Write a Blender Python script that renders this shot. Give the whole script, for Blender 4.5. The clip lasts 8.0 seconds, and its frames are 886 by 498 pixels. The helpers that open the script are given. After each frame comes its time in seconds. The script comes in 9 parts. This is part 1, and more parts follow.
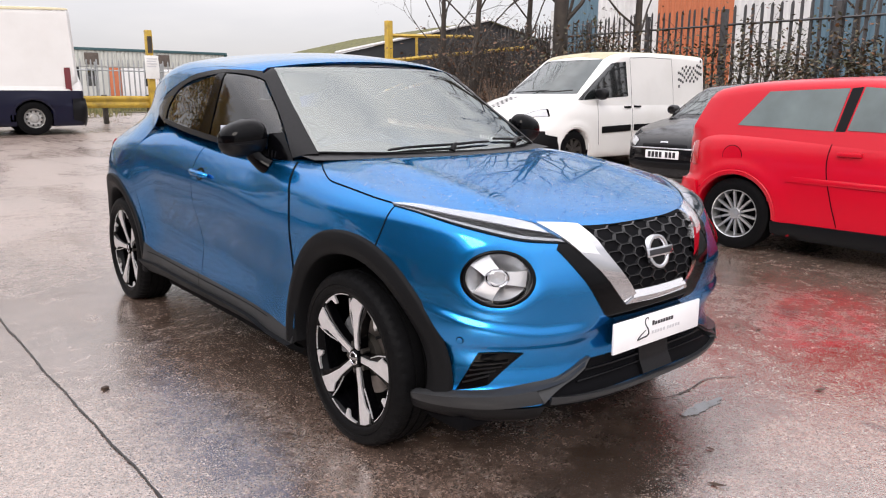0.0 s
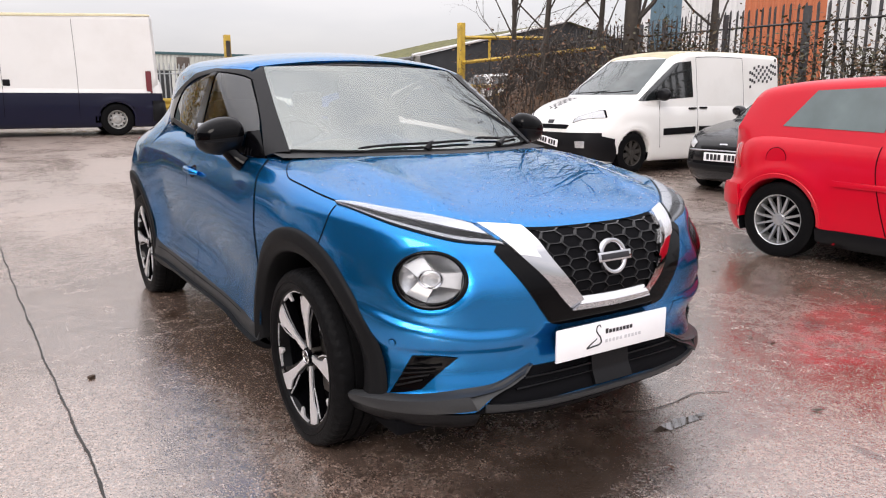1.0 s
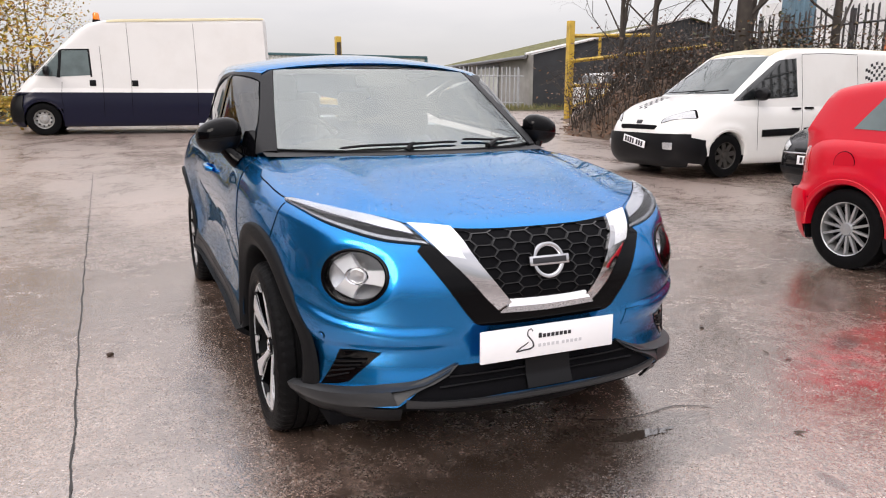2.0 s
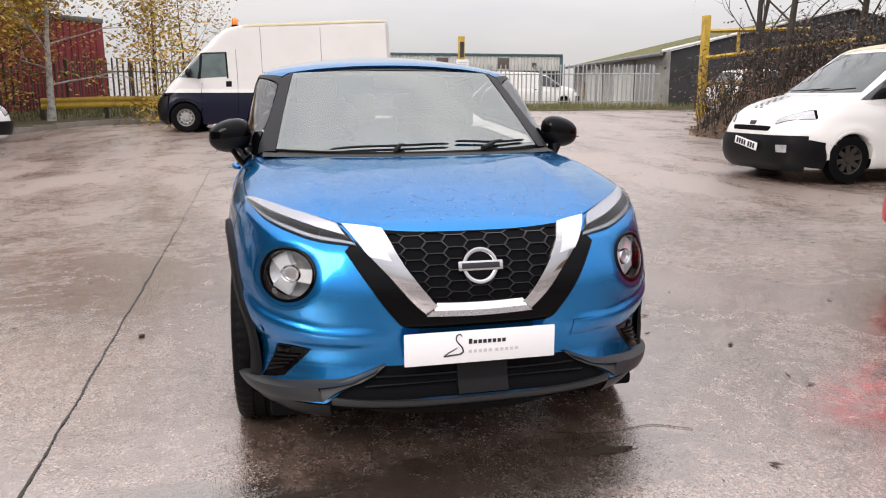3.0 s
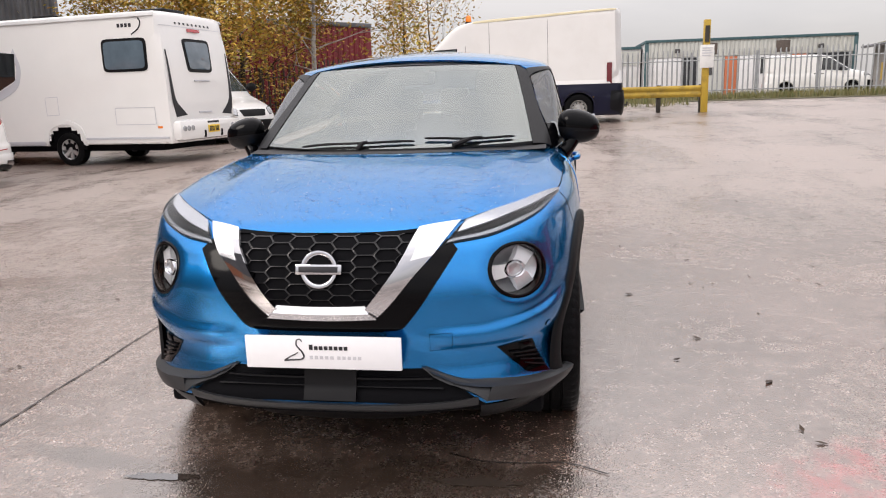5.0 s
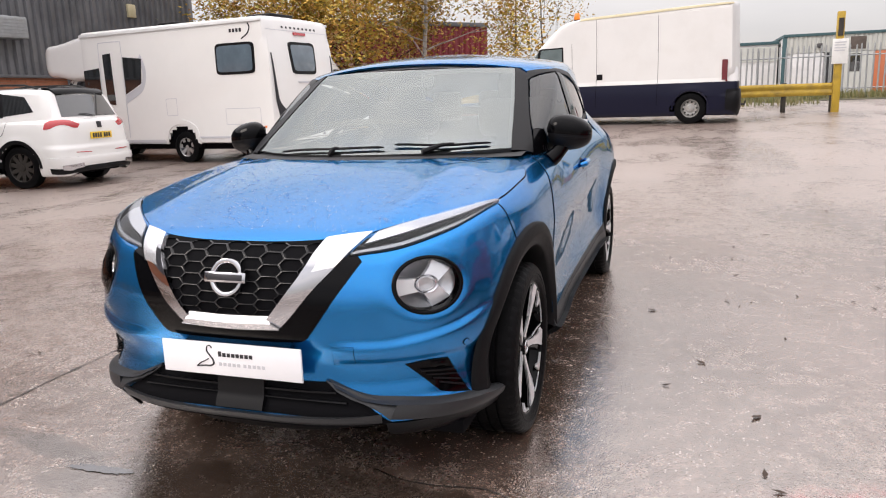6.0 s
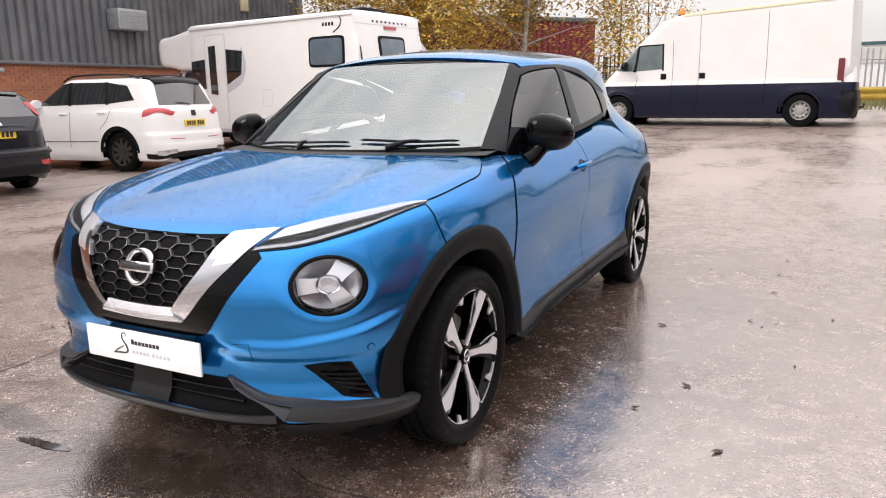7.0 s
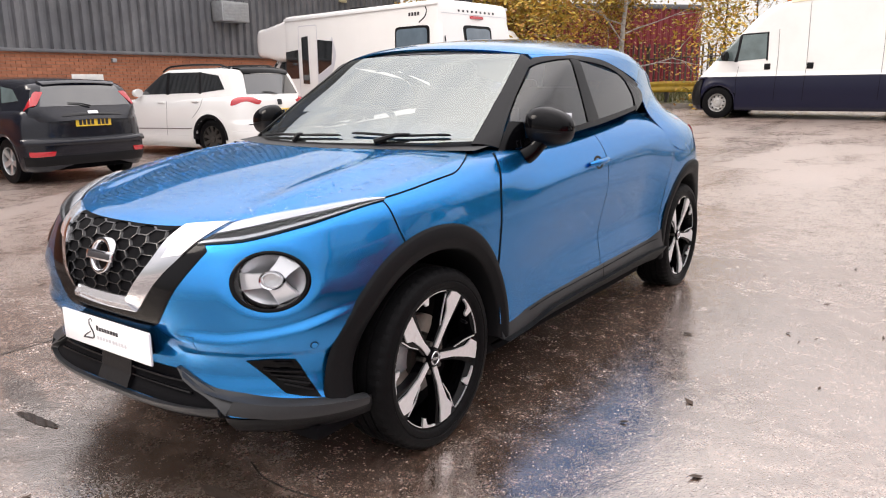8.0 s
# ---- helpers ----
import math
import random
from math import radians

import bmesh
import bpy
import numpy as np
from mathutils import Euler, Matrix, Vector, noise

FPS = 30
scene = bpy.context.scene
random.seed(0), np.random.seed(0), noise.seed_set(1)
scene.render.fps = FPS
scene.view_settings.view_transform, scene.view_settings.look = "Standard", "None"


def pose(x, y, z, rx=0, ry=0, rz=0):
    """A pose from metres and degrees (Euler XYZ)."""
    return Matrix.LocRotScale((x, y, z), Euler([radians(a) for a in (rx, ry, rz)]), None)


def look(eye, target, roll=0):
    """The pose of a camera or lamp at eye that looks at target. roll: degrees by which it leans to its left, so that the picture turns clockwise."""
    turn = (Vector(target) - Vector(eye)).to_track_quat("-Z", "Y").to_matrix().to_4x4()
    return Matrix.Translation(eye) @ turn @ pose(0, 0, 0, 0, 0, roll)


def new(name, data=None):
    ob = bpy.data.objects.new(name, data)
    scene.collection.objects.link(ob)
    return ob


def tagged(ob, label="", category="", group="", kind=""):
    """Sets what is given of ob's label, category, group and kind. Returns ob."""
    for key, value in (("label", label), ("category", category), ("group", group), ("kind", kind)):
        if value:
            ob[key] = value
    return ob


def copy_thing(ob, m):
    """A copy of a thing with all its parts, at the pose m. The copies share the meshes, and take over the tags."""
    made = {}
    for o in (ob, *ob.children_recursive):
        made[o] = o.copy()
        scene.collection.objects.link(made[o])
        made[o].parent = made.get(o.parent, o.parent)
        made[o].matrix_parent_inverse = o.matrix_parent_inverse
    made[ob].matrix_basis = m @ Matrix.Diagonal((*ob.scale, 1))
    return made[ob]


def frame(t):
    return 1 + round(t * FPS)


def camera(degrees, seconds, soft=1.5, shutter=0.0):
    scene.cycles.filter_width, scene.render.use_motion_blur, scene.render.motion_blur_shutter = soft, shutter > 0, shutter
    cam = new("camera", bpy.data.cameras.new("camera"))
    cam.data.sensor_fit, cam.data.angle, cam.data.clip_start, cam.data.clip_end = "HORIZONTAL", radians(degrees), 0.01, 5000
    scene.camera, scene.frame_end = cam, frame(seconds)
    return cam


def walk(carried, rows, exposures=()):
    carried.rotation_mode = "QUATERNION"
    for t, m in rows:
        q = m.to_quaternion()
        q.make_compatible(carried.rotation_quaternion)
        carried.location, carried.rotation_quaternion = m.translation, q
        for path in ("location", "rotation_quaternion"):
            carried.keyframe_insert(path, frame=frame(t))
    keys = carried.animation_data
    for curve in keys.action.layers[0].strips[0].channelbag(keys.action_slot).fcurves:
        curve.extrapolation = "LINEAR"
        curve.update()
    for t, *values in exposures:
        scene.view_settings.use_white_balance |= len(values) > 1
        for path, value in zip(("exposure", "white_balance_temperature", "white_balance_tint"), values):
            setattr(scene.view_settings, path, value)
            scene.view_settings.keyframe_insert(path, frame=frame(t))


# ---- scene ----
cam = camera(62.4, 8.0, 1.1)
PATH = [
    (0, (-2.205, -2.22, 1.284), (-0.957, -0.711, 0.877), 0.1),
    (0.5, (-2.039, -2.361, 1.266), (-0.867, -0.791, 0.864), -0.0),
    (1, (-1.792, -2.453, 1.265), (-0.722, -0.811, 0.864), -0.0),
    (1.5, (-1.534, -2.62, 1.268), (-0.594, -0.901, 0.867), 0.1),
    (2, (-1.276, -2.793, 1.278), (-0.491, -0.998, 0.874), 0.0),
    (2.2, (-1.16, -2.831, 1.278), (-0.445, -1.008, 0.869), 0.0),
    (3.5, (-0.277, -3.067, 1.3), (-0.028, -1.124, 0.896), -0.3),
    (4, (0.075, -3.035, 1.286), (0.143, -1.079, 0.878), -0.6),
    (4.5, (0.414, -3.001, 1.284), (0.297, -1.047, 0.87), -1.2),
    (6, (1.384, -2.672, 1.29), (0.754, -0.819, 0.882), -2.0),
    (6.5, (1.712, -2.536, 1.299), (0.94, -0.736, 0.893), -1.5),
    (7, (1.922, -2.328, 1.275), (1.019, -0.592, 0.862), -0.9),
    (7.5, (2.087, -2.16, 1.279), (1.058, -0.498, 0.855), -0.6),
    (8, (2.278, -2.004, 1.281), (1.141, -0.416, 0.845), -0.7),
]
walk(cam, [(t, look(eye, target, roll)) for t, eye, target, roll in PATH], [(0.0, 0.10, 6700, 14), (2.0, 0.02, 6760, 14), (4.5, -0.06, 6830, 14), (6.0, 0.06, 6830, 14), (8.0, 0.36, 6940, 14)])

# ------------------------------------------------------------------ daylight under cloud
world = bpy.data.worlds.new("overcast")
scene.world = world
world.use_nodes = True
nt = world.node_tree
nt.nodes.clear()
wout = nt.nodes.new("ShaderNodeOutputWorld")
wback = nt.nodes.new("ShaderNodeBackground")
sky = nt.nodes.new("ShaderNodeTexSky")
sky.sky_type, sky.sun_disc = "NISHITA", False
sky.sun_elevation, sky.sun_rotation = radians(40), radians(232)
sky_dim = nt.nodes.new("ShaderNodeVectorMath")
sky_dim.operation = "SCALE"
sky_dim.inputs["Scale"].default_value = 0.10
wcoord = nt.nodes.new("ShaderNodeTexCoord")
wmap = nt.nodes.new("ShaderNodeMapping")
wmap.inputs["Scale"].default_value = (1.0, 1.0, 3.6)
wnoise = nt.nodes.new("ShaderNodeTexNoise")
wnoise.inputs["Scale"].default_value = 1.7
wnoise.inputs["Detail"].default_value = 6
wnoise.inputs["Roughness"].default_value = 0.5
wramp = nt.nodes.new("ShaderNodeValToRGB")
wramp.color_ramp.elements[0].position, wramp.color_ramp.elements[0].color = 0.32, (0.58, 0.595, 0.64, 1)
wramp.color_ramp.elements[1].position, wramp.color_ramp.elements[1].color = 0.62, (0.79, 0.785, 0.80, 1)
wmix = nt.nodes.new("ShaderNodeMix")
wmix.data_type = "RGBA"
wmix.inputs["Factor"].default_value = 0.86
nt.links.new(wcoord.outputs["Generated"], wmap.inputs["Vector"])
nt.links.new(wmap.outputs["Vector"], wnoise.inputs["Vector"])
nt.links.new(wnoise.outputs["Fac"], wramp.inputs["Fac"])
nt.links.new(sky.outputs["Color"], sky_dim.inputs[0])
nt.links.new(sky_dim.outputs["Vector"], wmix.inputs["A"])
nt.links.new(wramp.outputs["Color"], wmix.inputs["B"])
# an overcast sky is about three and a half times as bright overhead as at the horizon
wsep = nt.nodes.new("ShaderNodeSeparateXYZ")
wlift = nt.nodes.new("ShaderNodeMapRange")
wlift.inputs["From Min"].default_value, wlift.inputs["From Max"].default_value = 0.05, 0.95
wlift.inputs["To Min"].default_value, wlift.inputs["To Max"].default_value = 1.0, 3.7
wscale = nt.nodes.new("ShaderNodeVectorMath")
wscale.operation = "SCALE"
nt.links.new(wcoord.outputs["Generated"], wsep.inputs["Vector"])
nt.links.new(wsep.outputs["Z"], wlift.inputs["Value"])
nt.links.new(wmix.outputs["Result"], wscale.inputs[0])
nt.links.new(wlift.outputs["Result"], wscale.inputs["Scale"])
nt.links.new(wscale.outputs["Vector"], wback.inputs["Color"])
nt.links.new(wback.outputs["Background"], wout.inputs["Surface"])
wback.inputs["Strength"].default_value = 0.95

sun_data = bpy.data.lights.new("sun", "SUN")
sun_data.energy, sun_data.angle, sun_data.color = 1.5, radians(25), (1.0, 0.96, 0.90)
sun = new("sun", sun_data)
sun.matrix_world = look((-14, -9, 14), (0, 2, 0))

# ------------------------------------------------------------------ materials
def shader(name, colour, rough=0.5, metal=0.0, grain=0.0, grain_scale=30.0, stain=0.0, stain_scale=2.0, bump=0.0, bump_scale=60.0,
           coat=0.0, spread=0.0, spec=0.5, dirt=(0.12, 0.10, 0.08), rough_vary=0.0):
    """A painted or raw surface: base colour, fine grain, broader stains, relief, optional lacquer and a shift from piece to piece."""
    m = bpy.data.materials.new(name)
    m.use_nodes = True
    t = m.node_tree
    b = t.nodes["Principled BSDF"]
    b.inputs["Base Color"].default_value = (*colour, 1)
    b.inputs["Roughness"].default_value = rough
    b.inputs["Metallic"].default_value = metal
    b.inputs["Specular IOR Level"].default_value = spec
    if coat:
        b.inputs["Coat Weight"].default_value = coat
        b.inputs["Coat Roughness"].default_value = 0.02
    co = t.nodes.new("ShaderNodeTexCoord")
    last = None
    if grain or spread:
        hsv = t.nodes.new("ShaderNodeHueSaturation")
        hsv.inputs["Color"].default_value = (*colour, 1)
        value = None
        if grain:
            n = t.nodes.new("ShaderNodeTexNoise")
            n.inputs["Scale"].default_value, n.inputs["Detail"].default_value = grain_scale, 5
            t.links.new(co.outputs["Object"], n.inputs["Vector"])
            r = t.nodes.new("ShaderNodeMapRange")
            r.inputs["From Min"].default_value, r.inputs["From Max"].default_value = 0.25, 0.75
            r.inputs["To Min"].default_value, r.inputs["To Max"].default_value = 1 - grain, 1 + grain
            t.links.new(n.outputs["Fac"], r.inputs["Value"])
            value = r.outputs["Result"]
        if spread:
            info = t.nodes.new("ShaderNodeObjectInfo")
            r2 = t.nodes.new("ShaderNodeMapRange")
            r2.inputs["To Min"].default_value, r2.inputs["To Max"].default_value = 1 - spread, 1 + spread
            t.links.new(info.outputs["Random"], r2.inputs["Value"])
            if value is None:
                value = r2.outputs["Result"]
            else:
                mu = t.nodes.new("ShaderNodeMath")
                mu.operation = "MULTIPLY"
                t.links.new(value, mu.inputs[0])
                t.links.new(r2.outputs["Result"], mu.inputs[1])
                value = mu.outputs[0]
        t.links.new(value, hsv.inputs["Value"])
        last = hsv.outputs["Color"]
    if stain:
        n = t.nodes.new("ShaderNodeTexNoise")
        n.inputs["Scale"].default_value, n.inputs["Detail"].default_value, n.inputs["Roughness"].default_value = stain_scale, 7, 0.62
        t.links.new(co.outputs["Object"], n.inputs["Vector"])
        r = t.nodes.new("ShaderNodeMapRange")
        r.inputs["From Min"].default_value, r.inputs["From Max"].default_value = 0.48, 0.75
        r.inputs["To Max"].default_value = stain
        t.links.new(n.outputs["Fac"], r.inputs["Value"])
        mix = t.nodes.new("ShaderNodeMix")
        mix.data_type = "RGBA"
        t.links.new(r.outputs["Result"], mix.inputs["Factor"])
        if last is not None:
            t.links.new(last, mix.inputs["A"])
        else:
            mix.inputs["A"].default_value = (*colour, 1)
        mix.inputs["B"].default_value = (*dirt, 1)
        last = mix.outputs["Result"]
    if last is not None:
        t.links.new(last, b.inputs["Base Color"])
    if rough_vary:
        n = t.nodes.new("ShaderNodeTexNoise")
        n.inputs["Scale"].default_value, n.inputs["Detail"].default_value = stain_scale * 1.7, 5
        t.links.new(co.outputs["Object"], n.inputs["Vector"])
        r = t.nodes.new("ShaderNodeMapRange")
        r.inputs["To Min"].default_value, r.inputs["To Max"].default_value = max(0.02, rough - rough_vary), min(1, rough + rough_vary)
        t.links.new(n.outputs["Fac"], r.inputs["Value"])
        t.links.new(r.outputs["Result"], b.inputs["Roughness"])
    if bump:
        n = t.nodes.new("ShaderNodeTexNoise")
        n.inputs["Scale"].default_value, n.inputs["Detail"].default_value = bump_scale, 5
        t.links.new(co.outputs["Object"], n.inputs["Vector"])
        bp = t.nodes.new("ShaderNodeBump")
        bp.inputs["Strength"].default_value, bp.inputs["Distance"].default_value = bump, 0.01
        t.links.new(n.outputs["Fac"], bp.inputs["Height"])
        t.links.new(bp.outputs["Normal"], b.inputs["Normal"])
    return m


def glass(name, tint=(0.9, 0.95, 0.93), gloss=1.0, ior=1.5):
    """A thin pane: clear or tinted, with a mirror-like skin."""
    m = bpy.data.materials.new(name)
    m.use_nodes = True
    t = m.node_tree
    t.nodes.clear()
    out = t.nodes.new("ShaderNodeOutputMaterial")
    mix = t.nodes.new("ShaderNodeMixShader")
    clear = t.nodes.new("ShaderNodeBsdfTransparent")
    clear.inputs["Color"].default_value = (*tint, 1)
    shine = t.nodes.new("ShaderNodeBsdfGlossy")
    shine.inputs["Roughness"].default_value = 0.015
    shine.inputs["Color"].default_value = (gloss, gloss, gloss, 1)
    fr = t.nodes.new("ShaderNodeFresnel")
    fr.inputs["IOR"].default_value = ior
    t.links.new(fr.outputs["Fac"], mix.inputs["Fac"])
    t.links.new(clear.outputs["BSDF"], mix.inputs[1])
    t.links.new(shine.outputs["BSDF"], mix.inputs[2])
    t.links.new(mix.outputs["Shader"], out.inputs["Surface"])
    return m


def car_paint(name, colour, flake=0.5):
    m = shader(name, colour, 0.25, flake, coat=1.0, grain=0.05, grain_scale=900, rough_vary=0.03, stain_scale=3)
    b = m.node_tree.nodes["Principled BSDF"]
    b.inputs["Coat IOR"].default_value = 1.38
    b.inputs["Specular Tint"].default_value = (0.20, 0.54, 0.66, 1)          # metallic flake darkens towards the edge
    return m


M = {}
M["blue"] = car_paint("blue_metallic_paint", (0.003, 0.180, 0.480), 0.92)
M["drop"] = glass("rain_bead", (0.92, 0.95, 0.98), 1.0, 1.33)
M["gap"] = shader("panel_gap", (0.003, 0.003, 0.004), 0.8, spec=0.08)
M["gloss_black"] = shader("gloss_black_plastic", (0.0015, 0.0015, 0.002), 0.08, rough_vary=0.03, spec=0.11)
M["black"] = shader("black_plastic", (0.004, 0.004, 0.005), 0.42, spec=0.18, grain=0.1, grain_scale=200, bump=0.08, bump_scale=500)
M["clad"] = shader("grey_black_cladding", (0.007, 0.0072, 0.008), 0.50, spec=0.09, grain=0.12, grain_scale=120, bump=0.10, bump_scale=700, rough_vary=0.1)
M["lip"] = shader("satin_grey_plastic", (0.024, 0.025, 0.027), 0.42, spec=0.28, grain=0.08, grain_scale=120, bump=0.05, bump_scale=600, rough_vary=0.08)
M["grille"] = shader("grille_plastic", (0.010, 0.010, 0.011), 0.25, spec=0.38, grain=0.1, grain_scale=60)
M["chrome"] = shader("chrome", (0.54, 0.54, 0.56), 0.06, 1.0, rough_vary=0.03)
M["chrome_satin"] = shader("satin_chrome", (0.80, 0.80, 0.82), 0.22, 0.75, rough_vary=0.03)
M["silver"] = shader("machined_alloy", (0.84, 0.84, 0.86), 0.38, 0.8, grain=0.05, grain_scale=80)
M["alloy"] = shader("silver_alloy_paint", (0.50, 0.51, 0.52), 0.32, 0.75, grain=0.06, grain_scale=40, stain=0.25, stain_scale=14)
M["tyre"] = shader("wet_tyre_rubber", (0.0045, 0.0045, 0.005), 0.50, spec=0.06, grain=0.25, grain_scale=40, bump=0.2, bump_scale=120, rough_vary=0.15)
M["disc"] = shader("worn_brake_disc", (0.30, 0.27, 0.25), 0.35, 0.9, grain=0.15, grain_scale=30)
M["dark_steel"] = shader("dark_steel", (0.06, 0.055, 0.05), 0.5, 0.6, grain=0.2, grain_scale=30)
M["screen"] = glass("windscreen_glass", (0.68, 0.74, 0.73), 1.0, 2.7)
next(n for n in M["screen"].node_tree.nodes if n.type == "BSDF_GLOSSY").inputs["Color"].default_value = (0.94, 1.0, 0.97, 1)
M["side_glass"] = glass("side_glass", (0.34, 0.39, 0.39), 1.0, 1.62)
M["privacy"] = glass("privacy_glass", (0.035, 0.038, 0.042), 1.0, 1.55)
M["lens"] = glass("lamp_lens", (0.95, 0.96, 0.97), 1.0, 1.22)
M["lamp_white"] = shader("lamp_reflector", (0.82, 0.83, 0.85), 0.20, 0.45, grain=0.05, grain_scale=60)
M["light_guide"] = shader("daytime_light_guide", (0.60, 0.61, 0.64), 0.18, 0.5, grain=0.05, grain_scale=60)
M["reflector"] = shader("lamp_reflector", (0.56, 0.565, 0.58), 0.22, 0.7, grain=0.1, grain_scale=60)
M["lamp_grey"] = shader("lamp_grey", (0.30, 0.31, 0.33), 0.25, 0.5, grain=0.1, grain_scale=60)
M["plate_white"] = shader("white_plate", (0.80, 0.80, 0.82), 0.35, coat=0.3, grain=0.02, grain_scale=20)
M["plate_yellow"] = shader("yellow_plate", (0.78, 0.52, 0.04), 0.4, grain=0.03, grain_scale=20)
M["ink"] = shader("black_ink", (0.012, 0.012, 0.016), 0.5)
M["ink_grey"] = shader("grey_ink", (0.50, 0.50, 0.53), 0.5)
M["red_lens"] = shader("red_lamp_lens", (0.42, 0.012, 0.018), 0.12, coat=0.8, grain=0.15, grain_scale=90)
M["dark_red_lens"] = shader("dark_red_lamp_lens", (0.12, 0.006, 0.010), 0.15, coat=0.5, grain=0.15, grain_scale=90)
M["amber"] = shader("amber_lens", (0.85, 0.22, 0.02), 0.15, coat=0.6, grain=0.15, grain_scale=60)
M["trim_dark"] = shader("dark_interior_trim", (0.020, 0.020, 0.022), 0.7, grain=0.15, grain_scale=60, bump=0.1, bump_scale=300)
M["seat"] = shader("grey_seat_cloth", (0.055, 0.055, 0.06), 0.9, grain=0.2, grain_scale=120, bump=0.2, bump_scale=400)
M["headlining"] = shader("pale_headlining", (0.45, 0.45, 0.44), 0.9, grain=0.05, grain_scale=80)

# ------------------------------------------------------------------ the blue car: its skin as two smooth solids
def smax(a, b, r):
    """The greater of a and b, rounded over r."""
    h = np.clip(0.5 + 0.5 * (a - b) / r, 0, 1)
    return b * (1 - h) + a * h + r * h * (1 - h)


def curve(x, xs, ys):
    """A smooth curve through a few stations (monotone cubic)."""
    xs, ys = np.asarray(xs, float), np.asarray(ys, float)
    h, d = np.diff(xs), np.diff(ys) / np.diff(xs)
    m = np.zeros(len(xs))
    m[0], m[-1] = d[0], d[-1]
    for i in range(1, len(xs) - 1):
        if d[i - 1] * d[i] > 0:
            w1, w2 = 2 * h[i] + h[i - 1], h[i] + 2 * h[i - 1]
            m[i] = (w1 + w2) / (w1 / d[i - 1] + w2 / d[i])
    x = np.clip(np.asarray(x, float), xs[0], xs[-1])
    i = np.clip(np.searchsorted(xs, x) - 1, 0, len(xs) - 2)
    t = (x - xs[i]) / h[i]
    return ((2 * t**3 - 3 * t**2 + 1) * ys[i] + (t**3 - 2 * t**2 + t) * h[i] * m[i]
            + (3 * t**2 - 2 * t**3) * ys[i + 1] + (t**3 - t**2) * h[i] * m[i + 1])


def ramp(x, a, b):
    t = np.clip((x - a) / (b - a), 0, 1)
    return t * t * (3 - 2 * t)


LAMP = np.array((0.616, -0.575, 0.713))          # middle of the round lamp
LAMP_WAY = np.array((0.60, -0.79, 0.10)) / np.linalg.norm((0.60, -0.79, 0.10))
AXLES = (0.0, 2.636)
ARCH_Z = 0.335
HUB_Z = 0.323


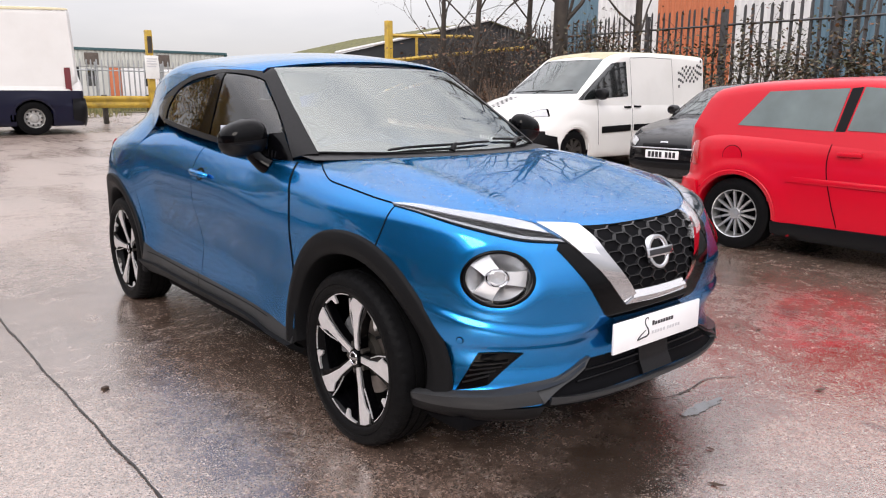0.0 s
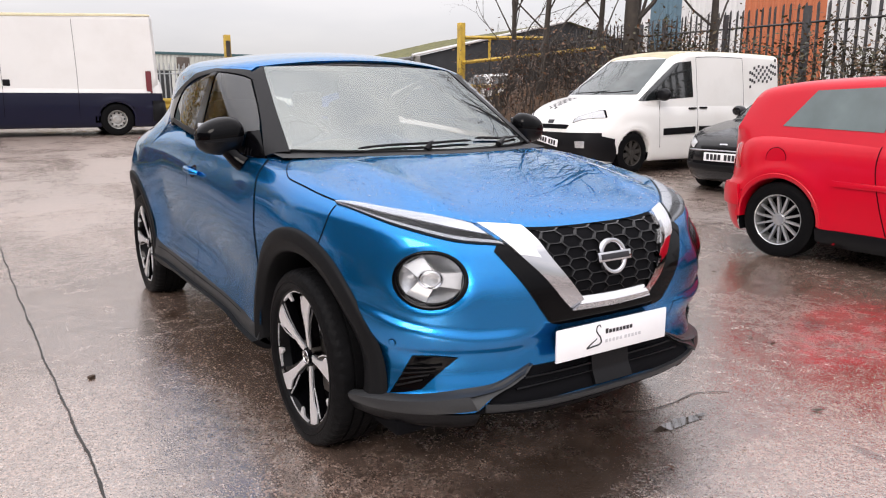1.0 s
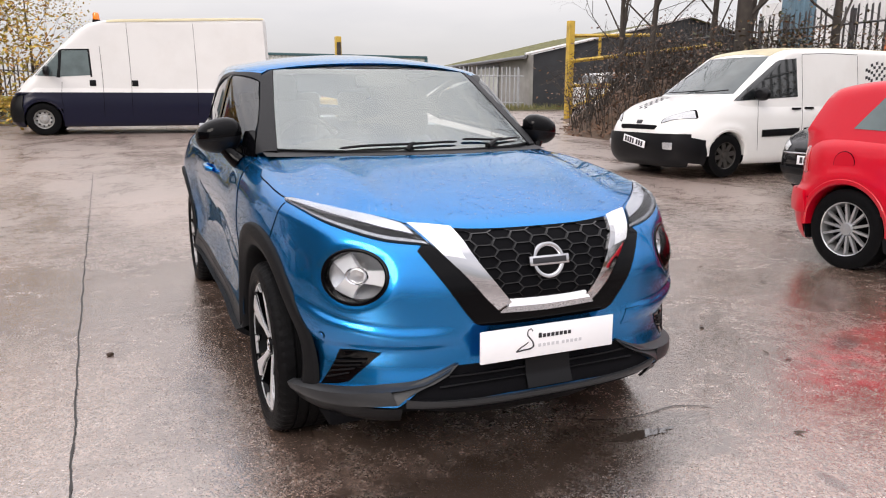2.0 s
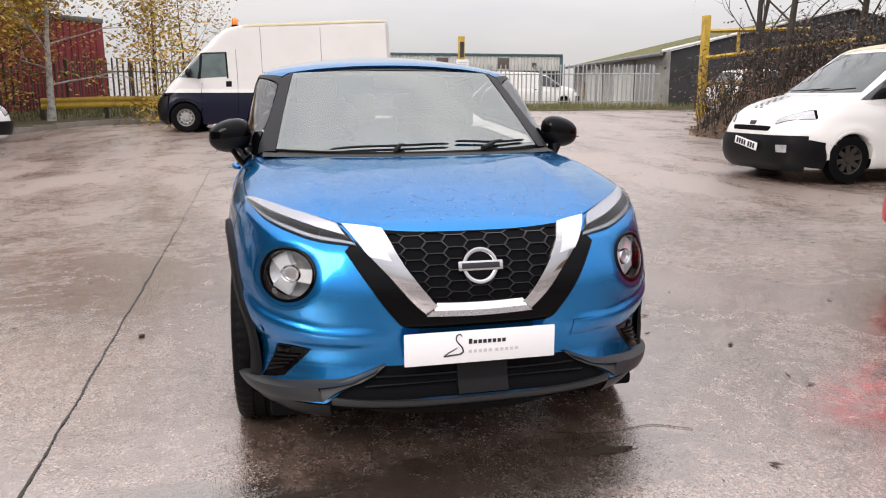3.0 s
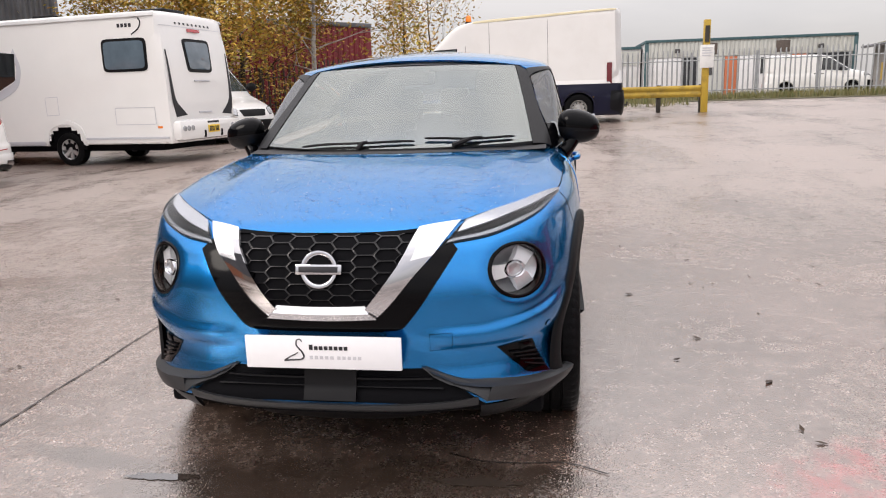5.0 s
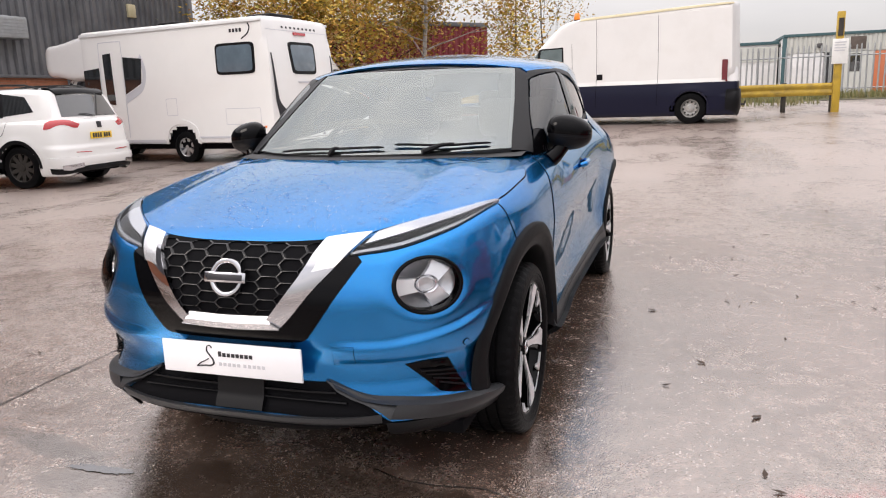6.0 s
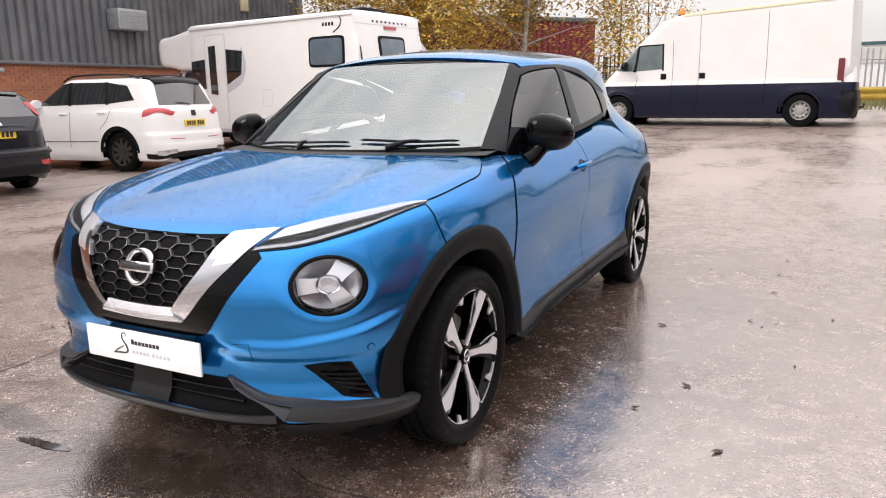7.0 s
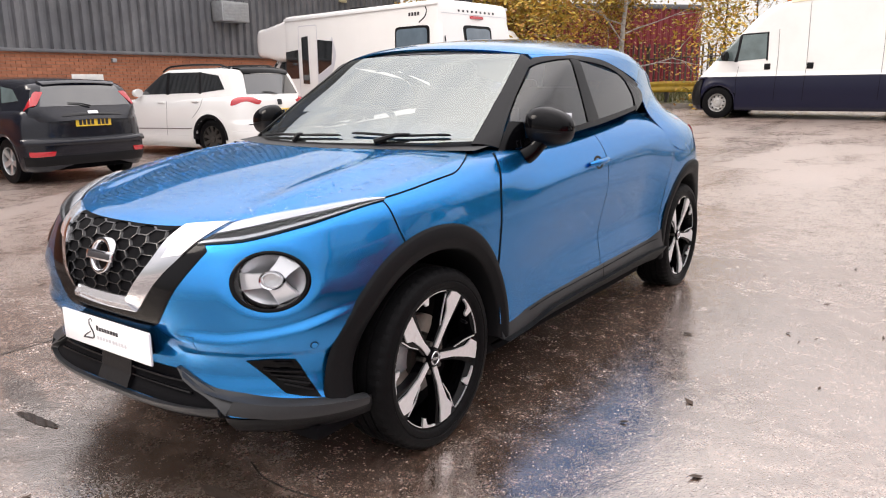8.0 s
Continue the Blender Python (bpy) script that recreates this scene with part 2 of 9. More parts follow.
def lower(x, y, z):
    """Below 0 inside the lower body (bonnet, wings, doors, bumpers)."""
    x = np.abs(x)
    wide = curve(y, (-1, -0.45, 0.0, 0.5, 1.3, 2.0, 2.65, 3.4), (0.880, 0.878, 0.853, 0.860, 0.868, 0.874, 0.880, 0.872))
    ahead = np.maximum(0, (0.36 - y) / 1.15)
    behind = np.maximum(0, (y - 2.35) / 1.04)
    k = ((x / wide) ** 3.3 + ahead**3.3 + behind**3.3) ** (1 / 3.3)
    front = curve(z, (0.16, 0.24, 0.30, 0.36, 0.47, 0.57, 0.65, 0.78, 0.86, 0.92, 1.2),
                  (0.13, 0.050, 0.026, 0.044, 0.052, 0.033, 0.029, 0.062, 0.112, 0.17, 0.6))
    outer = curve(z, (0.16, 0.24, 0.30, 0.36, 0.47, 0.57, 0.65, 0.75, 0.86, 0.95, 1.2),
                  (0.13, 0.050, 0.026, 0.044, 0.052, 0.033, 0.029, 0.041, 0.065, 0.094, 0.2))
    front = front + (outer - front) * ramp(x, 0.45, 0.72)
    side = curve(z, (0.16, 0.24, 0.30, 0.40, 0.52, 0.66, 0.76, 0.86, 0.95, 1.03, 1.12, 1.3),
                 (0.09, 0.035, 0.022, 0.024, 0.028, 0.016, 0.010, 0.020, 0.040, 0.062, 0.105, 0.22))
    back = curve(z, (0.16, 0.3, 0.5, 0.62, 0.8, 1.05, 1.3), (0.1, 0.03, 0.0, 0.03, 0.06, 0.12, 0.3))
    f, b = ramp(-y, -0.15, 0.45), ramp(y, 2.7, 3.25)
    inset = front * f + back * b + side * (1 - f - b)
    # the shelf that runs from under the round lamp to the number plate
    line = curve(x, (0.20, 0.36, 0.50, 0.60, 0.70, 0.80, 0.90), (0.536, 0.536, 0.535, 0.548, 0.572, 0.62, 0.66))
    inset = inset - 0.018 * ramp(line - z, -0.028, 0.018) * ramp(z, 0.400, 0.535) * f * ramp(x, 0.24, 0.44) * (1 - ramp(x, 0.70, 0.84))
    inset = inset + 0.004 * ramp(z, 0.36, 0.42) * ramp(-z, -0.50, -0.46) * f * ramp(x, 0.26, 0.36)
    # doors: the crease that climbs to the haunch, a flank that leans under below it, a flare at the sill
    doors = ramp(y, 0.30, 1.15) * ramp(-y, -2.28, -1.90)
    crease = curve(y, (0.2, 0.44, 0.81, 1.18, 1.7, 2.4, 3.2), (0.78, 0.815, 0.868, 0.902, 0.945, 0.985, 1.0))
    under = ramp(crease - z, -0.01, 0.34)
    flare = ramp((0.535 + 0.05 * (y - 1.2)) - z, -0.02, 0.17)
    inset = inset + doors * (0.036 * under - 0.022 * flare)
    inset = inset + 0.018 * ramp(z - crease, -0.015, 0.10) * ramp(y, 0.40, 0.85)
    haunch = np.exp(-((z - 0.90) / 0.13) ** 2) * np.exp(-((y - 2.62) / 0.55) ** 2)
    inset = inset - 0.014 * haunch
    # swell round the wheel openings
    for axle in AXLES:
        r = np.hypot(y - axle, z - ARCH_Z)
        inset = inset - (0.003 if axle < 1 else 0.010) * np.exp(-((r - 0.47) / 0.09) ** 2) * ramp(z, 0.2, 0.45)
    # the socket of the round lamp: a raised lip and a dish
    dx, dy, dz = x - LAMP[0], y - LAMP[1], z - LAMP[2]
    along = dx * LAMP_WAY[0] + dy * LAMP_WAY[1] + dz * LAMP_WAY[2]
    up = dz - along * LAMP_WAY[2]                            # the lamp is wider than tall
    rho = np.sqrt(np.maximum(dx**2 + dy**2 + dz**2 - along**2 - up**2, 0) + (up / 0.76) ** 2)
    low = np.clip(0.40 - dz / 0.16, 0.0, 1.0)
    inset = inset - 0.0055 * low * np.exp(-((rho - 0.150) / 0.034) ** 2) + 0.004 * ramp(-rho, -0.150, -0.105)
    sides = (k - 1) * 0.9 + inset
    spine = curve(y, (-0.9, -0.66, -0.5, -0.25, 0.0, 0.25, 0.5, 1.0, 2.3, 2.8, 3.15, 3.4),
                  (0.74, 0.853, 0.907, 0.969, 1.012, 1.044, 1.062, 1.10, 1.17, 1.16, 1.09, 0.98))
    top = z - (spine - (0.050 + 0.045 * ramp(y, 1.9, 2.7)) * (x / 0.77) ** 2)
    # two soft ridges along the bonnet
    top = top - 0.011 * np.exp(-((x - (0.50 + 0.06 * y)) / 0.07) ** 2) * ramp(-y, -0.35, -0.1) * ramp(y, -0.62, -0.35)
    rounded = 0.035 + 0.075 * ramp(y, -0.45, 0.2)
    return smax(smax(sides, top, rounded), 0.17 - z, 0.02)


def upper(x, y, z):
    """Below 0 inside the cabin (pillars, glass, roof)."""
    x = np.abs(x)
    side = x - (0.803 - 0.29 * (z - 1.11) - 0.19 * np.maximum(0, 1.3 - y) ** 2 - 0.062 * np.maximum(0, y - 1.3) ** 2 - 0.14 * np.maximum(0, y - 2.0) ** 2)
    screen = (0.222 + 1.79 * (z - 1.05) + 0.66 * x**2 - y) * 0.49
    spine = curve(y, (0.5, 0.95, 1.2, 1.5, 1.9, 2.4, 2.8, 3.3), (1.20, 1.452, 1.497, 1.522, 1.533, 1.497, 1.428, 1.30))
    top = z - (spine - (0.050 + 0.055 * ramp(y, 1.8, 2.9)) * (x / 0.55) ** 2)
    back = (y - (3.20 - 0.85 * (z - 1.05) - 0.22 * x**2)) * 0.75
    return smax(smax(smax(side, top, 0.055), screen, 0.035), back, 0.08)


def whole(x, y, z):
    """Body and cabin together, flowing into each other."""
    return -smax(-lower(x, y, z), -upper(x, y, z), 0.03 + 0.15 * ramp(y, 2.05, 2.55))


def onto(solid, start, way, reach=3.0):
    """Where rays from start along way first meet a solid."""
    start, way = np.atleast_2d(start).astype(float), np.atleast_2d(way).astype(float)
    start, way = np.broadcast_arrays(start, way)
    lo = np.zeros(len(start))
    hi = np.full(len(start), np.nan)
    steps = np.linspace(0, reach, max(40, int(reach * 45)))
    for s in steps:
        p = start + way * s
        inside = solid(p[:, 0], p[:, 1], p[:, 2]) < 0
        hi = np.where(np.isnan(hi) & inside, s, hi)
        lo = np.where(np.isnan(hi), s, lo)
    hi = np.where(np.isnan(hi), lo, hi)
    for _ in range(22):
        mid = (lo + hi) / 2
        p = start + way * mid[:, None]
        inside = solid(p[:, 0], p[:, 1], p[:, 2]) < 0
        hi, lo = np.where(inside, mid, hi), np.where(inside, lo, mid)
    return start + way * hi[:, None]


def facing(solid, p):
    """The outward normals of a solid at points on its skin."""
    e = 0.004
    g = np.stack([solid(*(p + e * np.eye(3)[i]).T) - solid(*(p - e * np.eye(3)[i]).T) for i in range(3)], axis=1)
    return g / np.maximum(np.linalg.norm(g, axis=1, keepdims=True), 1e-9)

# ------------------------------------------------------------------ building tools
def thing(name, label, category, at=(0, 0, 0), turn=0.0, group="", kind=""):
    """A top-level thing: an empty at its base."""
    ob = new(name)
    ob.empty_display_size = 0.2
    ob.matrix_world = pose(*at, 0, 0, turn)
    return tagged(ob, label, category, group, kind)


def mesh_of(name, verts, faces, material, smooth=True, angle=40):
    me = bpy.data.meshes.new(name)
    me.from_pydata([tuple(map(float, v)) for v in verts], [], [tuple(map(int, f)) for f in faces])
    me.materials.append(material)
    if smooth:
        me.polygons.foreach_set("use_smooth", [True] * len(me.polygons))
        me.set_sharp_from_angle(angle=radians(angle))
    me.update()
    return me


def part(name, shape, material, parent, label="", smooth=True, angle=40):
    """One mesh object under a thing or a part. shape: a bmesh or (verts, faces)."""
    if isinstance(shape, bmesh.types.BMesh):
        bmesh.ops.recalc_face_normals(shape, faces=shape.faces)
        me = bpy.data.meshes.new(name)
        shape.to_mesh(me)
        shape.free()
        me.materials.append(material)
        if smooth:
            me.polygons.foreach_set("use_smooth", [True] * len(me.polygons))
            me.set_sharp_from_angle(angle=radians(angle))
    else:
        me = mesh_of(name, shape[0], shape[1], material, smooth, angle)
    ob = new(name, me)
    ob.parent = parent
    if label:
        ob["label"] = label
    return ob


def again(ob, m, parent=None):
    """Another object on the same mesh, at the local pose m, with its children."""
    made = copy_thing(ob, m)
    if parent is not None:
        made.parent = parent
    return made


def structure(name, shape, material, label, category="", smooth=True, angle=40):
    ob = part(name, shape, material, None, "", smooth, angle)
    return tagged(ob, label, category or name.split("_")[0], "", "structure")


def join(*shapes):
    """Several (verts, faces) as one."""
    verts, faces = [], []
    for v, f in shapes:
        n = len(verts)
        verts += [tuple(p) for p in v]
        faces += [tuple(i + n for i in q) for q in f]
    return verts, faces


def moved(shape, m):
    return [tuple(m @ Vector(v)) for v in shape[0]], shape[1]


def box(x0, x1, y0, y1, z0, z1, bevel=0.0):
    """A box with chamfered edges, as (verts, faces)."""
    if bevel <= 0:
        v = [(x, y, z) for x in (x0, x1) for y in (y0, y1) for z in (z0, z1)]
        return v, [(0, 1, 3, 2), (4, 6, 7, 5), (0, 4, 5, 1), (2, 3, 7, 6), (0, 2, 6, 4), (1, 5, 7, 3)]
    bm = bmesh.new()
    bmesh.ops.create_cube(bm, size=1)
    for v in bm.verts:
        v.co = Vector(((x0 + x1) / 2 + v.co.x * (x1 - x0), (y0 + y1) / 2 + v.co.y * (y1 - y0), (z0 + z1) / 2 + v.co.z * (z1 - z0)))
    bevel = min(bevel, 0.45 * min(abs(x1 - x0), abs(y1 - y0), abs(z1 - z0)))
    bmesh.ops.bevel(bm, geom=bm.edges[:], offset=bevel, segments=2, profile=0.5, affect="EDGES")
    bm.verts.index_update()
    out = [tuple(v.co) for v in bm.verts], [tuple(v.index for v in f.verts) for f in bm.faces]
    bm.free()
    return out


def tube(points, radii, sides=8, caps=True):
    """A round tube along points with a radius at each."""
    pts = [Vector(p) for p in points]
    if not hasattr(radii, "__len__"):
        radii = [radii] * len(pts)
    verts, faces = [], []
    up = Vector((0, 0, 1))
    for i, p in enumerate(pts):
        d = (pts[min(i + 1, len(pts) - 1)] - pts[max(i - 1, 0)]).normalized()
        if abs(d.dot(up)) > 0.95:
            up = Vector((1, 0, 0))
        a = d.cross(up).normalized()
        b = a.cross(d)
        up = b
        for k in range(sides):
            t = 2 * math.pi * k / sides
            verts.append(tuple(p + radii[i] * (math.cos(t) * a + math.sin(t) * b)))
    for i in range(len(pts) - 1):
        for k in range(sides):
            j = (k + 1) % sides
            faces.append((i * sides + k, i * sides + j, (i + 1) * sides + j, (i + 1) * sides + k))
    if caps:
        faces.append(tuple(reversed(range(sides))))
        faces.append(tuple(range((len(pts) - 1) * sides, len(pts) * sides)))
    return verts, faces


def lathe(profile, sides=32, axis="x", arc=(0, 360)):
    """Turn a profile of (along, radius) round an axis."""
    whole = arc[1] - arc[0] >= 360
    n = sides if whole else sides + 1
    verts, faces = [], []
    for k in range(n):
        t = radians(arc[0] + (arc[1] - arc[0]) * k / sides)
        c, s = math.cos(t), math.sin(t)
        for a, r in profile:
            verts.append((a, r * c, r * s) if axis == "x" else (r * c, a, r * s) if axis == "y" else (r * c, r * s, a))
    m = len(profile)
    for k in range(sides):
        j = (k + 1) % n
        for i in range(m - 1):
            faces.append((k * m + i, k * m + i + 1, j * m + i + 1, j * m + i))
    return verts, faces


def slab(outline, thick, m=None):
    """An outline (u, v) in the local xz plane, extruded along +y by thick."""
    n = len(outline)
    verts = [(u, 0, v) for u, v in outline] + [(u, thick, v) for u, v in outline]
    faces = [tuple(range(n)), tuple(reversed(range(n, 2 * n)))] + [(i, n + i, n + (i + 1) % n, (i + 1) % n) for i in range(n)]
    out = (verts, faces)
    return moved(out, m) if m is not None else out


def sweep(points, count):
    """A smooth line through points (any dimension), evenly resampled."""
    p = np.asarray(points, float)
    if len(p) == 2:
        t = np.linspace(0, 1, count)[:, None]
        return p[0] * (1 - t) + p[1] * t
    d = np.concatenate([[0], np.cumsum(np.linalg.norm(np.diff(p, axis=0), axis=1))])
    s = np.linspace(0, d[-1], count)
    return np.stack([curve(s, d, p[:, i]) for i in range(p.shape[1])], axis=1)


def grid_faces(n, m, closed=False):
    """Faces of an n x m grid of vertices."""
    f = []
    for i in range(n - 1):
        for j in range(m if closed else m - 1):
            k = (j + 1) % m
            f.append((i * m + j, (i + 1) * m + j, (i + 1) * m + k, i * m + k))
    return f


def snap(solid, p, rounds=14):
    """Move points onto a solid's skin along its gradient."""
    p = np.array(p, float)
    for _ in range(rounds):
        f = solid(*p.T)
        e = 0.003
        g = np.stack([(solid(*(p + e * np.eye(3)[i]).T) - solid(*(p - e * np.eye(3)[i]).T)) / (2 * e) for i in range(3)], axis=1)
        p = p - 0.9 * (f / np.maximum((g * g).sum(1), 0.05))[:, None] * g
    return p


def patch(solid, edge_a, edge_b, n, m, lift=0.003, thick=0.012, bow=None, flip=False, swell=0.0, corner=0, tilt=0.0):
    """A shaped panel on a solid's skin between two edge lines, with turned-down rims."""
    a, b = sweep(edge_a, n), sweep(edge_b, n)
    t = np.linspace(0, 1, m)[None, :, None]
    g = a[:, None, :] * (1 - t) + b[:, None, :] * t
    if corner:                                               # round the corners of the panel
        S, T = np.meshgrid(np.linspace(-1, 1, n), np.linspace(-1, 1, m), indexing="ij")
        k = np.maximum(np.abs(S), np.abs(T)) / np.maximum((np.abs(S) ** corner + np.abs(T) ** corner) ** (1 / corner), 1e-6)
        S, T = S * k, T * k
        at = np.linspace(-1, 1, n)
        A = np.stack([np.interp(S, at, a[:, i]) for i in range(3)], axis=-1)
        B = np.stack([np.interp(S, at, b[:, i]) for i in range(3)], axis=-1)
        g = A * (0.5 - T[..., None] / 2) + B * (0.5 + T[..., None] / 2)
    if bow is not None:
        g = g + bow(np.linspace(0, 1, n)[:, None], np.linspace(-1, 1, m)[None, :])
    g = snap(solid, g.reshape(-1, 3))
    nrm = facing(solid, g)
    u = np.repeat(np.linspace(-1, 1, n)[:, None], m, 1).ravel()
    v = np.repeat(np.linspace(-1, 1, m)[None, :], n, 0).ravel()
    rise = lift + swell * (1 - u**2) * (1 - v**2) + tilt * v
    top = g + nrm * rise[:, None]
    faces = grid_faces(n, m)
    verts = [tuple(p) for p in top]
    if thick > 0:
        ring = [j for j in range(m)] + [i * m + m - 1 for i in range(1, n)] + [(n - 1) * m + j for j in range(m - 2, -1, -1)] + [i * m for i in range(n - 2, 0, -1)]
        base = len(verts)
        verts += [tuple(top[i] - nrm[i] * thick) for i in ring]
        k = len(ring)
        faces += [(ring[i], ring[(i + 1) % k], base + (i + 1) % k, base + i) for i in range(k)]
    i, j = n // 2 * m + m // 2, max(0, n // 2 - 1) * m + max(0, m // 2 - 1)
    q = [top[k] for k in (j, j + m, j + 1)]
    if np.dot(np.cross(q[1] - q[0], q[2] - q[0]), nrm[j]) < 0:
        faces = [tuple(reversed(f)) for f in faces]          # skin faces outwards
    return verts, faces


def strip(solid, points, width, lift=0.001, n=40):
    """A narrow band along a line on a solid's skin (a panel gap)."""
    c = snap(solid, sweep(points, n))
    nrm = facing(solid, c)
    d = np.gradient(c, axis=0)
    w = np.cross(d, nrm)
    w /= np.linalg.norm(w, axis=1, keepdims=True)
    a, b = c + nrm * lift - w * width / 2, c + nrm * lift + w * width / 2
    return [tuple(p) for p in a] + [tuple(p) for p in b], [(i, n + i, n + i + 1, i + 1) for i in range(n - 1)]


def flipped(shape):
    """The mirror image across x = 0."""
    return [(-x, y, z) for x, y, z in shape[0]], [tuple(reversed(f)) for f in shape[1]]

# ------------------------------------------------------------------ ground
def ground_z(x, y):
    """Level under the blue car, then climbing gently to the far end of the yard."""
    x, y = np.asarray(x, float), np.asarray(y, float)
    rise = 0.0325 * (np.logaddexp(0, (y - 3.6) * 1.2) / 1.2 - np.logaddexp(0, y - 24))
    return rise * (0.30 + 0.70 * ramp(x + 0.5 * np.maximum(0, y - 12), -9.0, -1.0))


def gz(x, y):
    return float(ground_z(x, y))


def wet_concrete():
    m = bpy.data.materials.new("wet_worn_concrete")
    m.use_nodes = True
    t = m.node_tree
    b = t.nodes["Principled BSDF"]
    co = t.nodes.new("ShaderNodeTexCoord")

    def noise_at(scale, detail=6, rough=0.6, stretch=None, warp=0.0):
        n = t.nodes.new("ShaderNodeTexNoise")
        n.inputs["Scale"].default_value, n.inputs["Detail"].default_value, n.inputs["Roughness"].default_value = scale, detail, rough
        n.inputs["Distortion"].default_value = warp
        if stretch:
            mp = t.nodes.new("ShaderNodeMapping")
            mp.inputs["Scale"].default_value = stretch
            mp.inputs["Rotation"].default_value = (0, 0, 0.12)
            t.links.new(co.outputs["Object"], mp.inputs["Vector"])
            t.links.new(mp.outputs["Vector"], n.inputs["Vector"])
        else:
            t.links.new(co.outputs["Object"], n.inputs["Vector"])
        return n.outputs["Fac"]

    def span(v, a, b0, c, d):
        r = t.nodes.new("ShaderNodeMapRange")
        r.interpolation_type = "SMOOTHSTEP"
        for k, q in zip(("From Min", "From Max", "To Min", "To Max"), (a, b0, c, d)):
            r.inputs[k].default_value = q
        t.links.new(v, r.inputs["Value"])
        return r.outputs["Result"]

    def blend(f, a, c, mode="MIX"):
        mx = t.nodes.new("ShaderNodeMix")
        mx.data_type, mx.blend_type = "RGBA", mode
        for k, q in (("Factor", f), ("A", a), ("B", c)):
            if isinstance(q, (tuple, float)):
                mx.inputs[k].default_value = q if isinstance(q, float) else (*q, 1)
            else:
                t.links.new(q, mx.inputs[k])
        return mx.outputs["Result"]

    def maths(op, a, c):
        n = t.nodes.new("ShaderNodeMath")
        n.operation = op
        for i, q in enumerate((a, c)):
            if isinstance(q, float):
                n.inputs[i].default_value = q
            else:
                t.links.new(q, n.inputs[i])
        return n.outputs[0]

    broad = noise_at(0.33, 5, 0.55, None, 0.6)
    streak = noise_at(0.9, 6, 0.6, (1.0, 0.30, 1.0), 0.4)
    fine = noise_at(9, 8, 0.7)
    grit = t.nodes.new("ShaderNodeTexVoronoi")
    grit.inputs["Scale"].default_value = 125
    t.links.new(co.outputs["Object"], grit.inputs["Vector"])
    grit_big = t.nodes.new("ShaderNodeTexVoronoi")
    grit_big.inputs["Scale"].default_value = 85
    t.links.new(co.outputs["Object"], grit_big.inputs["Vector"])
    col = blend(span(broad, 0.36, 0.64, 0.0, 1.0), (0.052, 0.029, 0.018), (0.165, 0.114, 0.092))
    col = blend(span(streak, 0.46, 0.72, 0.0, 0.65), col, (0.028, 0.017, 0.011))
    col = blend(span(fine, 0.38, 0.66, 0.0, 0.75), col, (0.180, 0.132, 0.110))
    # small stones in the worn skin: pale and dark grains
    sepg = t.nodes.new("ShaderNodeSeparateColor")
    t.links.new(grit.outputs["Color"], sepg.inputs["Color"])
    shade = t.nodes.new("ShaderNodeHueSaturation")
    t.links.new(span(sepg.outputs["Green"], 0.0, 1.0, 0.42, 1.70), shade.inputs["Value"])
    t.links.new(col, shade.inputs["Color"])
    col = shade.outputs["Color"]
    sepc = t.nodes.new("ShaderNodeSeparateColor")
    t.links.new(grit_big.outputs["Color"], sepc.inputs["Color"])
    # palest stones, brightened to paint in the glints of the wet grit
    pale = maths("MULTIPLY", span(sepc.outputs["Red"], 0.80, 0.95, 0.0, 1.0), span(grit_big.outputs["Distance"], 0.42, 0.18, 0.0, 0.85))
    col = blend(pale, col, (0.46, 0.40, 0.36))
    # ragged red patch beside the cars
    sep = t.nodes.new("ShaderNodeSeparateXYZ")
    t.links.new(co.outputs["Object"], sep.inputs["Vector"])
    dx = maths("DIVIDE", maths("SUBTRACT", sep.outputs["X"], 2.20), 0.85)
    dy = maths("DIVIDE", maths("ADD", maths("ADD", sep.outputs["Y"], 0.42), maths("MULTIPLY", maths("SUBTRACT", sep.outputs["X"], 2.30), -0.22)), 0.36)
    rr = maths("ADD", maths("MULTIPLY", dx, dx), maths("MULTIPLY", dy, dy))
    red_noise = noise_at(3.2, 7, 0.7)
    patch_f = maths("MULTIPLY", span(maths("ADD", rr, maths("MULTIPLY", red_noise, 1.2)), 1.75, 0.95, 0.0, 1.0), span(noise_at(11, 6, 0.7), 0.40, 0.62, 0.06, 0.92))
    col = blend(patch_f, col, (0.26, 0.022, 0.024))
    # dark soaked stains with ragged edges, and the dark under the car's nose
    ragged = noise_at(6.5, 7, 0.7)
    soaked_and_shade = None
    # last, widest ellipse: the nose's shade and dark reflection painted into the colour
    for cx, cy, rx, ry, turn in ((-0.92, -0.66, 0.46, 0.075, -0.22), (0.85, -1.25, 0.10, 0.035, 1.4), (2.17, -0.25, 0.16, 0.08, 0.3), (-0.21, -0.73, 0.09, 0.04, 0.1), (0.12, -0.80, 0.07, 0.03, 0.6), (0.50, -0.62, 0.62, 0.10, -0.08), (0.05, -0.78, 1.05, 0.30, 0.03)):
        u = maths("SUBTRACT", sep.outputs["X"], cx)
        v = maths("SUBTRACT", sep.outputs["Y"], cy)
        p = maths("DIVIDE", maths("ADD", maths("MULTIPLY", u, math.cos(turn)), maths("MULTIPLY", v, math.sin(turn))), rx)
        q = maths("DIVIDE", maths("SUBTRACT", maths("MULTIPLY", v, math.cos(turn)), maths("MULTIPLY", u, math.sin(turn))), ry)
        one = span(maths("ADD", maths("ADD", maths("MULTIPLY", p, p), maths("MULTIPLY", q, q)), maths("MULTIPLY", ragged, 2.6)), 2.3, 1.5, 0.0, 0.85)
        soaked_and_shade = one if soaked_and_shade is None else maths("MAXIMUM", soaked_and_shade, one)
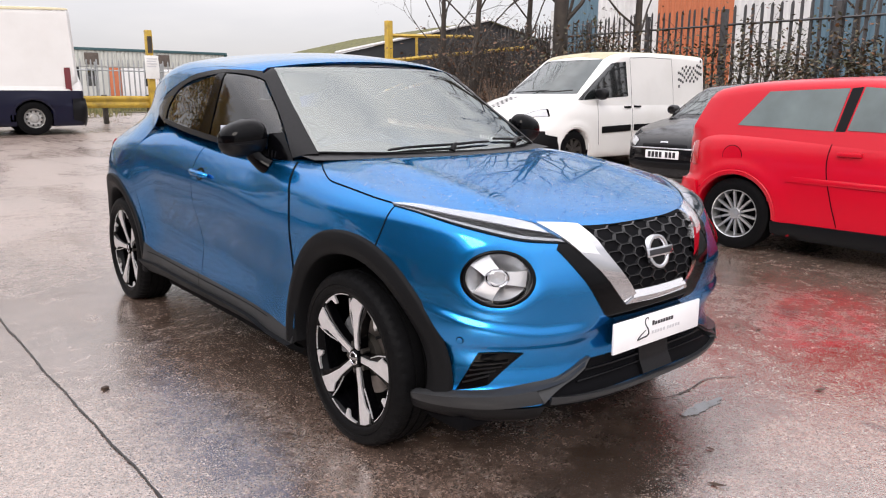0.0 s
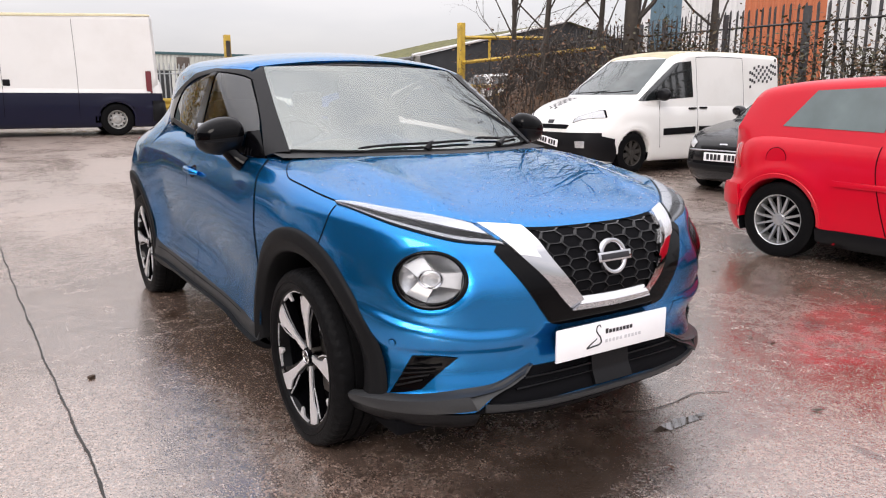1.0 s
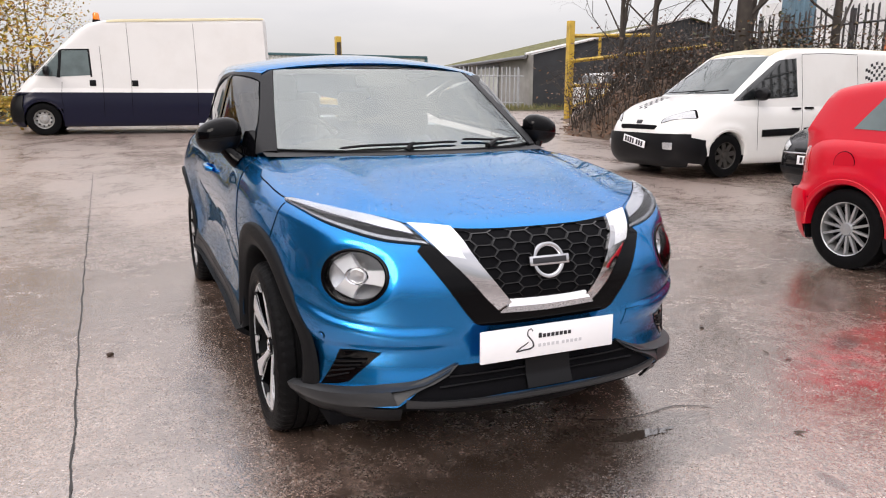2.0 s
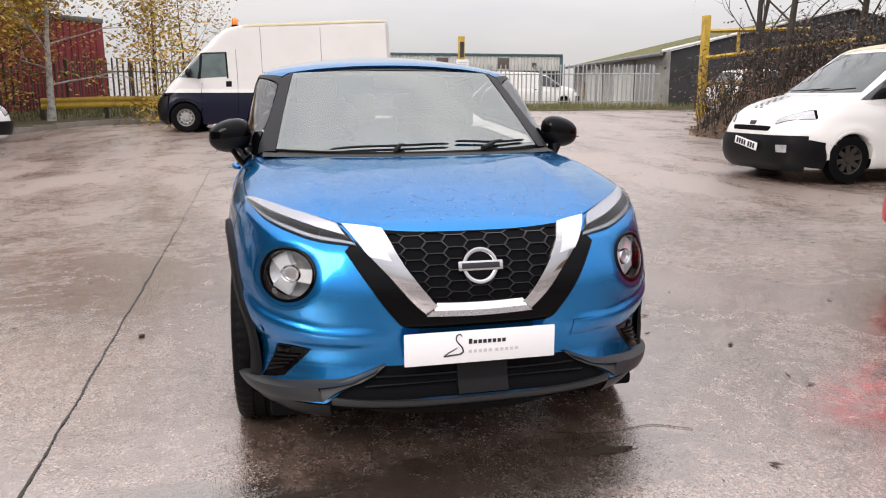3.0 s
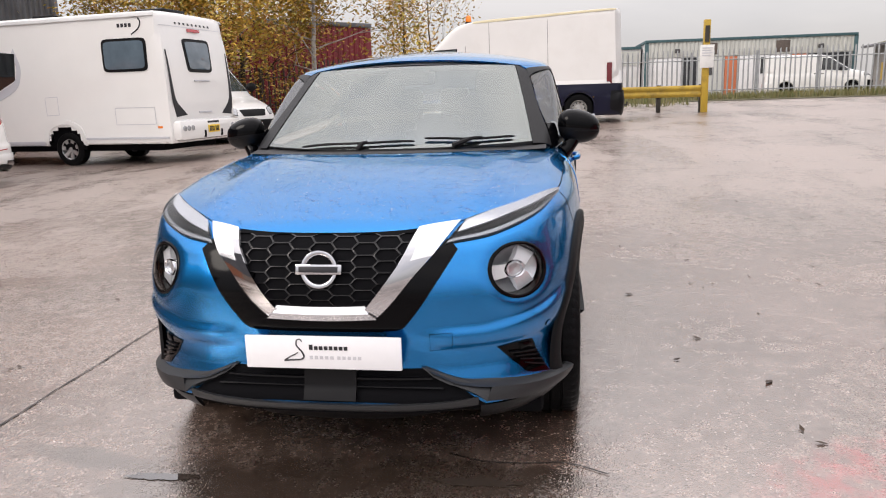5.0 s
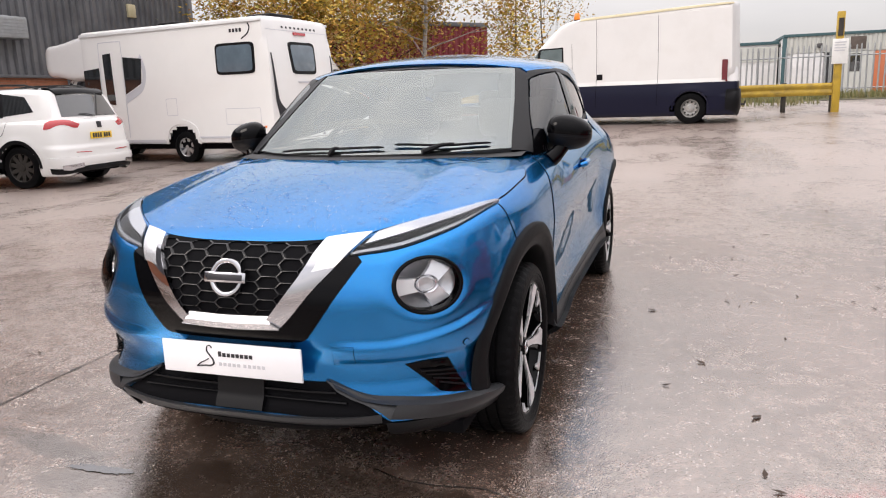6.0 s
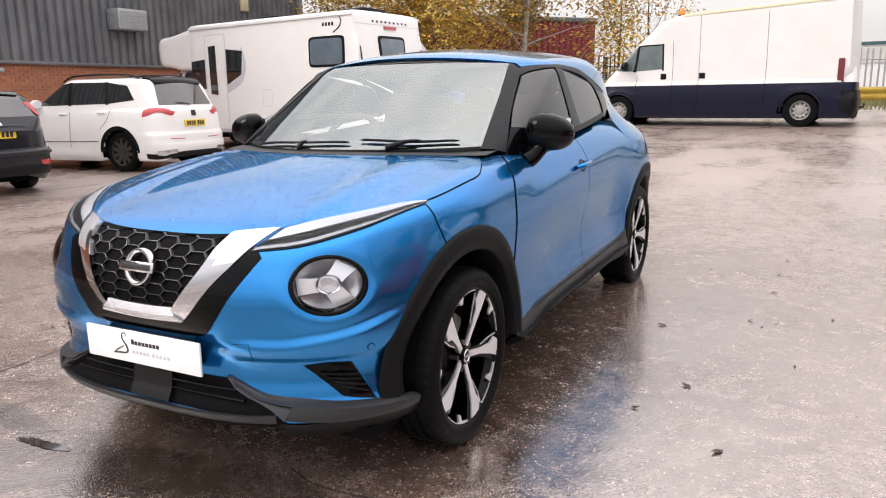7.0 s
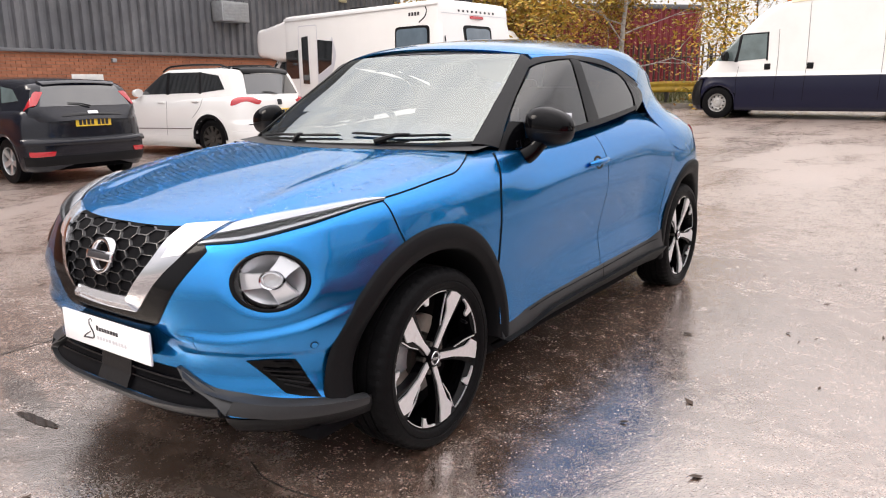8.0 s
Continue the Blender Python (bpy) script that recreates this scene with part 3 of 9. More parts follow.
    col = blend(soaked_and_shade, col, (0.026, 0.017, 0.012))
    # paler with distance from the blue car, broken up by the streaks
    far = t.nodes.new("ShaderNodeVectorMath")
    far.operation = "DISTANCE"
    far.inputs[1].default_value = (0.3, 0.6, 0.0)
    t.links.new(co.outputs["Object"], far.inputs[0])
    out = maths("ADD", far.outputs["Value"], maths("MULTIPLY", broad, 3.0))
    far_blend = maths("MULTIPLY", span(out, 3.6, 8.5, 0.0, 1.0), span(streak, 0.40, 0.64, 1.0, 0.45))
    col = blend(maths("MULTIPLY", far_blend, 0.50), col, (0.225, 0.172, 0.150))
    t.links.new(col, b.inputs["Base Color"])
    # standing wet, and a rougher skin farther out
    wet = span(noise_at(0.75, 6, 0.6, None, 0.8), 0.36, 0.66, 0.0, 1.0)
    rough = maths("ADD", maths("MULTIPLY", wet, 0.10), span(fine, 0.3, 0.7, 0.06, 0.17))
    rough = maths("ADD", rough, maths("MULTIPLY", far_blend, 0.17))
    rough = maths("ADD", rough, span(sepg.outputs["Blue"], 0.0, 1.0, -0.03, 0.09))
    t.links.new(rough, b.inputs["Roughness"])
    b.inputs["Specular IOR Level"].default_value = 1.0
    b.inputs["Specular Tint"].default_value = (1.0, 0.95, 0.91, 1)
    b.inputs["IOR"].default_value = 2.40
    bp = t.nodes.new("ShaderNodeBump")
    bp.inputs["Strength"].default_value, bp.inputs["Distance"].default_value = 0.42, 0.008
    h = maths("ADD", maths("MULTIPLY", span(grit.outputs["Distance"], 0.0, 0.5, 0.0, 1.0), 0.50), maths("MULTIPLY", noise_at(30, 6, 0.7), 0.75))
    t.links.new(maths("MULTIPLY", h, maths("ADD", maths("MULTIPLY", wet, 0.75), 0.25)), bp.inputs["Height"])
    t.links.new(bp.outputs["Normal"], b.inputs["Normal"])
    return m


M["concrete"] = wet_concrete()
M["water"] = shader("puddle_water", (0.045, 0.034, 0.028), 0.03, spec=1.0)
M["water"].node_tree.nodes["Principled BSDF"].inputs["IOR"].default_value = 2.05
M["tar"] = shader("tar_joint", (0.018, 0.015, 0.013), 0.55, grain=0.3, grain_scale=40, bump=0.4, bump_scale=80)
M["leaf_litter"] = shader("dead_leaf", (0.040, 0.022, 0.012), 0.7, grain=0.35, grain_scale=8)
gx = np.concatenate([np.linspace(-420, -34, 10), np.linspace(-30, 36, 100), np.linspace(42, 420, 10)])
gy = np.concatenate([np.linspace(-320, -14, 10), np.linspace(-11, 34, 90), np.linspace(38, 560, 12)])
gzs = ground_z(gx[:, None], gy[None, :])
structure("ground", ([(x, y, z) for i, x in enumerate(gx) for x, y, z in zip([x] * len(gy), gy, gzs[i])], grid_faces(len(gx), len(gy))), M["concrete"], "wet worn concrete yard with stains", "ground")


def joint(points, width, seed):
    """A crumbling tar line in the slab."""
    rng = random.Random(seed)
    line = sweep([(x, y, 0) for x, y in points], 260)
    a, b = [], []
    for i, (x, y, _) in enumerate(line):
        d = line[min(i + 1, 259)] - line[max(i - 1, 0)]
        n = np.array((-d[1], d[0])) / max(1e-9, math.hypot(d[0], d[1]))
        wob = 0.010 * noise.noise((x * 3, y * 3, seed))
        w0, w1 = width * rng.uniform(0.25, 0.85), width * rng.uniform(0.25, 0.85)
        a.append((x + n[0] * (w0 + wob), y + n[1] * (w0 + wob), gz(x, y) + 0.004))
        b.append((x - n[0] * (w1 - wob), y - n[1] * (w1 - wob), gz(x, y) + 0.004))
    return a + b, [(i, i + 1, 260 + i + 1, 260 + i) for i in range(259)]


structure("ground_joint_1", joint([(-1.50, -1.6), (-1.53, 0.0), (-1.57, 1.7), (-1.60, 3.2), (-1.68, 9.0)], 0.0075, 3), M["tar"], "cracked dark joint between concrete slabs", "slab joint")
structure("ground_joint_2", joint([(3.2, 3.3), (4.6, 2.9), (6.5, 2.6)], 0.007, 5), M["tar"], "thin dark crack in the concrete", "slab joint")
structure("ground_joint_3", joint([(4.2, 12.0), (6.3, 12.3), (9.5, 12.2)], 0.012, 6), M["tar"], "thin dark crack in the concrete", "slab joint")


def blot(x, y, rx, ry, turn, seed, lift=0.004):
    """A flat patch with an uneven outline, lying on the ground."""
    pts = [(x, y, gz(x, y) + lift)]
    for k in range(90):
        a = 2 * math.pi * k / 90
        r = 1 + 0.34 * noise.noise((math.cos(a) * 1.6, math.sin(a) * 1.6, seed)) + 0.30 * noise.noise((math.cos(a) * 5, math.sin(a) * 5, seed)) + 0.20 * noise.noise((math.cos(a) * 14, math.sin(a) * 14, seed))
        u, v = rx * r * math.cos(a), ry * r * math.sin(a)
        px, py = x + u * math.cos(turn) - v * math.sin(turn), y + u * math.sin(turn) + v * math.cos(turn)
        pts.append((px, py, gz(px, py) + lift))
    return pts, [(0, 1 + k, 1 + (k + 1) % 90) for k in range(90)]


for i, (x, y, rx, ry, a) in enumerate(((-0.61, -0.755, 0.14, 0.022, 0.05), (0.47, -0.69, 0.14, 0.030, 0.02))):
    structure("water_%d" % (i + 1), blot(x, y, rx, ry, a, i * 3.1 + 1, 0.003), M["water"], "shallow puddle on the concrete", "puddle", smooth=False)
structure("ground_joint_4", joint([(0.36, -0.50), (0.50, -0.545), (0.62, -0.55), (0.76, -0.535), (0.92, -0.60)], 0.006, 8), M["tar"], "short dark crack in the concrete", "slab joint")

# fallen leaves and twigs on the wet slab
rng = random.Random(11)
lv, lf = [], []
for k in range(520):
    if k < 240:
        x, y = rng.uniform(1.2, 7.5), rng.uniform(-1.6, 14)
    elif k < 420:
        x, y = rng.uniform(-10, -1.9), rng.uniform(-1, 17)
    else:
        x, y = rng.uniform(-2.2, 3.5), rng.uniform(-2.6, -0.9)
    s, a, w = rng.uniform(0.010, 0.036), rng.uniform(0, 6.28), rng.uniform(0.18, 0.55)
    n = len(lv)
    for u, v, h in ((-1, 0, 0.004), (-0.2, w, 0.007), (1, 0.1, 0.012), (-0.1, -w, 0.006)):
        lv.append((x + s * (u * math.cos(a) - v * math.sin(a)), y + s * (u * math.sin(a) + v * math.cos(a)), gz(x, y) + h))
    lf.append((n, n + 3, n + 2, n + 1))
tagged(part("fallen_leaves", (lv, lf), M["leaf_litter"], None, smooth=False), "small brown fallen leaves scattered on wet concrete", "leaves", "", "stuff")
stone = tagged(part("pebble", moved(box(-0.016, 0.016, -0.012, 0.012, 0, 0.016, 0.006), pose(-1.41, 1.11, 0, 0, 0, 25)), M["leaf_litter"], None), "small dark pebble lying on the concrete", "pebble")

# ------------------------------------------------------------------ the blue car
def body_skin():
    """The lower body as one grid of rays from its spine to its skin, wheel openings left out."""
    fans = [(0.0, 0.36, radians(a)) for a in np.linspace(-90, 0, 150)]
    fans += [(0.0, y, 0.0) for y in np.linspace(0.36, 2.35, 100)[1:]]
    fans += [(0.0, 2.35, radians(a)) for a in np.linspace(0, 90, 46)[1:]]
    path = [(1.0, 0.10 + 0.92 * t) for t in np.linspace(0, 1, 120)] + [(1 - t, 1.02 + 0.1 * t) for t in np.linspace(0, 1, 44)[1:]]
    start, way = [], []
    for cx, cy, a in fans:
        far = 0.9 if abs(a) < 1e-6 else 0.9 + 0.3 * abs(math.sin(a))
        for r, z in path:
            d = np.array((math.cos(a) * r * far, math.sin(a) * r * far, z - 0.60))
            start.append((cx, cy, 0.60))
            way.append(d)
    start, way = np.array(start), np.array(way)
    way /= np.linalg.norm(way, axis=1, keepdims=True)
    lo, hi = np.full(len(start), 0.05), np.full(len(start), 1.7)
    for _ in range(30):
        mid = (lo + hi) / 2
        p = start + way * mid[:, None]
        inside = lower(*p.T) < 0
        lo, hi = np.where(inside, mid, lo), np.where(inside, hi, mid)
    p = start + way * lo[:, None]
    n, m = len(fans), len(path)
    verts = [tuple(q) for q in p] + [(-q[0], q[1], q[2]) for q in p]
    faces = []
    c = p.reshape(n, m, 3)
    for i in range(n - 1):
        for j in range(m - 1):
            q = (c[i, j] + c[i + 1, j + 1]) / 2
            if q[2] < (0.285 if q[1] < -0.15 else 0.300):
                continue
            if any(math.hypot(q[1] - a, q[2] - ARCH_Z) < 0.425 for a in AXLES) and q[0] > 0.45 and q[2] < 0.85:
                continue
            if 0.47 < q[1] < 2.06 and (0.42 if q[1] < 1.8 else 0.50) < q[2] < 0.93 and q[0] > 0.4:
                continue                                     # the doors close this opening
            o = q - LAMP
            o = o - LAMP_WAY * o.dot(LAMP_WAY)
            if math.hypot(math.hypot(o[0], o[1]), o[2] / 0.76) < 0.1115 and q[1] < 0:
                continue
            f = (i * m + j, (i + 1) * m + j, (i + 1) * m + j + 1, i * m + j + 1)
            faces += [f, tuple(k + n * m for k in reversed(f))]
    bm = bmesh.new()
    vs = [bm.verts.new(v) for v in verts]
    for f in faces:
        bm.faces.new([vs[k] for k in f])
    bmesh.ops.remove_doubles(bm, verts=[v for v in bm.verts if abs(v.co.x) < 0.002 or v.co.z > 1.04], dist=0.0008)
    loose = [v for v in bm.verts if not v.link_faces]
    bmesh.ops.delete(bm, geom=loose, context="VERTS")
    return bm


def prism(top, drop):
    """A flat outline in the wheel's plane with its thickness towards -x."""
    n = len(top)
    return top + [(x - drop, y, z) for x, y, z in top], [tuple(range(n)), tuple(reversed(range(n, 2 * n)))] + [(i, n + i, n + (i + 1) % n, (i + 1) % n) for i in range(n)]


def wheel_parts(car, spin):
    """One wheel with tyre, rim, spokes, disc and cap; outside is +x, the rim turned by spin degrees."""
    wheel = new("wheel")
    wheel.parent = car
    R, sides = 0.3315, 160
    prof = [(-0.100, 0.252), (-0.110, 0.268), (-0.112, 0.290), (-0.106, 0.312), (-0.094, R - 0.006), (-0.085, R - 0.002)]
    for k in range(4):                                   # tread with three grooves
        x0 = -0.080 + k * 0.0425
        prof += [(x0, R), (x0 + 0.032, R), (x0 + 0.033, R - 0.007), (x0 + 0.041, R - 0.007)]
    prof = prof[:-2] + [(0.085, R - 0.002), (0.094, R - 0.006), (0.106, 0.314), (0.111, 0.300), (0.1125, 0.288), (0.1095, 0.285), (0.1125, 0.281), (0.111, 0.268), (0.105, 0.259), (0.097, 0.2545)]
    tv, tf = lathe(prof, sides)
    m = len(prof)
    shoulder = [i for i, (x, r) in enumerate(prof) if abs(x) > 0.060 and r > 0.318]
    for k in range(0, sides, 3):                         # cross cuts in the shoulders
        for i in shoulder:
            x, y, z = tv[k * m + i]
            tv[k * m + i] = (x, y * 0.985, z * 0.985)
    tv = [(x * (1 + 0.05 * ramp(-z, 0.27, 0.32)), y, max(z, -HUB_Z)) for x, y, z in tv]      # it flattens where it stands
    part("tyre", (tv, tf), M["tyre"], wheel, "wet black low-profile tyre", angle=30)
    rim = part("rim", lathe([(-0.10, 0.252), (-0.09, 0.238), (0.00, 0.226), (0.055, 0.230), (0.086, 0.243), (0.094, 0.2475), (0.099, 0.2505), (0.100, 0.2555), (0.096, 0.2585)], 96), M["gloss_black"], wheel, "gloss black alloy rim")
    part("brake_disc", lathe([(0.005, 0.06), (0.005, 0.150), (-0.018, 0.150)], 40), M["disc"], wheel)
    part("disc_hat", lathe([(0.006, 0.085), (0.030, 0.080), (0.032, 0.0)], 32), M["dark_steel"], wheel)
    cal = lathe([(0.028, 0.100), (0.030, 0.168), (-0.04, 0.168), (-0.04, 0.105), (0.028, 0.100)], 10, arc=(125, 190))
    part("brake_caliper", cal, M["lamp_grey"], wheel)
    part("rim_back", lathe([(-0.03, 0.232), (-0.035, 0.0)], 40), M["gap"], rim)
    for k in range(5):
        a = radians(90 + spin + 72 * k)

        def pol(r, d, h):
            t = a + radians(d)
            return (h, r * math.cos(t), r * math.sin(t))

        # the black spoke below: wide at the rim, with its two flanks
        part("spoke", prism([pol(0.030, -38, 0.066), pol(0.030, 38, 0.066), pol(0.115, 13, 0.079), pol(0.180, 15.5, 0.087), pol(0.247, 14, 0.090), pol(0.249, 2, 0.090), pol(0.247, -15, 0.090), pol(0.170, -12, 0.086), pol(0.110, -12, 0.079)], 0.034), M["gloss_black"], rim, angle=25)
        # the machined blade on it, slim at the hub and broad at the rim
        part("spoke_blade", prism([pol(0.038, -18, 0.074), pol(0.040, 17, 0.074), pol(0.110, 6.5, 0.086), pol(0.178, 7.0, 0.0945), pol(0.214, 11.5, 0.0975), pol(0.2480, 6.0, 0.098), pol(0.2500, -1.0, 0.098), pol(0.2480, -9.0, 0.098), pol(0.195, -7.2, 0.096), pol(0.110, -5.8, 0.086)], 0.006), M["silver"], rim, "machined silver spoke face", angle=25)
        # thin bright edge on one flank and the bracket along the rim
        part("flank_edge", prism([pol(0.120, 12.0, 0.0830), pol(0.180, 14.6, 0.0905), pol(0.236, 13.4, 0.0945), pol(0.236, 12.4, 0.0945), pol(0.180, 13.4, 0.0905), pol(0.120, 10.8, 0.0830)], 0.004), M["silver"], rim, angle=25)
        part("rim_insert", prism([pol(0.2490, d, 0.0965) for d in (-34, -29, -24, -19, -16)] + [pol(0.2440, -16, 0.095), pol(0.2430, -22, 0.095), pol(0.2400, -27, 0.094), pol(0.2180, -30, 0.090), pol(0.2160, -34, 0.090)], 0.008), M["silver"], rim, angle=25)
        part("rim_edge", prism([pol(0.2500, d, 0.0968) for d in (14, 20, 26, 32, 37)] + [pol(0.2465, d, 0.0962) for d in (37, 32, 26, 20, 14)], 0.006), M["silver"], rim, angle=25)
        part("wheel_nut", moved(lathe([(0.040, 0.010), (0.072, 0.010), (0.073, 0.0)], 6), pose(0, 0.054 * math.cos(a + 0.628), 0.054 * math.sin(a + 0.628))), M["dark_steel"], rim)
    part("centre_cap", lathe([(0.060, 0.036), (0.080, 0.032), (0.083, 0.028), (0.082, 0.0)], 28), M["gloss_black"], rim)
    part("cap_ring", lathe([(0.0825, 0.027), (0.0850, 0.0250), (0.0850, 0.0205), (0.0825, 0.019)], 28), M["chrome"], rim)
    part("cap_bar", moved(box(0.082, 0.0850, -0.027, 0.027, -0.0045, 0.0045, 0.001), pose(0, 0, 0, spin + 20)), M["chrome"], rim)
    va = radians(90 + spin - 40)
    part("valve", tube([(0.06, 0.215 * math.cos(va), 0.215 * math.sin(va)), (0.092, 0.205 * math.cos(va), 0.205 * math.sin(va))], 0.006, 8), M["black"], rim)
    return wheel


def honeycomb():
    """Long hexagon cells on the nose between the chrome arms."""
    w, h = 0.0890, 0.0345                                    # flat-topped cells, every other column half a cell lower
    cells = []
    for col in range(-5, 6):
        x = col * w * 0.80
        for row in range(10):
            z = 0.842 - row * h - (h / 2 if col % 2 else 0)
            half = 0.302 - (0.850 - z) * 0.70
            if abs(x) <= half + 0.02 and z >= 0.640:
                cells.append((x, z, half))
    ring = [(-w / 2, 0), (-w * 0.30, h / 2), (w * 0.30, h / 2), (w / 2, 0), (w * 0.30, -h / 2), (-w * 0.30, -h / 2)]
    walls = ((1.0, -0.006), (0.99, 0.012), (0.925, 0.0125), (0.87, -0.006))
    p = np.array([(np.clip(x + a * k, -half - 0.012, half + 0.012), np.clip(z + c * k, 0.636, 0.848)) for x, z, half in cells for k, _ in walls for a, c in ring])
    deep = onto(lower, np.c_[p[:, 0], np.full(len(p), -1.0), p[:, 1]], np.array([[0, 1.0, 0]]), 1.0)[:, 1]
    lifts = np.tile(np.repeat([b for _, b in walls], 6), len(cells))
    verts = [(a, b - l, c) for (a, c), b, l in zip(p, deep, lifts)]
    faces = [(24 * q + k * 6 + i, 24 * q + k * 6 + (i + 1) % 6, 24 * q + (k + 1) * 6 + (i + 1) % 6, 24 * q + (k + 1) * 6 + i) for q in range(len(cells)) for k in range(3) for i in range(6)]
    return verts, faces


def build_blue_car():
    car = thing("crossover_car", "blue metallic five-door crossover car, wet, parked on concrete", "car")
    ell = part("body", body_skin(), M["blue"], car, "blue metallic painted body shell with raindrops")
    both = lambda s: ((1, s), (-1, flipped(s)))

    # bonnet: its rows bow forward at the nose and at the screen
    side = [(0.432, -0.560, 0.868), (0.549, -0.454, 0.896), (0.666, -0.318, 0.917), (0.748, -0.185, 0.932), (0.770, 0.0, 0.96), (0.772, 0.16, 0.974), (0.735, 0.285, 1.0), (0.63, 0.47, 1.04)]
    wide = lambda t, s: np.stack(np.broadcast_arrays(0 * t * s, -(0.095 + 0.14 * t) * (1 - np.abs(s) ** (3 - 1.0 * t)), -0.012 * (1 - t) * (1 - s**2) + 0.04 * t * (1 - s * s)), axis=-1)
    left, right = [(-x, y, z) for x, y, z in side], side
    part("bonnet_gap", patch(lower, [(x * 1.008, y, z) for x, y, z in left], [(x * 1.008, y, z) for x, y, z in right], 70, 60, 0.0008, 0.0, bow=wide), M["gap"], car)
    part("bonnet", patch(lower, left, right, 90, 90, 0.0035, 0.006, bow=wide), M["blue"], car, "blue bonnet covered in raindrops")

    # daytime lamps: a long wedge under the bonnet's edge
    up = [(0.450, -0.556, 0.866), (0.549, -0.462, 0.892), (0.666, -0.326, 0.913), (0.752, -0.192, 0.929)]
    dn = [(0.388, -0.648, 0.800), (0.535, -0.588, 0.826), (0.676, -0.435, 0.868), (0.756, -0.200, 0.922)]
    mid = [(0.425, -0.606, 0.830), (0.545, -0.522, 0.858), (0.670, -0.376, 0.890), (0.752, -0.200, 0.926)]
    for s, sh in both(patch(lower, up, dn, 40, 10, 0.004, 0.02)):
        lamp = part("daytime_lamp", sh, M["black"], car, "slim white daytime running lamp")
        mk = lambda q: q if s > 0 else flipped(q)
        part("light_bar", mk(patch(lower, [(a[0], a[1], a[2]) for a in up], mid, 40, 6, 0.0075, 0.004)), M["light_guide"], lamp, "white light guide")
        low_line = [tuple(np.array(p) * 0.35 + np.array(q) * 0.65) for p, q in zip(mid, dn)]
        part("light_bar", mk(patch(lower, low_line, [tuple(np.array(p) * 0.12 + np.array(q) * 0.88) for p, q in zip(mid, dn)], 40, 4, 0.006, 0.002)), M["lamp_grey"], lamp)
        part("lens", mk(patch(lower, up, dn, 40, 10, 0.011, 0.008)), M["lens"], lamp, "clear plastic lens")

    # round head lamps in their sockets
    for sgn in (1, -1):
        c, way = LAMP * (sgn, 1, 1), LAMP_WAY * (sgn, 1, 1)
        m = look(Vector(c), Vector(c - way)) @ Matrix.Diagonal((1.05, 0.78, 1, 1))     # local -z points into the car, +z outwards
        turn = lambda prof, n=48: moved(lathe([(a, r) for a, r in prof], n, "z"), m)
        # rim and lens follow the wing's skin round the lamp
        u = Vector(LAMP_WAY).cross(Vector((0, 0, 1))).normalized()
        v = Vector(LAMP_WAY).cross(u).normalized()

        def disc(radii, lifts, sectors=56):
            rows = []
            for r, h in zip(radii, lifts):
                p = np.array([Vector(LAMP) + r * (math.cos(t) * u + 0.76 * math.sin(t) * v) + Vector(LAMP_WAY) * 0.25 for t in np.linspace(0, 2 * math.pi, sectors + 1)[:-1]])
                rows.append(onto(lower, p, -LAMP_WAY[None], 0.6) + LAMP_WAY * h)
            q = np.concatenate(rows)
            f = grid_faces(len(radii), sectors, True)
            k0 = np.cross(q[f[0][1]] - q[f[0][0]], q[f[0][2]] - q[f[0][0]])
            if np.dot(k0, LAMP_WAY) < 0:
                f = [tuple(reversed(x)) for x in f]
            shape = [tuple(x) for x in q], f
            return shape if sgn > 0 else flipped(shape)

        head = part("headlamp", disc((0.1215, 0.1195, 0.114, 0.107, 0.104, 0.102), (0.0005, 0.0035, 0.005, 0.003, -0.004, -0.05)), M["gloss_black"], car, "round clear headlamp")
        part("lens", disc((0.107, 0.09, 0.07, 0.045, 0.02, 0.001), (0.001, 0.007, 0.012, 0.016, 0.018, 0.018)), M["lens"], head, "clear domed lens")
        part("reflector", turn([(-0.070, 0.0), (-0.066, 0.05), (-0.030, 0.103)]), M["reflector"], head)
        part("projector", turn([(-0.05, 0.034), (-0.012, 0.036), (-0.010, 0.028), (-0.018, 0.024), (-0.020, 0.0)], 28), M["reflector"], head)
        part("projector_ring", turn([(-0.012, 0.030), (-0.007, 0.036), (-0.014, 0.040)], 28), M["chrome"], head)
        for k, ang in enumerate((54, 184, 300)):                    # three bright blades round the projector
            a = radians(ang if sgn > 0 else 180 - ang)
            q = lambda r, d, h: (r * math.cos(a + radians(d)), r * math.sin(a + radians(d)), h)
            top = [q(0.036, -48, -0.012), q(0.036, 48, -0.012), q(0.064, 27, -0.014), q(0.099, 21, -0.024), q(0.099, -21, -0.024), q(0.064, -27, -0.014)]
            low = [(x, y, z - 0.025) for x, y, z in top]
            part("reflector_blade", moved((top + low, [tuple(range(6)), tuple(reversed(range(6, 12)))] + [(i, 6 + i, 6 + (i + 1) % 6, (i + 1) % 6) for i in range(6)]), m), M["lamp_white"], head, angle=20)

    # the V: gloss black panel, chrome arms, honeycomb grille
    v_out = [(0.432, -0.655, 0.795), (0.362, -0.725, 0.690), (0.285, -0.742, 0.582), (0.262, -0.745, 0.556), (0.235, -0.745, 0.546), (0, -0.749, 0.541)]
    v_in = [(0.396, -0.630, 0.818), (0.319, -0.712, 0.745), (0.210, -0.748, 0.625), (0.180, -0.755, 0.597), (0.160, -0.755, 0.586), (0, -0.755, 0.580)]
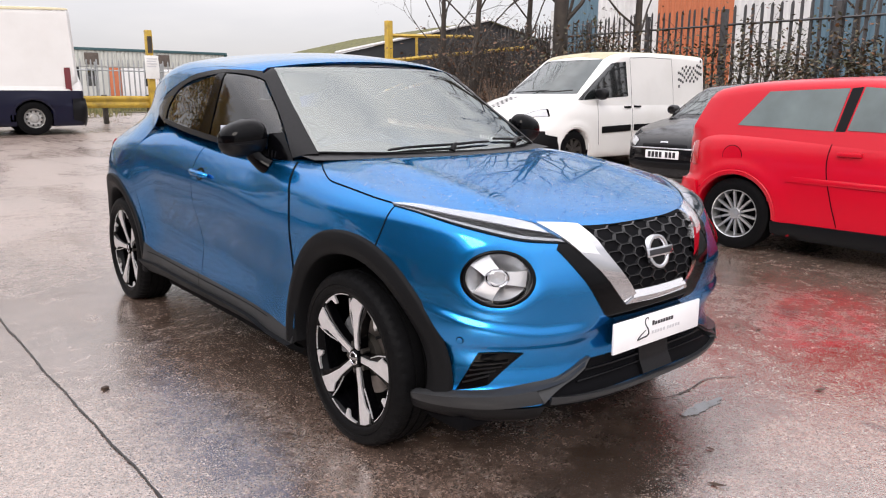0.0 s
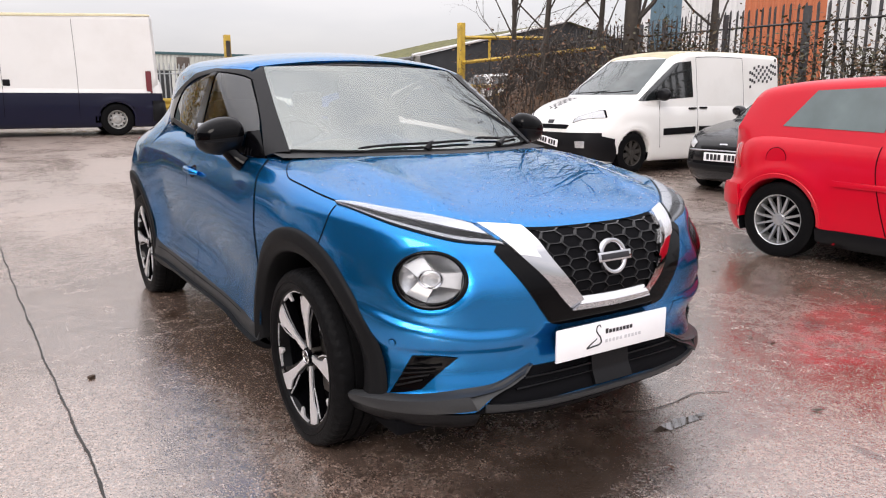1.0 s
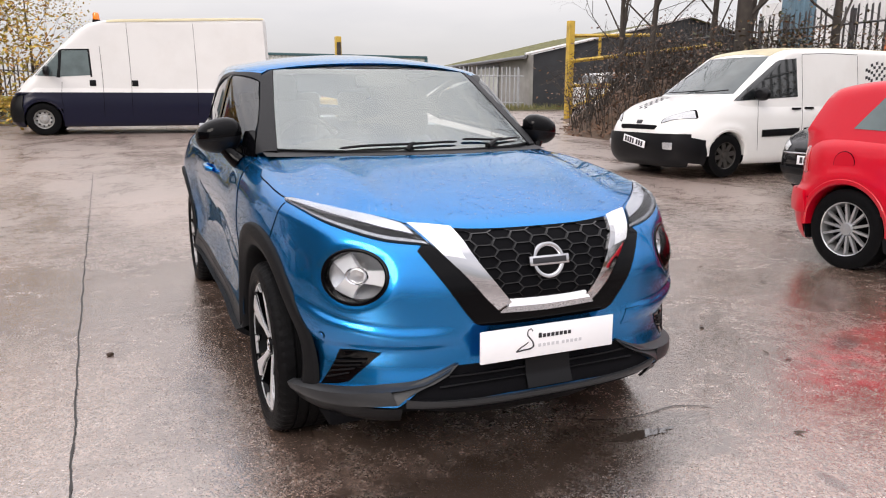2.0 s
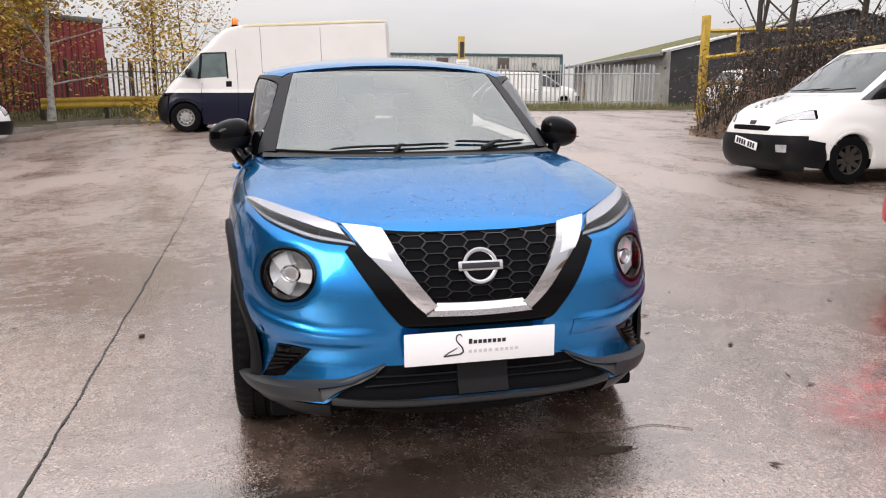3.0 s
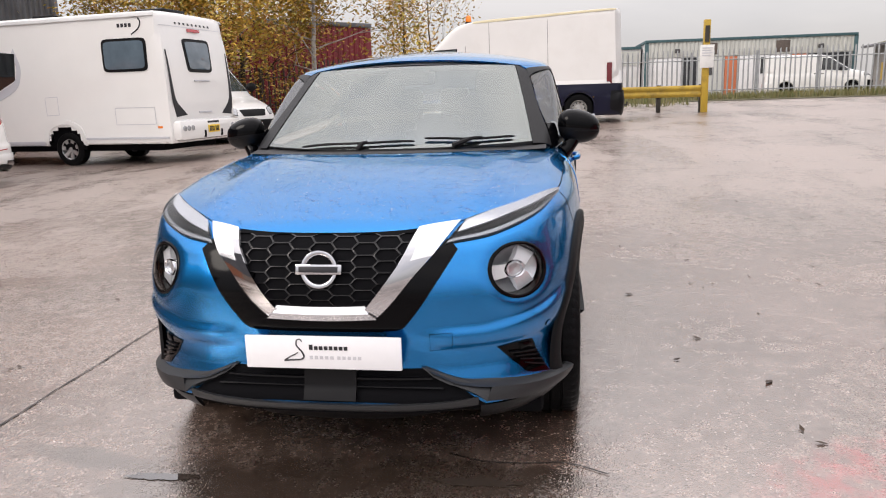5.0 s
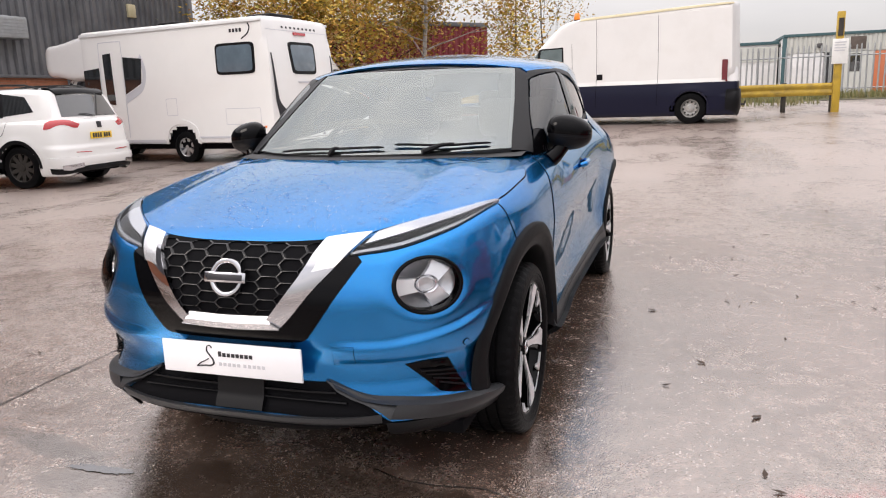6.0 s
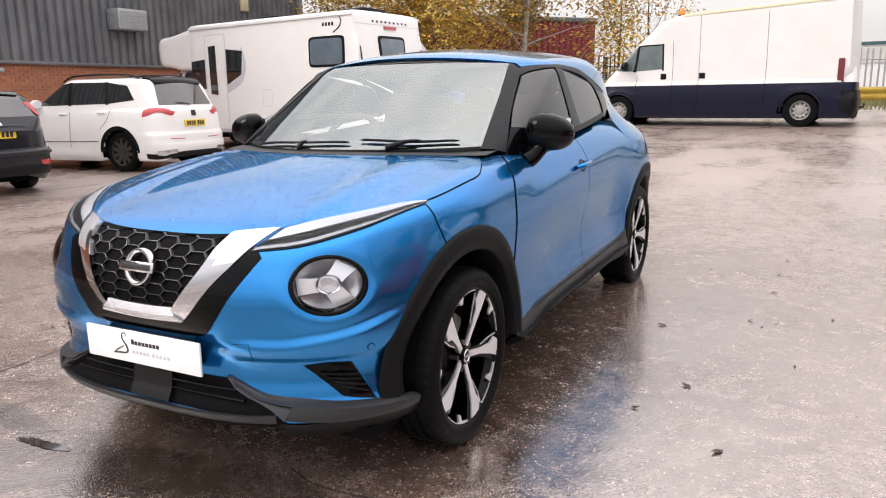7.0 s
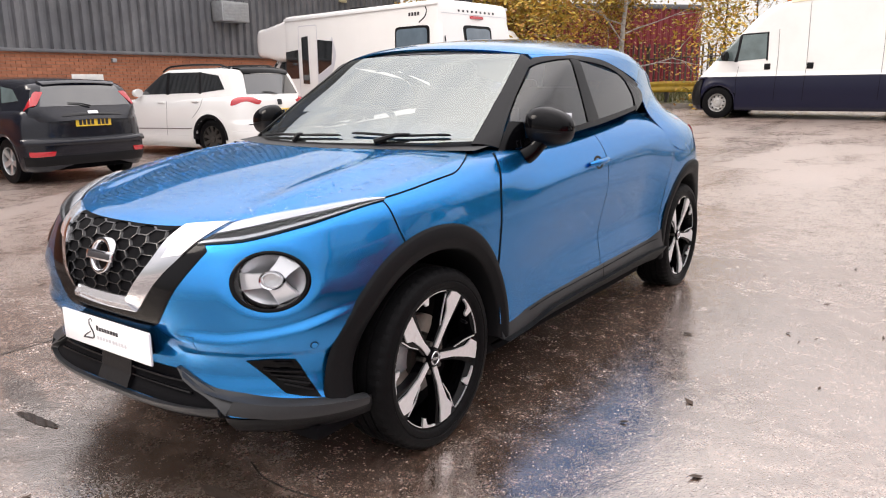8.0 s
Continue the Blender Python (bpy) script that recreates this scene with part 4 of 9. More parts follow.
    c_out = [(0.432, -0.560, 0.866), (0.392, -0.630, 0.818), (0.319, -0.712, 0.745), (0.195, -0.754, 0.607), (0.180, -0.755, 0.594), (0.163, -0.755, 0.586), (0, -0.755, 0.582)]
    c_in = [(0.306, -0.626, 0.850), (0.288, -0.665, 0.815), (0.245, -0.721, 0.746), (0.158, -0.758, 0.640), (0.146, -0.758, 0.627), (0.130, -0.758, 0.620), (0, -0.758, 0.614)]
    mir = lambda e: list(e)[:-1] + [(-x, y, z) for x, y, z in reversed(e)]
    part("grille_surround", patch(lower, mir(v_out), mir(v_in), 160, 8, 0.0025, 0.008), M["gloss_black"], car, "gloss black V-shaped grille surround")
    for s in (1, -1):                                        # satin upper face, polished arm, then one bar along the bottom
        mk = (lambda q: q) if s > 0 else flipped
        part("chrome_arm", mk(patch(lower, c_out[1:5], c_in[1:5], 60, 8, 0.013, 0.026, swell=0.001, tilt=0.009)), M["chrome"], car, "polished chrome grille arm", angle=40)
        part("chrome_shoulder", mk(patch(lower, [c_out[0], (0.398, -0.622, 0.824), (0.352, -0.68, 0.776)], [c_in[0], (0.282, -0.675, 0.806), (0.251, -0.715, 0.757)], 30, 8, 0.0145, 0.026, tilt=0.006)), M["chrome_satin"], car, "bright satin chrome grille shoulder", angle=40)
    part("chrome_bar", patch(lower, [(-0.158, -0.755, 0.612), (0, -0.755, 0.608), (0.158, -0.755, 0.612)], [(-0.146, -0.758, 0.634), (0, -0.758, 0.630), (0.146, -0.758, 0.634)], 50, 6, 0.016, 0.026, tilt=-0.006), M["chrome_satin"], car, "bright chrome bar under the grille", angle=40)
    part("chrome_foot", patch(lower, [(-0.182, -0.755, 0.590), (0, -0.755, 0.584), (0.182, -0.755, 0.590)], [(-0.159, -0.755, 0.6125), (0, -0.755, 0.6085), (0.159, -0.755, 0.6125)], 50, 6, 0.018, 0.028, tilt=0.005), M["chrome"], car, angle=40)
    grille = part("grille", patch(lower, [(-0.345, -0.62, 0.850), (-0.265, -0.70, 0.746), (-0.165, -0.758, 0.606)], [(0.345, -0.62, 0.850), (0.265, -0.70, 0.746), (0.165, -0.758, 0.606)], 40, 30, 0.0030, 0.0), M["gap"], car, "black honeycomb radiator grille")
    part("honeycomb", honeycomb(), M["grille"], grille, angle=30)

    at = pose(0, -0.742, 0.748, -14)
    badge = part("badge", moved(lathe([(-0.004, 0.044), (-0.012, 0.046), (-0.016, 0.052), (-0.014, 0.060), (-0.004, 0.063), (0.010, 0.063), (0.010, 0.044), (-0.004, 0.044)], 48, "y"), at), M["chrome"], car, "round chrome badge with a crossbar", angle=50)
    part("badge_backing", moved(lathe([(0.006, 0.058), (-0.002, 0.056), (-0.004, 0.0)], 40, "y"), at), M["gloss_black"], badge)
    part("badge_bar", moved(box(-0.076, 0.076, -0.020, 0.004, -0.0165, 0.0165, 0.003), at), M["chrome"], badge)
    part("badge_panel", moved(box(-0.064, 0.064, -0.0215, -0.018, -0.0095, 0.0095, 0.001), at), M["ink"], badge)

    # show plate: white board with a drawn curl and two lines of print as bars
    plate = part("number_plate", box(-0.26, 0.26, -0.774, -0.764, 0.4245, 0.5355, 0.004), M["plate_white"], car, "white show plate with dark and grey print")
    part("plate_bracket", box(-0.20, 0.20, -0.766, -0.72, 0.435, 0.525, 0.01), M["black"], plate)
    for k in range(8):
        x0 = -0.043 + k * 0.0165
        tall = 0.0125 if k else 0.017
        part("print_bar", box(x0, x0 + 0.0118, -0.7755, -0.7735, 0.4905, 0.4905 + tall), M["ink"], plate)
    for k in range(10):
        x0 = -0.043 + k * 0.0172 + (0.006 if k > 4 else 0)
        part("print_bar", box(x0, x0 + 0.0105, -0.7752, -0.7735, 0.4590, 0.4700), M["ink_grey"], plate)
    curl = [(-0.066, 0.517), (-0.073, 0.526), (-0.084, 0.521), (-0.086, 0.508), (-0.078, 0.495), (-0.066, 0.480), (-0.062, 0.466), (-0.074, 0.457), (-0.100, 0.455), (-0.128, 0.452), (-0.112, 0.464), (-0.092, 0.474), (-0.082, 0.480)]
    line = sweep([(x, 0.0, z) for x, z in curl], 60)
    part("print_mark", tube([(x, -0.7745, z) for x, _, z in line], [0.0017 + 0.0012 * math.sin(math.pi * i / 59) for i in range(60)], 6), M["ink"], plate)

    # low intake with slats and the satin lip
    intake = part("lower_grille", patch(lower, [(-0.335, -0.71, 0.412), (-0.52, -0.69, 0.284)], [(0.335, -0.71, 0.412), (0.52, -0.69, 0.284)], 14, 40, 0.002, 0.0), M["gap"], car, "black slatted lower intake")
    for i, z in enumerate((0.384, 0.351)):
        h = 0.325 + (0.405 - z) * 1.05
        e = lambda zz: [(x, -0.72, zz) for x in np.linspace(-h, h, 12)]
        part("slat", patch(lower, e(z), e(z - 0.006), 60, 3, 0.016, 0.022), M["black"], intake)
    e = lambda zz, w: [(x, -0.72, zz) for x in np.linspace(-w, w, 5)]
    part("sensor_block", patch(lower, [(-0.075 + 0.175 * t, -0.72, 0.425) for t in (0, 0.5, 1)], [(-0.075 + 0.175 * t, -0.72, 0.305) for t in (0, 0.5, 1)], 10, 12, 0.018, 0.024), M["black"], intake)
    lip_top = [(x, -0.755 + 0.06 * (x / 0.5) ** 4, 0.302 + 0.012 * abs(x / 0.49) ** 3) for x in np.linspace(-0.49, 0.49, 15)]
    part("bumper_lip", patch(lower, lip_top, [(x, y, z - 0.023) for x, y, z in lip_top], 80, 8, 0.016, 0.03, swell=0.002, tilt=-0.006), M["lip"], car, "satin grey front lip")
    part("under_panel", ([(x * 1.3, y + 0.0 + 0.42 * abs(x / 0.49) ** 3, 0.296) for x, y, z in lip_top] + [(x * 1.25, y + 0.10 + 0.40 * abs(x / 0.49) ** 3, 0.20) for x, y, z in lip_top], [(i, i + 1, 16 + i, 15 + i) for i in range(14)]), M["black"], car)
    kink_t, kink_b = (0.530, -0.668, 0.334), (0.514, -0.688, 0.301)
    for s, sh in both(patch(lower, [kink_t, (0.62, -0.615, 0.324), (0.712, -0.517, 0.315), (0.805, -0.36, 0.308)], [kink_b, (0.60, -0.63, 0.294), (0.72, -0.505, 0.284), (0.805, -0.36, 0.276)], 40, 5, 0.020, 0.05, tilt=-0.004)):
        corner = part("bumper_corner", sh, M["lip"], car, "satin grey bumper corner")
        arm = patch(lower, [(0.312, -0.72, 0.420), kink_t], [(0.352, -0.72, 0.386), kink_b], 24, 5, 0.017, 0.05, tilt=0.006)
        part("rising_arm", arm if s > 0 else flipped(arm), M["lip"], corner)
        shelf = patch(lower, [(0.318, -0.72, 0.424), (0.46, -0.69, 0.372), (0.545, -0.655, 0.362), (0.65, -0.58, 0.346), (0.742, -0.46, 0.330), (0.805, -0.36, 0.322)], [(0.350, -0.72, 0.398), (0.45, -0.70, 0.352), (0.530, -0.668, 0.333), (0.62, -0.615, 0.323), (0.712, -0.517, 0.314), (0.805, -0.36, 0.307)], 50, 5, 0.012, 0.03, tilt=0.012)
        part("corner_shelf", shelf if s > 0 else flipped(shelf), M["lip"], corner)
    for s, sh in both(patch(lower, [(0.50, -0.69, 0.284), (0.66, -0.55, 0.288), (0.80, -0.34, 0.304)], [(0.50, -0.66, 0.20), (0.66, -0.52, 0.20), (0.80, -0.32, 0.20)], 40, 8, 0.002, 0.01)):
        part("bumper_underside", sh, M["black"], car)
    # fog lamp slots with fins
    for sgn in (1, -1):
        mk = (lambda q: q) if sgn > 0 else flipped
        fog = part("fog_trim", mk(patch(lower, [(0.548, -0.63, 0.466), (0.60, -0.59, 0.473), (0.665, -0.54, 0.462)], [(0.640, -0.56, 0.352), (0.675, -0.53, 0.340), (0.722, -0.49, 0.334)], 16, 14, 0.003, 0.006)), M["gloss_black"], car, "black fog lamp slot with fins")
        for k in range(4):
            t = 0.30 + 0.18 * k
            a = np.array((0.548, -0.63, 0.470)) * (1 - t) + np.array((0.635, -0.56, 0.372)) * t
            b = np.array((0.665, -0.54, 0.458)) * (1 - t) + np.array((0.708, -0.50, 0.345)) * t
            part("fin", mk(patch(lower, [a + (0.012, 0.01, 0), b - (0.006, -0.005, 0)], [a + (0.014, 0.01, -0.006), b - (0.004, -0.005, 0.006)], 12, 3, 0.012, 0.012)), M["black"], fog)
        part("fog_lens", mk(patch(lower, [(0.612, -0.58, 0.466), (0.655, -0.545, 0.458)], [(0.620, -0.57, 0.440), (0.660, -0.54, 0.436)], 8, 8, 0.007, 0.006, swell=0.004)), M["gloss_black"], fog)
        for spot in ((0.676, -0.478, 0.527),):
            c = snap(lower, [spot])
            nn = facing(lower, c)[0]
            pm = look(Vector(c[0]), Vector(c[0] - nn))
            mm = lambda q: moved(q, pm) if sgn > 0 else flipped(moved(q, pm))
            sensor = part("parking_sensor", mm(lathe([(0.0008, 0.013), (0.0025, 0.0125), (0.003, 0.0)], 20, "z")), M["gap"], car)
            part("sensor_disc", mm(lathe([(0.0024, 0.0108), (0.0038, 0.010), (0.004, 0.0)], 20, "z")), M["blue"], sensor)
    tow = [(0.345, -0.74, 0.535), (0.415, -0.72, 0.537)], [(0.345, -0.74, 0.466), (0.415, -0.72, 0.470)]
    part("tow_gap", patch(lower, [(0.3435, -0.74, 0.5365), (0.4165, -0.72, 0.5385)], [(0.3435, -0.74, 0.4645), (0.4165, -0.72, 0.4685)], 10, 10, 0.0006, 0), M["gap"], car)
    part("tow_cover", patch(lower, *tow, 10, 10, 0.0015, 0.002), M["blue"], car)

    # wheel arch cladding
    for axle in AXLES:
        a0, a1 = (-8, 190) if axle > 1 else (-6, 185)
        th = np.radians(np.linspace(a0, a1, 90))
        rows = []
        for r, lift in ((0.480, 0.000), (0.477, 0.010), (0.470, 0.014), (0.434, 0.017), (0.428, 0.016), (0.400, 0.004), (0.391, 0.000), (0.387, -0.008)):
            rr = r - 0.028 * ramp(np.cos(th) * (1 if axle < 1 else -1), 0.2, 0.9) * ramp(r, 0.387, 0.480)
            q = np.stack([np.full(90, 0.865), axle + rr * np.cos(th), ARCH_Z + rr * np.sin(th)], axis=1)
            q[:, 0] = onto(lower, np.c_[np.full(90, 1.2), q[:, 1], np.maximum(q[:, 2], 0.22)], np.array([[-1.0, 0, 0]]))[:, 0]
            soft = np.convolve(np.pad(q[:, 0], 7, mode="edge"), np.ones(15) / 15, mode="valid")
            q[:, 0] = np.maximum(q[:, 0] - 0.004, soft)
            rows.append(q + (lift, 0, 0))
        deep = rows[-1].copy()
        deep[:, 0] -= 0.30
        rows.append(deep)
        # outer rim runs straight down the bumper in front and the sill behind
        shape = [tuple(p) for p in np.concatenate(rows)], grid_faces(len(rows), 90)
        for s, sh in both(shape):
            part("arch_cladding", sh, M["clad"], car, "black plastic wheel arch cladding", angle=50)
        well = lathe([(0.40, 0.41), (0.70, 0.41)], 40, arc=(-20, 200))
        inner = lathe([(0.40, 0.0), (0.40, 0.41)], 40, arc=(-20, 200))
        for s, sh in both(moved(join(well, inner), pose(0, axle, ARCH_Z))):
            part("wheel_well", sh, M["gap"], car)

    # sills: a sloping upper face over a narrower foot
    for s, sh in both(patch(lower, [(0.86, 0.40, 0.342), (0.86, 0.52, 0.352), (0.86, 0.70, 0.384), (0.86, 1.4, 0.398), (0.86, 2.00, 0.415), (0.86, 2.20, 0.470)],
                            [(0.84, 0.40, 0.285), (0.85, 0.60, 0.292), (0.85, 0.80, 0.318), (0.85, 1.4, 0.326), (0.85, 2.00, 0.335), (0.85, 2.20, 0.340)], 80, 10, 0.006, 0.02, swell=0.006, tilt=0.010)):
        part("sill", sh, M["lip"], car, "dark grey plastic sill cladding")
    for s, sh in both(patch(lower, [(0.84, 0.40, 0.286), (0.85, 0.60, 0.293), (0.85, 0.80, 0.319), (0.85, 1.4, 0.327), (0.85, 2.20, 0.341)],
                            [(0.83, 0.40, 0.225), (0.83, 0.8, 0.245), (0.83, 1.4, 0.250), (0.83, 2.22, 0.255)], 80, 6, 0.013, 0.03, tilt=-0.028)):
        part("sill_foot", sh, M["clad"], car, "black underside of the sill")
    for s, sh in both(strip(lower, [(0.86, 0.62, 0.352), (0.86, 0.80, 0.364), (0.86, 1.4, 0.374), (0.86, 2.12, 0.395)], 0.004, 0.0135)):
        part("sill_groove", sh, M["gap"], car)
    for s, sh in both(strip(lower, [(0.86, 1.385, 0.398), (0.855, 1.385, 0.36), (0.85, 1.385, 0.326)], 0.005, 0.0165, 12)):
        part("sill_joint", sh, M["gap"], car)
    part("floor_pan", box(-0.74, 0.74, 0.45, 2.18, 0.17, 0.35, 0.02), M["gap"], car)

    # doors with dark gaps
    f_front = [(0.732, 0.520, 1.035), (0.80, 0.44, 0.95), (0.845, 0.402, 0.887), (0.87, 0.378, 0.648), (0.865, 0.390, 0.35)]
    f_back = [(0.800, 1.372, 1.085), (0.84, 1.398, 0.95), (0.86, 1.402, 0.80), (0.86, 1.385, 0.6), (0.853, 1.372, 0.395)]
    r_front = [(x, y + 0.006, z) for x, y, z in f_back]
    r_back = [(0.78, 2.30, 1.10), (0.82, 2.36, 0.98), (0.86, 2.30, 0.86), (0.87, 2.225, 0.74), (0.87, 2.13, 0.44)]
    for s in (1, -1):
        mk = (lambda q: q) if s > 0 else flipped
        for line in (f_front, f_back):
            part("door_gap", mk(strip(lower, [(x, y - 0.004 if line is f_front else y + 0.003, z) for x, y, z in line], 0.010, 0.0012, 60)), M["gap"], car)
        door = part("front_door", mk(patch(lower, f_front, f_back, 60, 50, 0.003, 0.006, flip=True)), M["blue"], car, "blue front door with body-coloured handle")
        part("rear_door_gap", mk(strip(lower, [(x, y + 0.003, z) for x, y, z in r_back], 0.010, 0.0012, 60)), M["gap"], car)
        part("rear_door", mk(patch(lower, r_front, r_back, 60, 40, 0.003, 0.006, flip=True)), M["blue"], car, "blue rear door")
        # handle: cup and bar
        hc = snap(lower, [(0.84, 1.285, 0.915)])[0]
        cup = [(0.045 * math.cos(t), 0.034 * math.sin(t)) for t in np.linspace(0, 2 * math.pi, 25)[:-1]]
        cx = hc[0]
        ring = np.array([(cx, hc[1] + 0.015 + u, hc[2] + v) for u, v in cup])
        ring = snap(lower, ring)
        nn = facing(lower, ring)
        vs = [tuple(p + q * 0.0042) for p, q in zip(ring, nn)] + [tuple(np.mean(ring, axis=0) + nn[0] * 0.0036)]
        part("handle_cup", mk((vs, [(i, (i + 1) % 24, 24) for i in range(24)])), M["gloss_black"], door)
        bar = tube(sweep([(hc[0] + 0.006, 1.195, 0.912), (hc[0] + 0.030, 1.225, 0.918), (hc[0] + 0.034, 1.29, 0.921), (hc[0] + 0.028, 1.345, 0.924), (hc[0] + 0.004, 1.372, 0.926)], 16), [0.010, 0.0125, 0.014, 0.015, 0.015, 0.015, 0.015, 0.015, 0.015, 0.015, 0.015, 0.015, 0.015, 0.014, 0.012, 0.008], 12)
        part("door_handle", mk(bar), M["blue"], door, "blue pull handle", angle=60)
        # bumper-to-wing cut
        part("wing_gap", mk(strip(lower, [(0.756, -0.205, 0.915), (0.79, -0.188, 0.84), (0.83, -0.165, 0.765)], 0.005, 0.0012)), M["gap"], car)
        # tail lamp
        part("tail_lamp", mk(patch(lower, [(0.80, 2.86, 1.04), (0.72, 3.12, 1.03), (0.60, 3.25, 1.03)], [(0.83, 2.98, 0.97), (0.76, 3.15, 0.93), (0.62, 3.27, 0.93)], 20, 8, 0.010, 0.02, swell=0.012)), M["red_lens"], car, "red tail lamp")

    # ---- cabin
    ws_l = [(0.640, 0.505, 1.060), (0.590, 0.79, 1.245), (0.531, 1.075, 1.425)]
    ws_r = [(-x, y, z) for x, y, z in ws_l]
    wbow = lambda t, s: np.stack(np.broadcast_arrays(0 * t * s, -0.66 * (0.64 - 0.11 * t) ** 2 * (1 - s**2), 0.03 * t * (1 - s * s) - 0.02 * (1 - t) * (1 - s * s)), axis=-1)
    pane = part("windscreen", patch(upper, ws_r, ws_l, 40, 50, 0.001, 0.0, bow=wbow), M["screen"], car, "windscreen reflecting pale cloud")
    pane.visible_shadow = False

    def frit(t0, t1, s0, s1, n, m):
        """A black printed border on the inside of the screen, between fractions of its height and width."""
        a, b = sweep(ws_r, 41), sweep(ws_l, 41)
        T = np.linspace(t0, t1, n)[:, None]
        S = np.linspace(s0, s1, m)[None, :]
        A = np.stack([np.interp(T[:, 0], np.linspace(0, 1, 41), a[:, i]) for i in range(3)], axis=1)[:, None, :]
        B = np.stack([np.interp(T[:, 0], np.linspace(0, 1, 41), b[:, i]) for i in range(3)], axis=1)[:, None, :]
        g = A * (0.5 - S[..., None] / 2) + B * (0.5 + S[..., None] / 2) + wbow(T, S)
        g = snap(upper, g.reshape(-1, 3))
        g -= facing(upper, g) * 0.004
        return [tuple(p) for p in g], grid_faces(n, m)

    part("screen_border", join(frit(-0.02, 0.045, -1.05, 1.05, 5, 50), frit(0.93, 1.03, -1.02, 1.02, 5, 50), frit(0.02, 0.97, -1.03, -0.975, 30, 4), frit(0.02, 0.97, 0.975, 1.03, 30, 4)), M["trim_dark"], pane)
    part("camera_shroud", frit(0.80, 0.99, -0.20, 0.20, 8, 12), M["trim_dark"], pane)
    # roof
    edge = [(0.538, 1.082, 1.428), (0.600, 1.12, 1.415), (0.672, 1.25, 1.418), (0.690, 1.5, 1.425), (0.672, 1.8, 1.405), (0.640, 2.15, 1.365), (0.600, 2.45, 1.33), (0.56, 2.75, 1.29), (0.50, 2.98, 1.24)]
    rbow = lambda t, s: np.stack(np.broadcast_arrays(0 * t * s, -0.125 * (1 - t) ** 4 * (1 - s**2), 0.09 * (1 - s * s) + 0 * t), axis=-1)
    part("roof", patch(upper, [(-x, y, z) for x, y, z in edge], edge, 90, 60, 0.003, 0.008, bow=rbow), M["blue"], car, "blue painted roof")
    for s in (1, -1):
        mk = (lambda q: q) if s > 0 else flipped
        # A pillar: between the screen and the side window
        part("front_pillar", mk(patch(upper, [(0.640, 0.490, 1.045), (0.590, 0.79, 1.245), (0.535, 1.078, 1.427)], [(0.722, 0.565, 1.03), (0.672, 0.755, 1.20), (0.606, 1.050, 1.404)], 40, 10, 0.004, 0.012)), M["black"], car, "black windscreen pillar")
        sail = part("mirror_sail", mk(patch(upper, [(0.735, 0.545, 1.02), (0.705, 0.675, 1.14)], [(0.775, 0.715, 1.03), (0.745, 0.735, 1.13)], 10, 8, 0.006, 0.012)), M["gloss_black"], car)
        w1a, w1b = [(0.745, 0.60, 1.048), (0.690, 0.725, 1.18), (0.628, 1.01, 1.388)], [(0.805, 1.245, 1.098), (0.76, 1.238, 1.25), (0.715, 1.222, 1.393)]
        g1 = part("side_window", mk(patch(upper, w1a, w1b, 30, 24, 0.000, 0.0)), M["side_glass"], car, "front side window")
        w2a, w2b = [(0.80, 1.365, 1.110), (0.76, 1.330, 1.25), (0.72, 1.295, 1.388)], [(0.755, 1.93, 1.155), (0.745, 1.945, 1.20), (0.715, 1.80, 1.318)]
        g2 = part("side_window", mk(patch(upper, w2a, w2b, 30, 24, 0.000, 0.0)), M["privacy"], car, "dark rear side window")
        part("door_pillar", mk(patch(upper, [(0.806, 1.240, 1.085), (0.76, 1.233, 1.25), (0.71, 1.218, 1.400)], [(0.806, 1.370, 1.095), (0.76, 1.335, 1.25), (0.72, 1.300, 1.395)], 24, 8, 0.004, 0.01)), M["gloss_black"], car)
        part("window_rail", mk(patch(upper, [(0.612, 0.985, 1.37), (0.64, 1.05, 1.396), (0.712, 1.22, 1.398), (0.72, 1.30, 1.392), (0.73, 1.55, 1.375), (0.72, 1.80, 1.318), (0.725, 1.94, 1.235)],
                                 [(0.595, 1.075, 1.408), (0.628, 1.115, 1.414), (0.700, 1.22, 1.419), (0.705, 1.30, 1.413), (0.715, 1.56, 1.398), (0.705, 1.84, 1.338), (0.69, 2.08, 1.265)], 60, 5, 0.005, 0.012)), M["black"], car, "black window frame")
        part("belt_rail", mk(patch(upper, [(0.76, 0.66, 1.026), (0.80, 1.0, 1.058), (0.808, 1.35, 1.088), (0.78, 1.75, 1.122), (0.755, 1.95, 1.140)],
                               [(0.75, 0.66, 1.056), (0.79, 1.0, 1.082), (0.80, 1.35, 1.113), (0.77, 1.75, 1.143), (0.75, 1.95, 1.160)], 50, 4, 0.006, 0.012)), M["black"], car)
        part("quarter_trim", mk(patch(whole, [(0.775, 1.92, 1.132), (0.76, 1.935, 1.20), (0.74, 1.86, 1.298)], [(0.745, 2.10, 1.185), (0.735, 2.12, 1.225), (0.725, 2.06, 1.262)], 14, 12, 0.005, 0.01)), M["gloss_black"], car, "black rear quarter trim with hidden door handle")
        # blue flank behind the window up to the roof's edge
        part("rear_pillar", mk(patch(whole, [(0.665, 2.00, 1.345), (0.62, 2.15, 1.375), (0.58, 2.45, 1.34), (0.54, 2.75, 1.30), (0.48, 2.98, 1.24)], [(0.84, 2.30, 0.93), (0.86, 2.42, 0.89), (0.87, 2.60, 0.87), (0.86, 2.85, 0.87), (0.74, 3.16, 0.87)], 60, 50, 0.0012, 0.003)), M["blue"], car)
